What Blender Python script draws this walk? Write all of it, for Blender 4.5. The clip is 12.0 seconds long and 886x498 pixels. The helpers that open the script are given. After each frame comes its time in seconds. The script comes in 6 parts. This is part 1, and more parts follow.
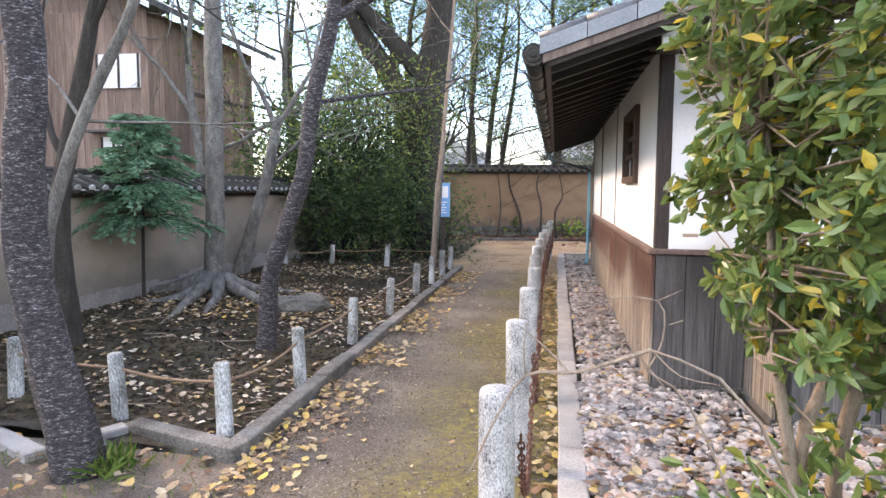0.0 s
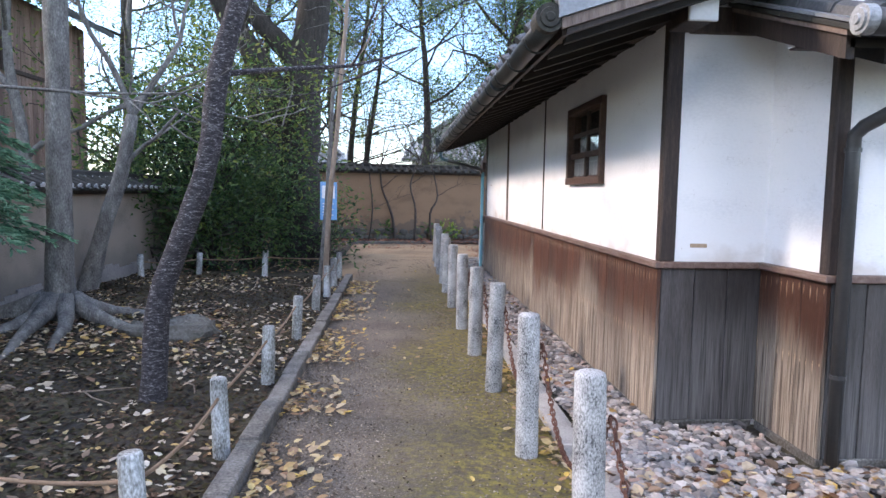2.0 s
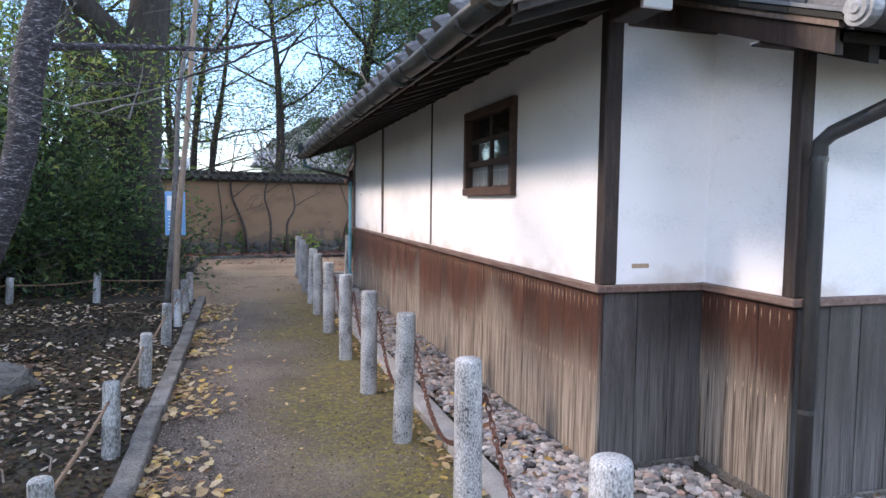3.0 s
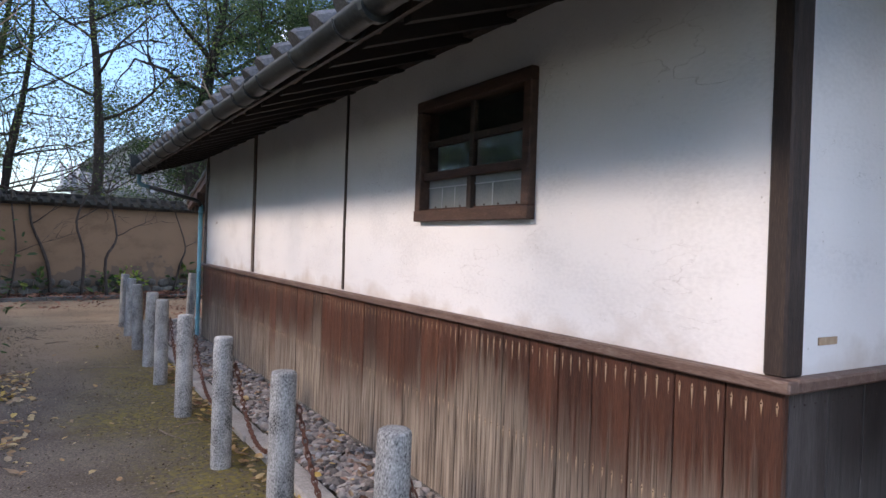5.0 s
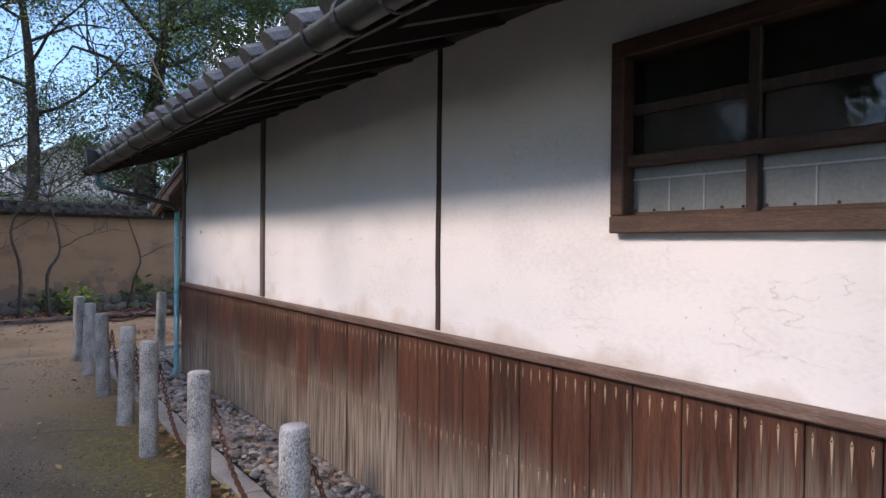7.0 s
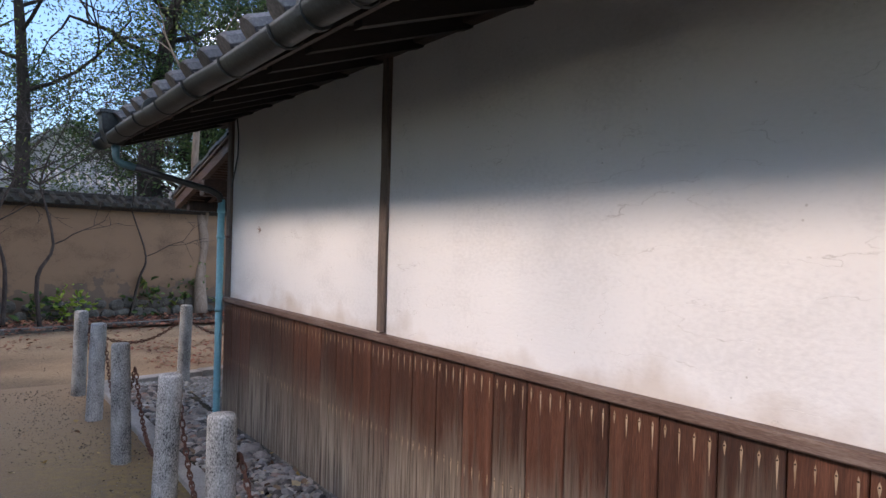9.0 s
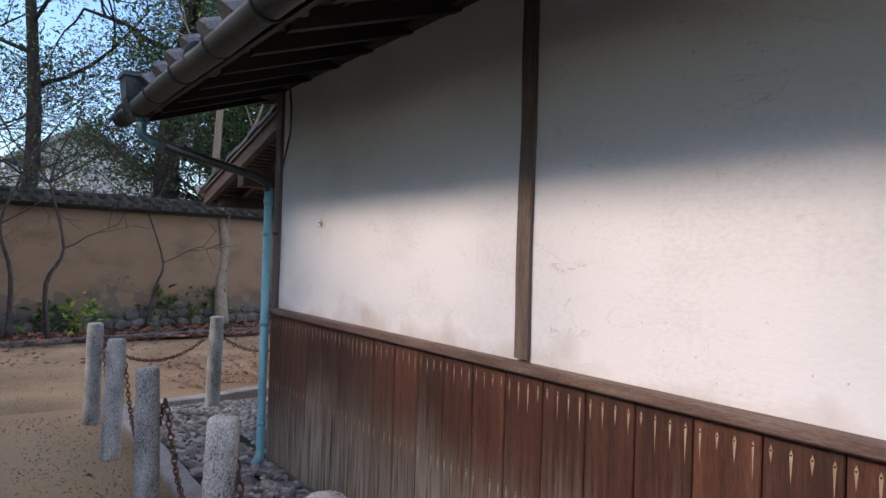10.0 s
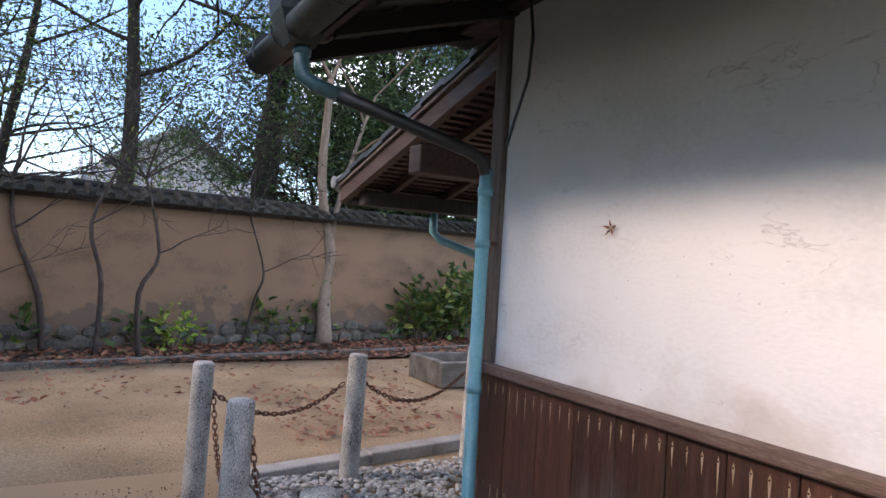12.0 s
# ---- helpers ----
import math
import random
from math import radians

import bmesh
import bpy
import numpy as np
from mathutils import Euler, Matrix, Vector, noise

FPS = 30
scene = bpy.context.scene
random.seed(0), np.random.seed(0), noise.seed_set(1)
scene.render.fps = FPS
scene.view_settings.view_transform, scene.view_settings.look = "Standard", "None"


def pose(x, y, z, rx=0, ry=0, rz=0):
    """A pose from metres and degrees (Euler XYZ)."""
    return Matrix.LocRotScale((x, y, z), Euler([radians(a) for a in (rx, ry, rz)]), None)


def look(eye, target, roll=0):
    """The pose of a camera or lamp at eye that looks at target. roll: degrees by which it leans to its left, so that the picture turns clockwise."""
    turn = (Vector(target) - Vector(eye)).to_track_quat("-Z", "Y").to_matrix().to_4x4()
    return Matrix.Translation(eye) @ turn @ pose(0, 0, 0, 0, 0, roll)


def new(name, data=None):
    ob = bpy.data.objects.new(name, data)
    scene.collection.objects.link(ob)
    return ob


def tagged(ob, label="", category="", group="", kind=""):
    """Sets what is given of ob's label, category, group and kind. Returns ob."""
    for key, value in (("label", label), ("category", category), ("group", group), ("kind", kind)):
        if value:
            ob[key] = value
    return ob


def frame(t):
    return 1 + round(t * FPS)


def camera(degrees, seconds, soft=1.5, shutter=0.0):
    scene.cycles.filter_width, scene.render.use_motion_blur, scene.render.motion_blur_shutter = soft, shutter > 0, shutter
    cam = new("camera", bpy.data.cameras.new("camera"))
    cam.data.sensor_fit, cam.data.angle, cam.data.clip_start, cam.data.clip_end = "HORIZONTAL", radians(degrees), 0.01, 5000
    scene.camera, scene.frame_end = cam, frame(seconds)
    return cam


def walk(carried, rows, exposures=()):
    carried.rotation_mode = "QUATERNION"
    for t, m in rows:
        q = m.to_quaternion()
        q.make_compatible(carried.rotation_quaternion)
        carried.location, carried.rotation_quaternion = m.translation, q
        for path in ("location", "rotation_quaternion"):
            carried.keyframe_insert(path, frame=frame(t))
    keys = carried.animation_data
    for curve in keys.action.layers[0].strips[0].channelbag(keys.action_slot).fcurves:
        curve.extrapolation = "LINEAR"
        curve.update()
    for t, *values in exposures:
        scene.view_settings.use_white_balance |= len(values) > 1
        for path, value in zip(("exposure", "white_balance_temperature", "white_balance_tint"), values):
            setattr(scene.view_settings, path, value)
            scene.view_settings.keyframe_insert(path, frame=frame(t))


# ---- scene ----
cam = camera(68.0, 12.0)
PATH = [
    (0, (0.116, 1.500, 1.404), (-0.220, 3.463, 1.225), 0.42),
    (0.5, (-0.134, 1.700, 1.393), (-0.445, 3.667, 1.211), 0.62),
    (1, (-0.327, 1.949, 1.409), (-0.524, 3.931, 1.234), 0.51),
    (1.5, (-0.562, 2.209, 1.387), (-0.587, 4.200, 1.209), 1.20),
    (2, (-0.730, 2.452, 1.392), (-0.598, 4.440, 1.221), 0.97),
    (2.5, (-0.834, 2.868, 1.398), (-0.497, 4.833, 1.236), 0.93),
    (3, (-0.947, 3.235, 1.418), (-0.369, 5.145, 1.279), 0.77),
    (3.2, (-0.982, 3.405, 1.418), (-0.294, 5.279, 1.296), 0.67),
    (5, (-0.999, 5.112, 1.360), (0.038, 6.823, 1.345), 1.88),
    (5.5, (-1.032, 5.603, 1.378), (0.064, 7.276, 1.354), 1.28),
    (6, (-1.014, 6.045, 1.408), (0.120, 7.692, 1.388), 1.15),
    (6.5, (-1.051, 6.424, 1.445), (0.103, 8.057, 1.424), 0.57),
    (8.5, (-1.016, 8.327, 1.412), (0.192, 9.921, 1.409), 1.23),
    (9, (-0.934, 8.945, 1.462), (0.262, 10.548, 1.449), 1.61),
    (9.5, (-0.881, 9.536, 1.422), (0.301, 11.149, 1.428), 1.76),
    (10, (-0.809, 10.047, 1.379), (0.366, 11.665, 1.396), 1.81),
    (10.5, (-0.732, 10.489, 1.390), (0.441, 12.109, 1.422), 1.70),
    (11, (-0.719, 10.946, 1.398), (0.453, 12.566, 1.435), 1.78),
    (11.5, (-0.672, 11.440, 1.392), (0.445, 13.098, 1.437), 2.68),
    (12, (-0.673, 11.889, 1.393), (0.317, 13.626, 1.434), 3.41),
]
walk(cam, [(t, look(eye, target, roll)) for t, eye, target, roll in PATH],
     exposures=[(0, 2.16, 7500, 21), (1.5, 1.88, 6650, 20), (3.2, 1.58, 6400, 19), (5, 1.12, 6500, 20), (6.5, 1.08, 6550, 21), (8.5, 1.07, 6600, 20), (10.5, 1.16, 6600, 20), (12, 1.46, 6800, 22)])

# ---- world and sun ----
SUN_ELEV, SUN_AZ = 31.0, -72.0
world = bpy.data.worlds.new("sky")
scene.world = world
world.use_nodes = True
wn, wl = world.node_tree.nodes, world.node_tree.links
wn.clear()
sky = wn.new("ShaderNodeTexSky")
sky.sky_type, sky.sun_disc = "NISHITA", False
sky.sun_elevation, sky.sun_rotation = radians(SUN_ELEV), radians(SUN_AZ % 360)
sky.air_density, sky.dust_density, sky.ozone_density = 1.2, 0.1, 6.0
coord = wn.new("ShaderNodeTexCoord")
cloud = wn.new("ShaderNodeTexNoise")
cloud.inputs["Scale"].default_value, cloud.inputs["Detail"].default_value = 2.2, 6.0
cramp = wn.new("ShaderNodeValToRGB")
cramp.color_ramp.elements[0].position, cramp.color_ramp.elements[1].position = 0.565, 0.65
cmix = wn.new("ShaderNodeMix")
cmix.data_type = "RGBA"
cmix.inputs[7].default_value = (25.5, 27.5, 30.5, 1)
bg = wn.new("ShaderNodeBackground")
bg.inputs["Strength"].default_value = 0.15
wout = wn.new("ShaderNodeOutputWorld")
wl.new(coord.outputs["Generated"], cloud.inputs["Vector"])
wl.new(cloud.outputs["Fac"], cramp.inputs["Fac"])
wl.new(cramp.outputs["Color"], cmix.inputs[0])
wl.new(sky.outputs["Color"], cmix.inputs[6])
wl.new(cmix.outputs[2], bg.inputs["Color"])
wl.new(bg.outputs["Background"], wout.inputs["Surface"])
sun = new("sun", bpy.data.lights.new("sun", "SUN"))
sun.data.energy, sun.data.angle, sun.data.color = 1.65, radians(10), (1.0, 0.85, 0.67)
az, el = radians(SUN_AZ), radians(SUN_ELEV)
sun.matrix_world = look((0, 0, 0), (-math.sin(az) * math.cos(el), -math.cos(az) * math.cos(el), -math.sin(el)))


# ---- materials ----
def surface(name, stops, scale=8.0, fine=60.0, rough=0.8, bump=0.3, stretch=(1, 1, 1), vary=0.0, metal=0.0, fine_mix=0.5, spread=(0.3, 0.7), bump_dist=0.01, island=False):
    """A procedural surface: a colour ramp over noise at two scales, with bump and per-piece variation."""
    m = bpy.data.materials.new(name)
    m.use_nodes = True
    n, l = m.node_tree.nodes, m.node_tree.links
    b = n["Principled BSDF"]
    b.inputs["Roughness"].default_value, b.inputs["Metallic"].default_value = rough, metal
    geo = n.new("ShaderNodeNewGeometry")
    mp = n.new("ShaderNodeMapping")
    mp.inputs["Scale"].default_value = stretch
    l.new(geo.outputs["Position"], mp.inputs["Vector"])
    a, c = n.new("ShaderNodeTexNoise"), n.new("ShaderNodeTexNoise")
    for node, s in ((a, scale), (c, fine)):
        node.inputs["Scale"].default_value, node.inputs["Detail"].default_value = s, 5.0
        l.new(mp.outputs["Vector"], node.inputs["Vector"])
    mix = n.new("ShaderNodeMix")
    mix.inputs[0].default_value = fine_mix
    l.new(a.outputs["Fac"], mix.inputs[2]), l.new(c.outputs["Fac"], mix.inputs[3])
    fac = mix.outputs[0]
    ramp = n.new("ShaderNodeValToRGB")
    e = ramp.color_ramp.elements
    while len(e) < len(stops):
        e.new(0.5)
    for i, col in enumerate(stops):
        e[i].position = spread[0] + (spread[1] - spread[0]) * i / max(1, len(stops) - 1)
        e[i].color = (*col, 1)
    l.new(fac, ramp.inputs["Fac"])
    out = ramp.outputs["Color"]
    if vary:
        hsv = n.new("ShaderNodeHueSaturation")
        info = n.new("ShaderNodeObjectInfo")
        mr = n.new("ShaderNodeMapRange")
        mr.inputs[3].default_value, mr.inputs[4].default_value = 1 - vary, 1 + vary
        l.new(geo.outputs["Random Per Island"] if island else info.outputs["Random"], mr.inputs[0])
        l.new(mr.outputs[0], hsv.inputs["Value"]), l.new(out, hsv.inputs["Color"])
        out = hsv.outputs["Color"]
    l.new(out, b.inputs["Base Color"])
    bp = n.new("ShaderNodeBump")
    bp.inputs["Strength"].default_value, bp.inputs["Distance"].default_value = bump, bump_dist
    l.new(fac, bp.inputs["Height"]), l.new(bp.outputs["Normal"], b.inputs["Normal"])
    return m


def island_colours(name, stops, rough=0.6, gloss=0.3, through_light=0.0, bump=0.0):
    """One colour for each loose piece of a mesh, out of a ramp."""
    m = bpy.data.materials.new(name)
    m.use_nodes = True
    n, l = m.node_tree.nodes, m.node_tree.links
    b = n["Principled BSDF"]
    b.inputs["Roughness"].default_value = rough
    b.inputs["Specular IOR Level"].default_value = gloss
    geo, ramp = n.new("ShaderNodeNewGeometry"), n.new("ShaderNodeValToRGB")
    e = ramp.color_ramp.elements
    while len(e) < len(stops):
        e.new(0.5)
    for i, col in enumerate(stops):
        e[i].position, e[i].color = i / max(1, len(stops) - 1), (*col, 1)
    l.new(geo.outputs["Random Per Island"], ramp.inputs["Fac"])
    ns = n.new("ShaderNodeTexNoise")
    ns.inputs["Scale"].default_value = 40
    l.new(geo.outputs["Position"], ns.inputs["Vector"])
    hsv, mr = n.new("ShaderNodeHueSaturation"), n.new("ShaderNodeMapRange")
    mr.inputs[3].default_value, mr.inputs[4].default_value = 0.65, 1.35
    l.new(ns.outputs["Fac"], mr.inputs[0]), l.new(mr.outputs[0], hsv.inputs["Value"]), l.new(ramp.outputs["Color"], hsv.inputs["Color"])
    l.new(hsv.outputs["Color"], b.inputs["Base Color"])
    if bump:
        bp = n.new("ShaderNodeBump")
        bp.inputs["Strength"].default_value, bp.inputs["Distance"].default_value = bump, 0.01
        l.new(ns.outputs["Fac"], bp.inputs["Height"]), l.new(bp.outputs["Normal"], b.inputs["Normal"])
    if through_light:
        tr, ad = n.new("ShaderNodeBsdfTranslucent"), n.new("ShaderNodeMixShader")
        ad.inputs[0].default_value = through_light
        l.new(hsv.outputs["Color"], tr.inputs["Color"])
        l.new(b.outputs["BSDF"], ad.inputs[1]), l.new(tr.outputs["BSDF"], ad.inputs[2])
        l.new(ad.outputs["Shader"], n["Material Output"].inputs["Surface"])
    return m


def plank_material(name, stops=((0.026, 0.0095, 0.005), (0.072, 0.026, 0.014), (0.135, 0.055, 0.031)), dark=(0.055, 0.038, 0.026), light=(0.42, 0.35, 0.27), amount=0.92):
    """Dark stained boards, bleached and streaked by rain from their feet up to an uneven, ragged line."""
    m = surface(name, stops, 3.0, 42.0, 0.55, 0.45, (9, 9, 0.55), vary=0.34)
    n, l = m.node_tree.nodes, m.node_tree.links
    b = n["Principled BSDF"]
    src = b.inputs["Base Color"].links[0].from_socket
    geo, sep, info = n.new("ShaderNodeNewGeometry"), n.new("ShaderNodeSeparateXYZ"), n.new("ShaderNodeObjectInfo")
    l.new(geo.outputs["Position"], sep.inputs[0])

    def streaks(across, along, detail):
        mp, st = n.new("ShaderNodeMapping"), n.new("ShaderNodeTexNoise")
        mp.inputs["Scale"].default_value = (across, across, along)
        st.inputs["Scale"].default_value, st.inputs["Detail"].default_value = 2.2, detail
        l.new(geo.outputs["Position"], mp.inputs[0]), l.new(mp.outputs[0], st.inputs["Vector"])
        return st.outputs["Fac"]

    def madd(a, k, c):
        q = n.new("ShaderNodeMath")
        q.operation, q.inputs[1].default_value = "MULTIPLY_ADD", k
        l.new(a, q.inputs[0]), l.new(c, q.inputs[2])
        return q.outputs[0]

    broad, mid, fine = streaks(0.55, 0.3, 2), streaks(20, 0.7, 6), streaks(75, 1.6, 4)
    edge = madd(broad, 0.8, madd(mid, 0.95, madd(fine, 0.35, madd(info.outputs["Random"], 0.16, sep.outputs["Z"]))))
    mr = n.new("ShaderNodeMapRange")
    mr.interpolation_type = "SMOOTHSTEP"
    mr.inputs[1].default_value, mr.inputs[2].default_value = 1.9, 1.46
    mr.inputs[3].default_value, mr.inputs[4].default_value = 0.0, amount
    l.new(edge, mr.inputs[0])
    pale = n.new("ShaderNodeValToRGB")
    pale.color_ramp.elements[0].color, pale.color_ramp.elements[1].color = (*dark, 1), (*light, 1)
    pale.color_ramp.elements[0].position, pale.color_ramp.elements[1].position = 0.39, 0.61
    both = n.new("ShaderNodeMix")
    both.inputs[0].default_value = 0.5
    l.new(mid, both.inputs[2]), l.new(fine, both.inputs[3]), l.new(both.outputs[0], pale.inputs["Fac"])
    mx = n.new("ShaderNodeMix")
    mx.data_type = "RGBA"
    l.new(mr.outputs[0], mx.inputs[0]), l.new(src, mx.inputs[6]), l.new(pale.outputs["Color"], mx.inputs[7])
    l.new(mx.outputs[2], b.inputs["Base Color"])
    rg = n.new("ShaderNodeMapRange")
    rg.inputs[3].default_value, rg.inputs[4].default_value = 0.48, 0.9
    l.new(mr.outputs[0], rg.inputs[0]), l.new(rg.outputs[0], b.inputs["Roughness"])
    return m


def plaster_material(name, base, crack, scale=2.5, low=0.93):
    """Lime plaster with broad stains, fine trowel relief and thin cracks."""
    m = surface(name, [tuple(c * low for c in base), base, tuple(min(1, c * 1.03) for c in base)], scale, 45.0, 0.9, 0.35, (1, 1, 1.8), fine_mix=0.35)
    n, l = m.node_tree.nodes, m.node_tree.links
    b = n["Principled BSDF"]
    src = b.inputs["Base Color"].links[0].from_socket
    geo, w = n.new("ShaderNodeNewGeometry"), n.new("ShaderNodeTexNoise")
    w.inputs["Scale"].default_value, w.inputs["Detail"].default_value = 5.0, 4
    mp = n.new("ShaderNodeMapping")
    mp.inputs["Scale"].default_value = (1, 1, 2.3)
    l.new(geo.outputs["Position"], mp.inputs[0]), l.new(mp.outputs[0], w.inputs["Vector"])
    sub, ab, lt = n.new("ShaderNodeMath"), n.new("ShaderNodeMath"), n.new("ShaderNodeMapRange")
    sub.operation, sub.inputs[1].default_value, ab.operation = "SUBTRACT", 0.6, "ABSOLUTE"
    lt.inputs[1].default_value, lt.inputs[2].default_value, lt.inputs[3].default_value, lt.inputs[4].default_value = 0.0, 0.0025, 0.7, 0.0
    g = n.new("ShaderNodeTexNoise")
    g.inputs["Scale"].default_value = 1.7
    gr, mu = n.new("ShaderNodeMapRange"), n.new("ShaderNodeMath")
    gr.inputs[1].default_value, gr.inputs[2].default_value = 0.6, 0.7
    mu.operation = "MULTIPLY"
    l.new(w.outputs["Fac"], sub.inputs[0]), l.new(sub.outputs[0], ab.inputs[0]), l.new(ab.outputs[0], lt.inputs[0])
    l.new(geo.outputs["Position"], g.inputs["Vector"]), l.new(g.outputs["Fac"], gr.inputs[0])
    l.new(lt.outputs[0], mu.inputs[0]), l.new(gr.outputs[0], mu.inputs[1])
    mx = n.new("ShaderNodeMix")
    mx.data_type, mx.inputs[7].default_value = "RGBA", (*crack, 1)
    l.new(mu.outputs[0], mx.inputs[0]), l.new(src, mx.inputs[6]), l.new(mx.outputs[2], b.inputs["Base Color"])
    return m


def flaking(m, crack, band=0.0045, pits=0.055):
    """Short level cracks with lifted edges, and small pits, thicker in some patches than in others."""
    n, l = m.node_tree.nodes, m.node_tree.links
    b = n["Principled BSDF"]
    src, bump = b.inputs["Base Color"].links[0].from_socket, b.inputs["Normal"].links[0].from_node
    geo = n.new("ShaderNodeNewGeometry")

    def field(scale, stretch, detail):
        mp, t = n.new("ShaderNodeMapping"), n.new("ShaderNodeTexNoise")
        mp.inputs["Scale"].default_value = stretch
        t.inputs["Scale"].default_value, t.inputs["Detail"].default_value = scale, detail
        l.new(geo.outputs["Position"], mp.inputs[0]), l.new(mp.outputs[0], t.inputs["Vector"])
        return t.outputs["Fac"]

    def span(a, lo, hi, x=0.0, y=1.0):
        q = n.new("ShaderNodeMapRange")
        q.inputs[1].default_value, q.inputs[2].default_value, q.inputs[3].default_value, q.inputs[4].default_value = lo, hi, x, y
        l.new(a, q.inputs[0])
        return q.outputs[0]

    def math2(op, a, c):
        q = n.new("ShaderNodeMath")
        q.operation = op
        l.new(a, q.inputs[0])
        if isinstance(c, float):
            q.inputs[1].default_value = c
        else:
            l.new(c, q.inputs[1])
        return q.outputs[0]

    line = math2("ABSOLUTE", math2("SUBTRACT", field(2.6, (1, 1, 3.4), 8), 0.5), 0.0)
    lines = math2("MULTIPLY", span(line, 0.0, band, 1.0, 0.0), span(field(2.3, (1, 1, 1.2), 3), 0.5, 0.62))
    vor = n.new("ShaderNodeTexVoronoi")
    vor.inputs["Scale"].default_value = 19
    l.new(geo.outputs["Position"], vor.inputs["Vector"])
    holes = math2("MULTIPLY", span(vor.outputs["Distance"], pits, pits * 1.5, 1.0, 0.0), span(field(4.0, (1, 1, 1), 2), 0.5, 0.56))
    marks = math2("MAXIMUM", lines, holes)
    mx = n.new("ShaderNodeMix")
    mx.data_type, mx.inputs[7].default_value = "RGBA", (*crack, 1)
    l.new(math2("MULTIPLY", marks, 0.42), mx.inputs[0]), l.new(src, mx.inputs[6]), l.new(mx.outputs[2], b.inputs["Base Color"])
    b2 = n.new("ShaderNodeBump")
    b2.inputs["Strength"].default_value, b2.inputs["Distance"].default_value = 0.5, 0.006
    b2.invert = True
    l.new(marks, b2.inputs["Height"]), l.new(bump.outputs["Normal"], b2.inputs["Normal"]), l.new(b2.outputs["Normal"], b.inputs["Normal"])


def splash_stain(m, z0, z1, colour, ragged=0.45):
    """Brown water marks with ragged edges just above the ledge."""
    n, l = m.node_tree.nodes, m.node_tree.links
    b = n["Principled BSDF"]
    src = b.inputs["Base Color"].links[0].from_socket
    geo, sep, ns, ad, mr, mx = n.new("ShaderNodeNewGeometry"), n.new("ShaderNodeSeparateXYZ"), n.new("ShaderNodeTexNoise"), n.new("ShaderNodeMath"), n.new("ShaderNodeMapRange"), n.new("ShaderNodeMix")
    ns.inputs["Scale"].default_value, ns.inputs["Detail"].default_value = 4.0, 7
    ad.operation, ad.inputs[1].default_value = "MULTIPLY_ADD", ragged
    mr.inputs[1].default_value, mr.inputs[2].default_value, mr.inputs[3].default_value, mr.inputs[4].default_value = z0, z1, 0.55, 0.0
    mx.data_type, mx.inputs[7].default_value = "RGBA", (*colour, 1)
    l.new(geo.outputs["Position"], sep.inputs[0]), l.new(geo.outputs["Position"], ns.inputs["Vector"])
    l.new(ns.outputs["Fac"], ad.inputs[0]), l.new(sep.outputs["Z"], ad.inputs[2]), l.new(ad.outputs[0], mr.inputs[0])
    l.new(mr.outputs[0], mx.inputs[0]), l.new(src, mx.inputs[6]), l.new(mx.outputs[2], b.inputs["Base Color"])


WHITE = plaster_material("white_plaster", (0.79, 0.78, 0.765), (0.42, 0.39, 0.36), 2.2, 0.86)
splash_stain(WHITE, 1.20, 1.31, (0.50, 0.42, 0.34))
flaking(WHITE, (0.4, 0.36, 0.32))
OCHRE = plaster_material("ochre_earth_plaster", (0.22, 0.138, 0.08), (0.1, 0.075, 0.055), 1.6, 0.5)
splash_stain(OCHRE, 1.3, 1.36, (0.075, 0.066, 0.056), 1.6)
flaking(OCHRE, (0.09, 0.062, 0.042), 0.014, 0.1)
GREYCLAY = plaster_material("grey_clay_plaster", (0.235, 0.195, 0.15), (0.10, 0.085, 0.07), 1.3, 0.55)
splash_stain(GREYCLAY, 0.62, 0.85, (0.11, 0.10, 0.085))
PLANK = plank_material("weathered_board")
PLANK_GREY = plank_material("grey_weathered_board", ((0.014, 0.012, 0.011), (0.04, 0.034, 0.032), (0.09, 0.08, 0.077)), (0.035, 0.032, 0.031), (0.2, 0.19, 0.18), 0.55)
DARKWOOD = surface("dark_timber", [(0.014, 0.009, 0.007), (0.032, 0.02, 0.015), (0.075, 0.048, 0.036)], 4, 40, 0.65, 0.4, (8, 8, 0.8))
# Dark timber darkened further, so the eave's shade is in its colour.
BEAMWOOD = surface("shaded_soffit_timber", [(0.007, 0.005, 0.004), (0.013, 0.009, 0.007), (0.025, 0.017, 0.013)], 4, 40, 0.75, 0.3, (0.8, 8, 8))
LEDGE = surface("ledge_timber", [(0.07, 0.038, 0.028), (0.14, 0.085, 0.065), (0.24, 0.18, 0.15)], 4, 40, 0.6, 0.35, (9, 1, 9))
PORCHWOOD = surface("red_brown_timber", [(0.04, 0.02, 0.014), (0.08, 0.045, 0.033), (0.14, 0.095, 0.075)], 4, 40, 0.65, 0.35, (9, 1, 9))
BATTEN = surface("grey_timber", [(0.05, 0.036, 0.028), (0.14, 0.10, 0.08), (0.22, 0.17, 0.13)], 4, 40, 0.75, 0.4, (10, 10, 0.8))
PAINTWHITE = surface("white_paint", [(0.68, 0.68, 0.66), (0.8, 0.8, 0.78)], 10, 60, 0.6, 0.1)
NAIL = surface("rusty_nail", [(0.02, 0.013, 0.01), (0.06, 0.03, 0.02)], 50, 200, 0.5, 0.2, metal=0.5)
NAILMARK = surface("bare_wood_streak", [(0.3, 0.2, 0.12), (0.5, 0.38, 0.26)], 30, 120, 0.8, 0.1, (1, 1, 0.2))
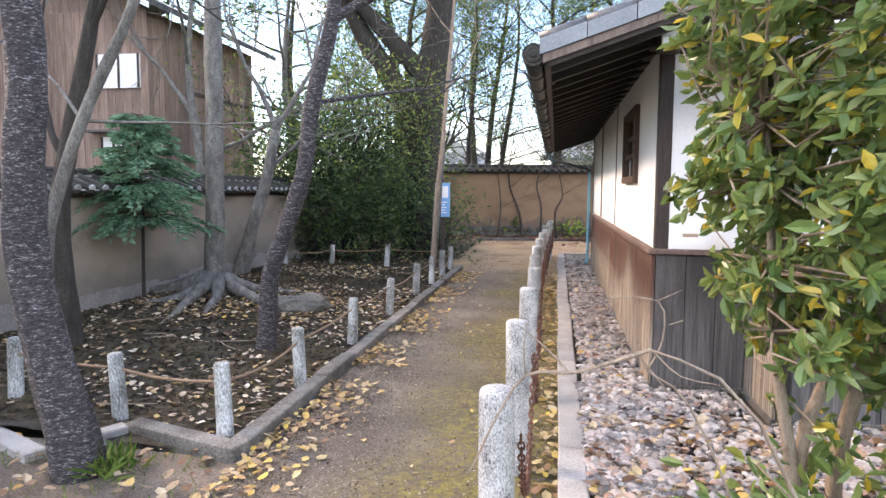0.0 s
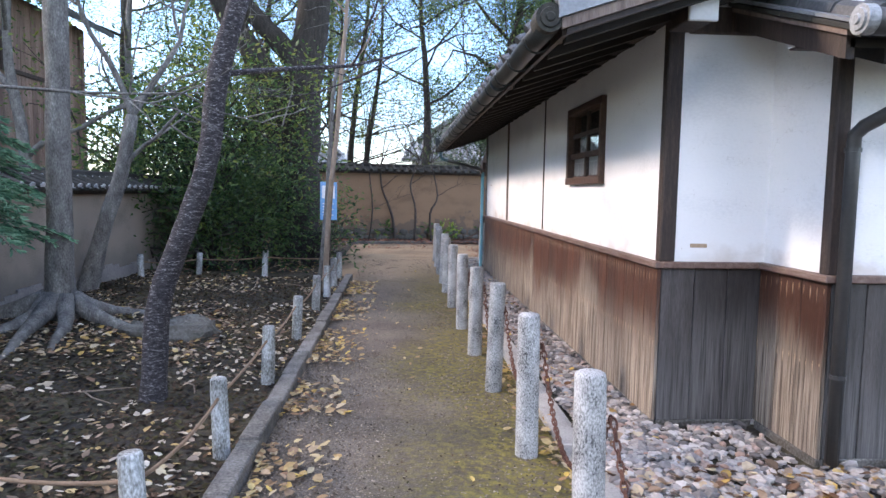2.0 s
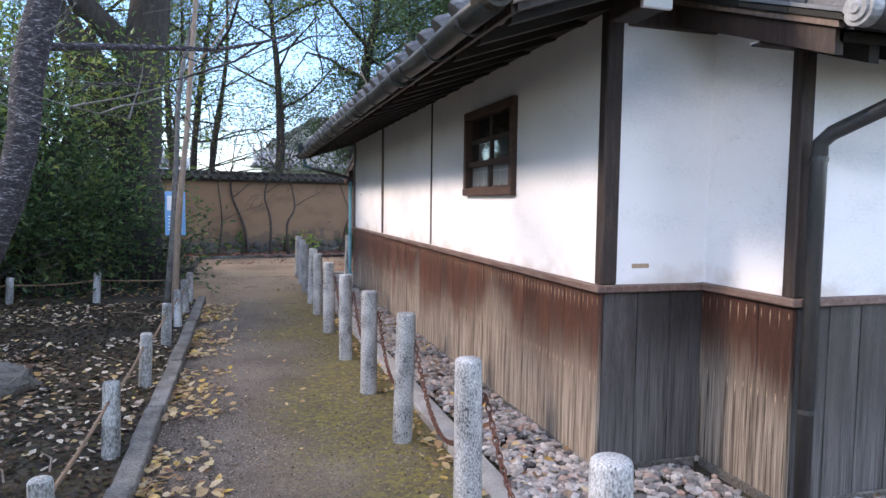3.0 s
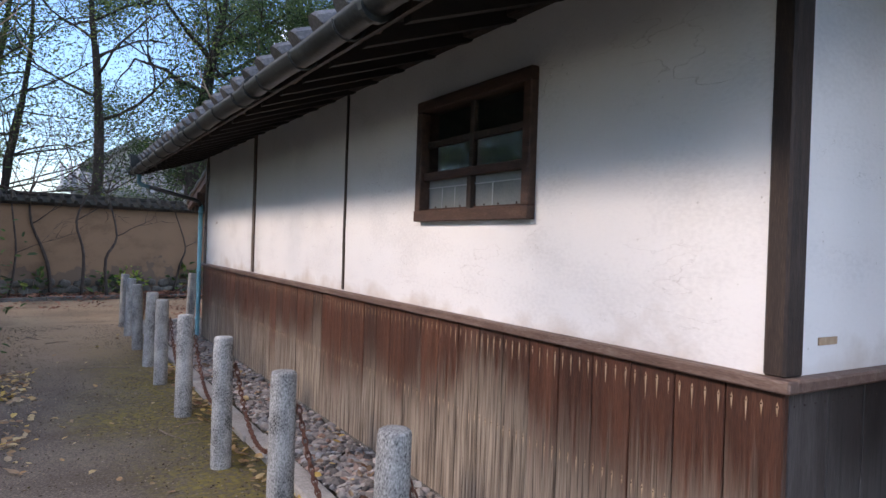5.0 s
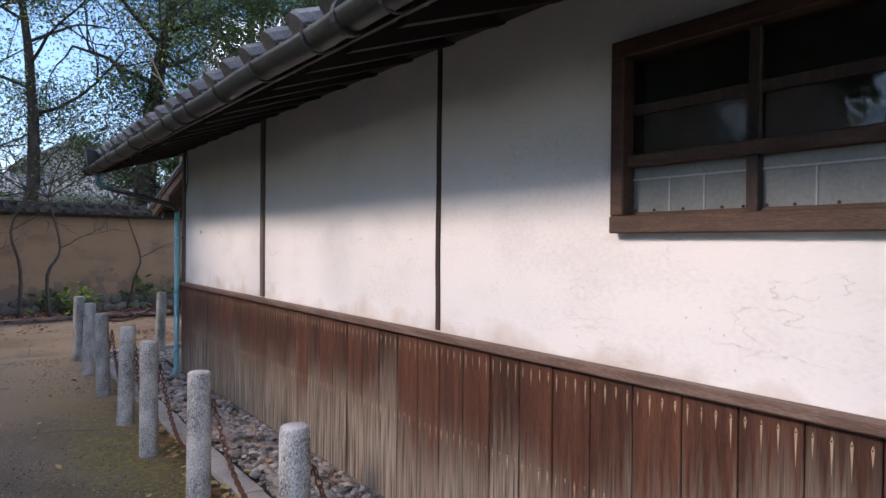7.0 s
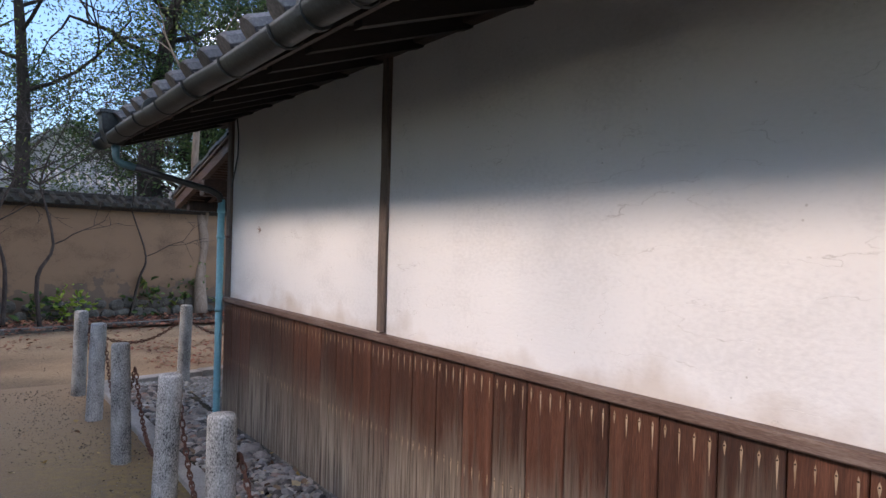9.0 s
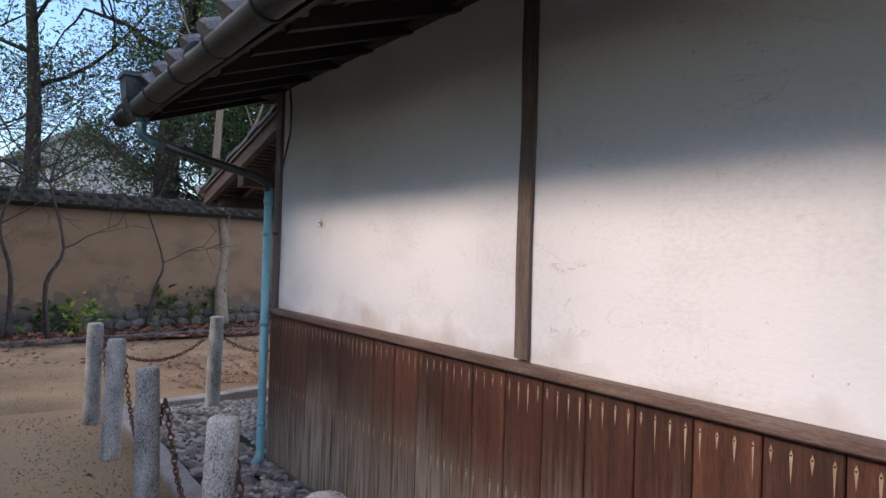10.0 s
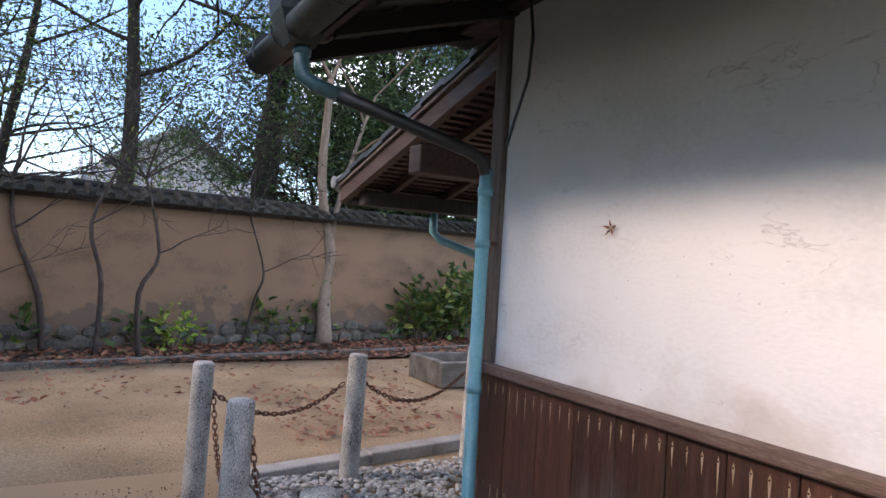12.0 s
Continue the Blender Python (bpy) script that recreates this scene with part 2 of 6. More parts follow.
TILE = surface("grey_roof_tile", [(0.022, 0.024, 0.026), (0.055, 0.058, 0.06), (0.12, 0.12, 0.118)], 6, 70, 0.46, 0.35, vary=0.28)
TILE_MOSSY = surface("dark_mossy_tile", [(0.008, 0.0075, 0.006), (0.02, 0.019, 0.014), (0.045, 0.045, 0.033)], 5, 50, 0.85, 0.5, vary=0.3)
TILE_END = surface("pale_tile", [(0.16, 0.165, 0.17), (0.32, 0.33, 0.33), (0.45, 0.45, 0.44)], 6, 70, 0.5, 0.25, vary=0.25)
GUTTER = surface("verdigris_gutter", [(0.008, 0.01, 0.01), (0.018, 0.022, 0.022), (0.042, 0.052, 0.05)], 5, 60, 0.5, 0.15)
WINWOOD = surface("brown_window_timber", [(0.03, 0.014, 0.009), (0.06, 0.03, 0.02), (0.11, 0.062, 0.042)], 4, 40, 0.6, 0.4, (8, 1.5, 8))
# Smooth tile paler than the rest: the sky's sheen is put into its colour.
VERGE = surface("sky_sheen_tile", [(0.13, 0.135, 0.14), (0.19, 0.2, 0.21), (0.26, 0.27, 0.28)], 5, 60, 0.3, 0.12, vary=0.12)
PIPE_BLUE = surface("pale_blue_paint", [(0.13, 0.33, 0.38), (0.17, 0.42, 0.48), (0.25, 0.48, 0.52)], 7, 60, 0.38, 0.08)
PIPE_TEAL = surface("dark_teal_paint", [(0.03, 0.075, 0.085), (0.055, 0.13, 0.145), (0.09, 0.19, 0.2)], 7, 60, 0.38, 0.08)
GRANITE_OLD = surface("lichened_granite", [(0.05, 0.052, 0.045), (0.17, 0.17, 0.155), (0.3, 0.31, 0.30), (0.5, 0.51, 0.5)], 9, 120, 0.9, 0.6, vary=0.15, fine_mix=0.5, spread=(0.36, 0.62), stretch=(1, 1, 0.45), bump_dist=0.004)
PIPE_DARK = surface("dark_brown_pipe", [(0.03, 0.03, 0.03), (0.05, 0.05, 0.05)], 7, 60, 0.35, 0.05)
GRANITE = surface("speckled_granite", [(0.045, 0.045, 0.043), (0.24, 0.238, 0.23), (0.36, 0.355, 0.34), (0.52, 0.51, 0.49)], 10, 170, 0.85, 0.6, (1, 1, 0.6), vary=0.14, fine_mix=0.6, spread=(0.37, 0.61), bump_dist=0.004)
KERB_DARK = surface("mossy_dark_concrete", [(0.03, 0.026, 0.018), (0.08, 0.072, 0.06), (0.155, 0.143, 0.125), (0.26, 0.245, 0.225)], 5, 70, 0.9, 0.5, vary=0.15, bump_dist=0.006)
FIELD = surface("dull_green_field", [(0.03, 0.035, 0.018), (0.06, 0.06, 0.03), (0.09, 0.085, 0.045)], 0.3, 8, 0.95, 0.3)
KERB = surface("weathered_concrete", [(0.17, 0.155, 0.14), (0.30, 0.28, 0.26), (0.40, 0.38, 0.35)], 5, 80, 0.9, 0.4, vary=0.12, bump_dist=0.006)
RUST = surface("rusty_iron", [(0.045, 0.02, 0.014), (0.11, 0.045, 0.028), (0.17, 0.075, 0.045)], 30, 150, 0.75, 0.3, metal=0.3)
ROPE = surface("brown_rope", [(0.13, 0.08, 0.045), (0.24, 0.16, 0.10)], 20, 200, 0.85, 0.4)
STONE = island_colours("river_stone", [(0.05, 0.045, 0.042), (0.19, 0.165, 0.15), (0.34, 0.3, 0.27), (0.28, 0.17, 0.125), (0.5, 0.46, 0.42), (0.09, 0.08, 0.074), (0.3, 0.285, 0.275), (0.4, 0.34, 0.29), (0.14, 0.125, 0.12), (0.44, 0.4, 0.37)], 0.8, 0.3, bump=0.4)
GRIT = island_colours("brown_grit", [(0.08, 0.062, 0.045), (0.15, 0.115, 0.08), (0.26, 0.205, 0.15), (0.11, 0.085, 0.06), (0.34, 0.28, 0.22)], 0.85, 0.2)
STONE_ONE = surface("loose_stone", [(0.15, 0.13, 0.12), (0.26, 0.225, 0.2), (0.35, 0.31, 0.28)], 12, 70, 0.85, 0.4, vary=0.5)
PEBBLE = island_colours("grey_pebble", [(0.16, 0.16, 0.16), (0.3, 0.3, 0.29), (0.42, 0.41, 0.4)], 0.8, 0.3)
BARK_GREY = surface("grey_bark", [(0.025, 0.023, 0.02), (0.085, 0.08, 0.072), (0.15, 0.145, 0.13), (0.28, 0.27, 0.25)], 4, 30, 0.9, 0.9, (3, 3, 1.4), bump_dist=0.02)
BARK_RING = surface("cherry_bark", [(0.008, 0.007, 0.008), (0.028, 0.024, 0.026), (0.06, 0.053, 0.056), (0.30, 0.29, 0.29)], 3.0, 9, 0.85, 1.0, (8, 8, 30), bump_dist=0.015, fine_mix=0.55, spread=(0.40, 0.64))
BARK_DARK = surface("dark_bark", [(0.01, 0.008, 0.006), (0.03, 0.025, 0.02), (0.065, 0.058, 0.046)], 5, 40, 0.95, 0.8, (4, 4, 1), bump_dist=0.03)
BARK_STEM = surface("brown_stem_bark", [(0.018, 0.013, 0.011), (0.045, 0.033, 0.027), (0.11, 0.085, 0.068)], 8, 60, 0.9, 0.5, (4, 4, 1))
BARK_TAN = surface("tan_bark", [(0.12, 0.085, 0.06), (0.22, 0.165, 0.12), (0.32, 0.26, 0.2)], 8, 60, 0.9, 0.5, (4, 4, 1))
LEAF_DARK = island_colours("dark_evergreen_leaf", [(0.02, 0.048, 0.017), (0.04, 0.082, 0.026), (0.065, 0.12, 0.036), (0.11, 0.165, 0.045)], 0.4, 0.5, 0.45)
LEAF_MID = island_colours("green_leaf", [(0.03, 0.075, 0.02), (0.06, 0.12, 0.028), (0.12, 0.18, 0.04), (0.22, 0.24, 0.045)], 0.42, 0.5, 0.4)
LEAF_SHRUB = island_colours("glossy_shrub_leaf", [(0.075, 0.13, 0.035), (0.125, 0.19, 0.05), (0.18, 0.24, 0.065), (0.085, 0.15, 0.045), (0.22, 0.27, 0.075), (0.13, 0.2, 0.055), (0.27, 0.3, 0.085), (0.10, 0.165, 0.05), (0.15, 0.225, 0.07), (0.065, 0.14, 0.042), (0.26, 0.28, 0.06), (0.56, 0.38, 0.04), (0.18, 0.24, 0.065), (0.08, 0.155, 0.046), (0.2, 0.26, 0.08), (0.11, 0.18, 0.05)], 0.36, 0.5, 0.38)
LEAF_CEDAR = island_colours("blue_green_needle", [(0.04, 0.115, 0.06), (0.075, 0.18, 0.10), (0.14, 0.27, 0.16), (0.2, 0.33, 0.2)], 0.55, 0.3, 0.25)
LEAF_LIME = island_colours("lime_leaf", [(0.2, 0.32, 0.03), (0.32, 0.42, 0.05), (0.12, 0.24, 0.04)], 0.5, 0.4, 0.35)
LITTER = island_colours("fallen_leaf", [(0.07, 0.035, 0.02), (0.16, 0.09, 0.05), (0.34, 0.24, 0.15), (0.46, 0.37, 0.25), (0.5, 0.33, 0.09), (0.12, 0.055, 0.03), (0.3, 0.21, 0.14), (0.1, 0.06, 0.035)], 0.7, 0.3, 0.15)
LITTER_PALE = island_colours("pale_fallen_leaf", [(0.5, 0.42, 0.31), (0.36, 0.27, 0.18), (0.12, 0.065, 0.04), (0.55, 0.47, 0.36), (0.46, 0.33, 0.12), (0.22, 0.13, 0.08), (0.6, 0.54, 0.44)], 0.7, 0.3, 0.15)
CRUMBS = island_colours("dark_leaf_bits", [(0.012, 0.008, 0.005), (0.03, 0.019, 0.011), (0.065, 0.04, 0.023), (0.028, 0.027, 0.009), (0.05, 0.043, 0.014), (0.11, 0.068, 0.04), (0.02, 0.013, 0.008)], 0.85, 0.2)
LITTER_Y = island_colours("fallen_yellow_leaf", [(0.5, 0.33, 0.08), (0.42, 0.28, 0.13), (0.28, 0.16, 0.08), (0.5, 0.39, 0.2), (0.2, 0.1, 0.055), (0.48, 0.38, 0.24), (0.56, 0.38, 0.07)], 0.7, 0.3, 0.15)
LITTER_R = island_colours("fallen_red_leaf", [(0.16, 0.06, 0.035), (0.26, 0.10, 0.06), (0.34, 0.17, 0.1), (0.12, 0.06, 0.04)], 0.75, 0.25, 0.1)
GRASS = island_colours("grass_blade", [(0.05, 0.11, 0.02), (0.10, 0.17, 0.03), (0.2, 0.22, 0.06)], 0.6, 0.3, 0.3)
SOIL = surface("dark_leafy_soil", [(0.008, 0.0055, 0.0035), (0.022, 0.0155, 0.0095), (0.042, 0.034, 0.013), (0.08, 0.055, 0.033)], 2.2, 26, 0.95, 1.0, fine_mix=0.55, bump_dist=0.02)
SAND = surface("sandy_earth", [(0.11, 0.07, 0.038), (0.27, 0.18, 0.10), (0.43, 0.305, 0.18)], 1.1, 60, 0.95, 0.9, fine_mix=0.5)
MOSSROCK = surface("mossy_rock", [(0.035, 0.036, 0.026), (0.095, 0.088, 0.072), (0.17, 0.16, 0.138)], 6, 40, 0.9, 0.8, bump_dist=0.02, vary=0.25)


def path_material():
    """Trodden grit with a mossy middle and a mossy edge along the posts."""
    m = surface("mossy_path", [(0.032, 0.025, 0.018), (0.11, 0.086, 0.064), (0.25, 0.2, 0.155)], 1.4, 90, 0.95, 1.0, fine_mix=0.6, bump_dist=0.012)
    n, l = m.node_tree.nodes, m.node_tree.links
    b = n["Principled BSDF"]
    src = b.inputs["Base Color"].links[0].from_socket
    geo, sep, ns, fine = n.new("ShaderNodeNewGeometry"), n.new("ShaderNodeSeparateXYZ"), n.new("ShaderNodeTexNoise"), n.new("ShaderNodeTexNoise")
    ns.inputs["Scale"].default_value, ns.inputs["Detail"].default_value = 0.9, 5
    fine.inputs["Scale"].default_value, fine.inputs["Detail"].default_value = 28, 5
    l.new(geo.outputs["Position"], sep.inputs[0]), l.new(geo.outputs["Position"], ns.inputs["Vector"]), l.new(geo.outputs["Position"], fine.inputs["Vector"])
    off = n.new("ShaderNodeMath")
    off.operation, off.inputs[1].default_value = "MULTIPLY_ADD", 1.5
    l.new(ns.outputs["Fac"], off.inputs[0]), l.new(sep.outputs["X"], off.inputs[2])
    band = n.new("ShaderNodeMapRange")
    band.interpolation_type = "SMOOTHSTEP"
    band.inputs[1].default_value, band.inputs[2].default_value = -0.25, 0.55
    l.new(off.outputs[0], band.inputs[0])
    mul = n.new("ShaderNodeMath")
    mul.operation = "MULTIPLY"
    fr = n.new("ShaderNodeMapRange")
    fr.inputs[1].default_value, fr.inputs[2].default_value, fr.inputs[3].default_value, fr.inputs[4].default_value = 0.35, 0.6, 0.35, 1.0
    l.new(fine.outputs["Fac"], fr.inputs[0]), l.new(band.outputs[0], mul.inputs[0]), l.new(fr.outputs[0], mul.inputs[1])
    moss = n.new("ShaderNodeValToRGB")
    moss.color_ramp.elements[0].color, moss.color_ramp.elements[1].color = (0.034, 0.03, 0.007, 1), (0.19, 0.15, 0.03, 1)
    moss.color_ramp.elements[0].position, moss.color_ramp.elements[1].position = 0.3, 0.65
    l.new(fine.outputs["Fac"], moss.inputs["Fac"])
    mx = n.new("ShaderNodeMix")
    mx.data_type = "RGBA"
    l.new(mul.outputs[0], mx.inputs[0]), l.new(src, mx.inputs[6]), l.new(moss.outputs["Color"], mx.inputs[7])
    # sandy beyond the far end of the planting bed
    yr, mx2 = n.new("ShaderNodeMapRange"), n.new("ShaderNodeMix")
    yr.interpolation_type = "SMOOTHSTEP"
    yr.inputs[1].default_value, yr.inputs[2].default_value = 11.0, 15.5
    mx2.data_type, mx2.inputs[7].default_value = "RGBA", (0.32, 0.215, 0.125, 1)
    l.new(sep.outputs["Y"], yr.inputs[0]), l.new(yr.outputs[0], mx2.inputs[0]), l.new(mx.outputs[2], mx2.inputs[6])
    l.new(mx2.outputs[2], b.inputs["Base Color"])
    return m


PATHMAT = path_material()


def glass_material():
    m = bpy.data.materials.new("old_window_glass")
    m.use_nodes = True
    b = m.node_tree.nodes["Principled BSDF"]
    b.inputs["Base Color"].default_value = (0.9, 0.95, 0.95, 1)
    b.inputs["Roughness"].default_value, b.inputs["Transmission Weight"].default_value, b.inputs["IOR"].default_value = 0.03, 1.0, 1.45
    return m


GLASS = glass_material()
FROST = surface("frosted_pane", [(0.15, 0.17, 0.175), (0.24, 0.26, 0.26)], 9, 90, 0.3, 0.15)
FROST_BAR = surface("pale_putty_line", [(0.34, 0.36, 0.37), (0.44, 0.46, 0.46)], 9, 90, 0.5, 0.1)
BLIND = surface("dim_green_blind", [(0.010, 0.013, 0.012), (0.02, 0.026, 0.024)], 6, 60, 0.9, 0.1)
DARKROOM = surface("unlit_room_dark", [(0.02, 0.02, 0.02), (0.03, 0.03, 0.03)], 5, 30, 0.9, 0.1)
SIGNBLUE = surface("blue_print", [(0.12, 0.3, 0.55), (0.2, 0.42, 0.68)], 4, 40, 0.5, 0.03)
HOUSEWOOD = surface("old_house_boards", [(0.10, 0.062, 0.046), (0.2, 0.135, 0.105), (0.32, 0.24, 0.2)], 3, 30, 0.85, 0.3, (7, 7, 0.7), vary=0.25)


# ---- mesh helpers ----
rng = np.random.default_rng(7)


class Shape:
    """Gathers vertices and faces of one part."""

    def __init__(self):
        self.v, self.f = [], []

    def add(self, verts, faces):
        k = len(self.v)
        self.v.extend(tuple(map(float, p)) for p in verts)
        self.f.extend(tuple(i + k for i in f) for f in faces)
        return self

    def box(self, lo, hi, bevel=0.0):
        (x0, y0, z0), (x1, y1, z1) = lo, hi
        if not bevel:
            return self.add([(x0, y0, z0), (x1, y0, z0), (x1, y1, z0), (x0, y1, z0), (x0, y0, z1), (x1, y0, z1), (x1, y1, z1), (x0, y1, z1)],
                            [(0, 3, 2, 1), (4, 5, 6, 7), (0, 1, 5, 4), (1, 2, 6, 5), (2, 3, 7, 6), (3, 0, 4, 7)])
        bm = bmesh.new()
        bmesh.ops.create_cube(bm, size=1)
        for q in bm.verts:
            q.co = Vector((x0 + (q.co.x + .5) * (x1 - x0), y0 + (q.co.y + .5) * (y1 - y0), z0 + (q.co.z + .5) * (z1 - z0)))
        bmesh.ops.bevel(bm, geom=bm.edges[:], offset=bevel, segments=1, affect="EDGES")
        bm.verts.index_update()
        self.add([q.co for q in bm.verts], [[q.index for q in f.verts] for f in bm.faces])
        bm.free()
        return self

    def tube(self, pts, radii, seg=8, caps=True, rough=0.0, half=False):
        pts = [Vector(p) for p in pts]
        if not hasattr(radii, "__len__"):
            radii = [radii] * len(pts)
        k0 = len(self.v)
        t = (pts[1] - pts[0]).normalized()
        ref = Vector((0, 0, 1)) if abs(t.z) < 0.9 else Vector((1, 0, 0))
        u = t.cross(ref).normalized()
        for i, p in enumerate(pts):
            t = (pts[min(i + 1, len(pts) - 1)] - pts[max(i - 1, 0)]).normalized()
            u = (u - t * u.dot(t)).normalized()
            w = t.cross(u)
            for j in range(seg):
                a = 2 * math.pi * j / seg
                r = radii[i] * (1 + (rough * (noise.noise(p * 3 + Vector((j * 1.7, 0, 0)))) if rough else 0))
                self.v.append(tuple(p + (u * math.cos(a) + w * math.sin(a)) * r))
        for i in range(len(pts) - 1):
            for j in range(seg):
                a, b = k0 + i * seg + j, k0 + i * seg + (j + 1) % seg
                self.f.append((a, b, b + seg, a + seg))
        if caps:
            self.f.append(tuple(k0 + j for j in range(seg))[::-1])
            self.f.append(tuple(k0 + (len(pts) - 1) * seg + j for j in range(seg)))
        return self

    def sheet(self, x0, x1, y0, y1, nx, ny, height):
        k = len(self.v)
        for j in range(ny + 1):
            for i in range(nx + 1):
                x, y = x0 + (x1 - x0) * i / nx, y0 + (y1 - y0) * j / ny
                self.v.append((x, y, height(x, y)))
        for j in range(ny):
            for i in range(nx):
                a = k + j * (nx + 1) + i
                self.f.append((a, a + 1, a + nx + 2, a + nx + 1))
        return self

    def object(self, name, material, parent=None, label="", smooth=False):
        me = bpy.data.meshes.new(name)
        me.from_pydata(self.v, [], self.f)
        me.update()
        me.materials.append(material)
        if smooth:
            me.polygons.foreach_set("use_smooth", [True] * len(me.polygons))
        ob = new(name, me)
        if parent:
            ob.parent = parent
        if label:
            ob["label"] = label
        return ob


def thing(name, at, label, category, group="", kind=""):
    ob = new(name)
    ob.location = at
    ob.empty_display_size = 0.1
    return tagged(ob, label, category, group, kind)


def structure(shape, name, material, label, category, smooth=False):
    return tagged(shape.object(name, material, smooth=smooth), label, category, kind="structure")


def leaf_mesh(centres, ways, lengths, widths, droop=0.15):
    """Arrays for many leaves, each folded along its rib."""
    n = len(centres)
    ways = ways / np.linalg.norm(ways, axis=1, keepdims=True)
    r = rng.normal(size=(n, 3))
    side = np.cross(ways, r)
    side /= np.linalg.norm(side, axis=1, keepdims=True) + 1e-9
    up = np.cross(side, ways)
    L, W = lengths[:, None], widths[:, None]
    base = centres
    low, high = centres + ways * L * 0.3, centres + ways * L * 0.68 - up * L * droop * 0.4
    tip = centres + ways * L - up * L * droop
    lift = up * W * 0.2
    v = np.stack([base, low + side * W * 0.42 + lift, high + side * W * 0.46 + lift, tip, high - side * W * 0.46 + lift, low - side * W * 0.42 + lift], 1).reshape(-1, 3)
    k = np.arange(n)[:, None] * 6
    f = np.concatenate([k + np.array([q]) for q in ([0, 1, 2], [0, 2, 3], [0, 3, 4], [0, 4, 5])], 0)
    return v, f


def leaf_object(name, material, v, f, parent=None, label=""):
    me = bpy.data.meshes.new(name)
    me.vertices.add(len(v))
    me.vertices.foreach_set("co", v.astype(np.float32).ravel())
    me.loops.add(len(f) * 3)
    me.loops.foreach_set("vertex_index", f.astype(np.int32).ravel())
    me.polygons.add(len(f))
    me.polygons.foreach_set("loop_start", np.arange(0, len(f) * 3, 3, dtype=np.int32))
    me.update()
    me.validate()
    me.polygons.foreach_set("use_smooth", [False] * len(me.polygons))
    me.materials.append(material)
    ob = new(name, me)
    if parent:
        ob.parent = parent
    if label:
        ob["label"] = label
    return ob


def clump_leaves(tips, count, spread, size, aspect=0.42, flat=1.0, up=0.1):
    """Leaves scattered round the given twig ends."""
    tips = np.asarray(tips, float)
    c = tips[rng.integers(0, len(tips), count)]
    off = rng.normal(size=(count, 3)) * spread
    off[:, 2] *= flat
    w = off / (np.linalg.norm(off, axis=1, keepdims=True) + 1e-6) + rng.normal(size=(count, 3)) * 0.6
    w[:, 2] = w[:, 2] * 0.6 + up
    ln = size * rng.uniform(0.6, 1.3, count)
    return leaf_mesh(c + off, w, ln, ln * aspect)


def grow(start, way, length, radius, depth, shape, tips, bend=0.25, kids=3, lift=0.15, seg=6, fork=0.8, shrink=0.62):
    """A limb with its side limbs, bending at random, into one shape; the twig ends go to tips."""
    steps = 5 if depth else 4
    p, d, pts, rad = Vector(start), Vector(way).normalized(), [Vector(start)], [radius]
    for i in range(steps):
        d = (d + Vector(rng.normal(size=3)) * bend * 0.5 + Vector((0, 0, lift * 0.3))).normalized()
        p = p + d * length / steps
        pts.append(p.copy())
        rad.append(radius * (1 - 0.62 * (i + 1) / steps))
    shape.tube(pts, rad, seg if radius > 0.02 else 4, caps=False)
    if depth == 0:
        tips.append(tuple(p)), tips.append(tuple(pts[-2])), tips.append(tuple(pts[-3]))
        return
    for k in range(kids):
        i = steps - (k * (steps - 1)) // max(kids, 1)
        i = max(1, min(steps, i))
        nd = (d + Vector(rng.normal(size=3)) * fork).normalized()
        grow(pts[i], nd, length * shrink * rng.uniform(0.8, 1.15), max(rad[i] * 0.8, 0.005), depth - 1, shape, tips, bend, kids, lift, seg, fork, shrink)


# ---- ground ----
def rough_ground(x, y, amp=0.02):
    return amp * noise.noise(Vector((x * 1.3, y * 1.3, 0))) + amp * 0.5 * noise.noise(Vector((x * 5, y * 5, 3)))


g = Shape()
g.sheet(-400, 400, -400, 400, 40, 40, lambda x, y: -0.06)
structure(g, "ground", FIELD, "dull green ground reaching into the distance", "ground")
g = Shape().sheet(-9, 9, 12.2, 24, 90, 60, lambda x, y: -0.012 + rough_ground(x, y, 0.012))
structure(g, "yard", SAND, "trodden sandy earth of a small yard", "ground", True)
g = Shape().sheet(-1.46, 0.2, -3, 16.2, 24, 200, lambda x, y: 0.004 + rough_ground(x, y, 0.008) + 0.012 * math.cos((x + 0.6) * 2))
structure(g, "path", PATHMAT, "mossy trodden grit footpath between kerbs", "path", True)
g = Shape().sheet(-9, -1.46, -3, 4.62, 60, 60, lambda x, y: 0.0 + rough_ground(x, y, 0.02))
structure(g, "verge", PATHMAT, "mossy grit with thin grass and fallen leaves", "ground", True)


def bed_height(x, y):
    return 0.035 + rough_ground(x, y, 0.03) + 0.10 * max(0, min(1, (-2.6 - x) / 1.6)) + 0.07 * math.exp(-((x + 3.8) ** 2 + (y - 8.6) ** 2) / 0.8)


g = Shape().sheet(-5.0, -1.55, 4.62, 12.9, 70, 160, bed_height)
structure(g, "planting_bed", SOIL, "dark leafy soil of a planting bed", "soil", True)
g = Shape().sheet(-5.0, -1.9, 12.9, 20.8, 50, 90, lambda x, y: 0.03 + rough_ground(x, y, 0.03))
structure(g, "shrub_bed", SOIL, "dark shaded soil under evergreen shrubs", "soil", True)
g = Shape().sheet(0.27, 0.86, 3.0, 15.8, 10, 200, lambda x, y: 0.02 + rough_ground(x, y, 0.02))
structure(g, "stone_strip", SOIL, "soil under loose stones along the wall", "soil", True)
g = Shape().sheet(0.86, 6.0, -3.0, 6.3, 50, 80, lambda x, y: 0.02 + rough_ground(x, y, 0.025))
structure(g, "stone_bed", SOIL, "soil under loose stones before the end wall", "soil", True)
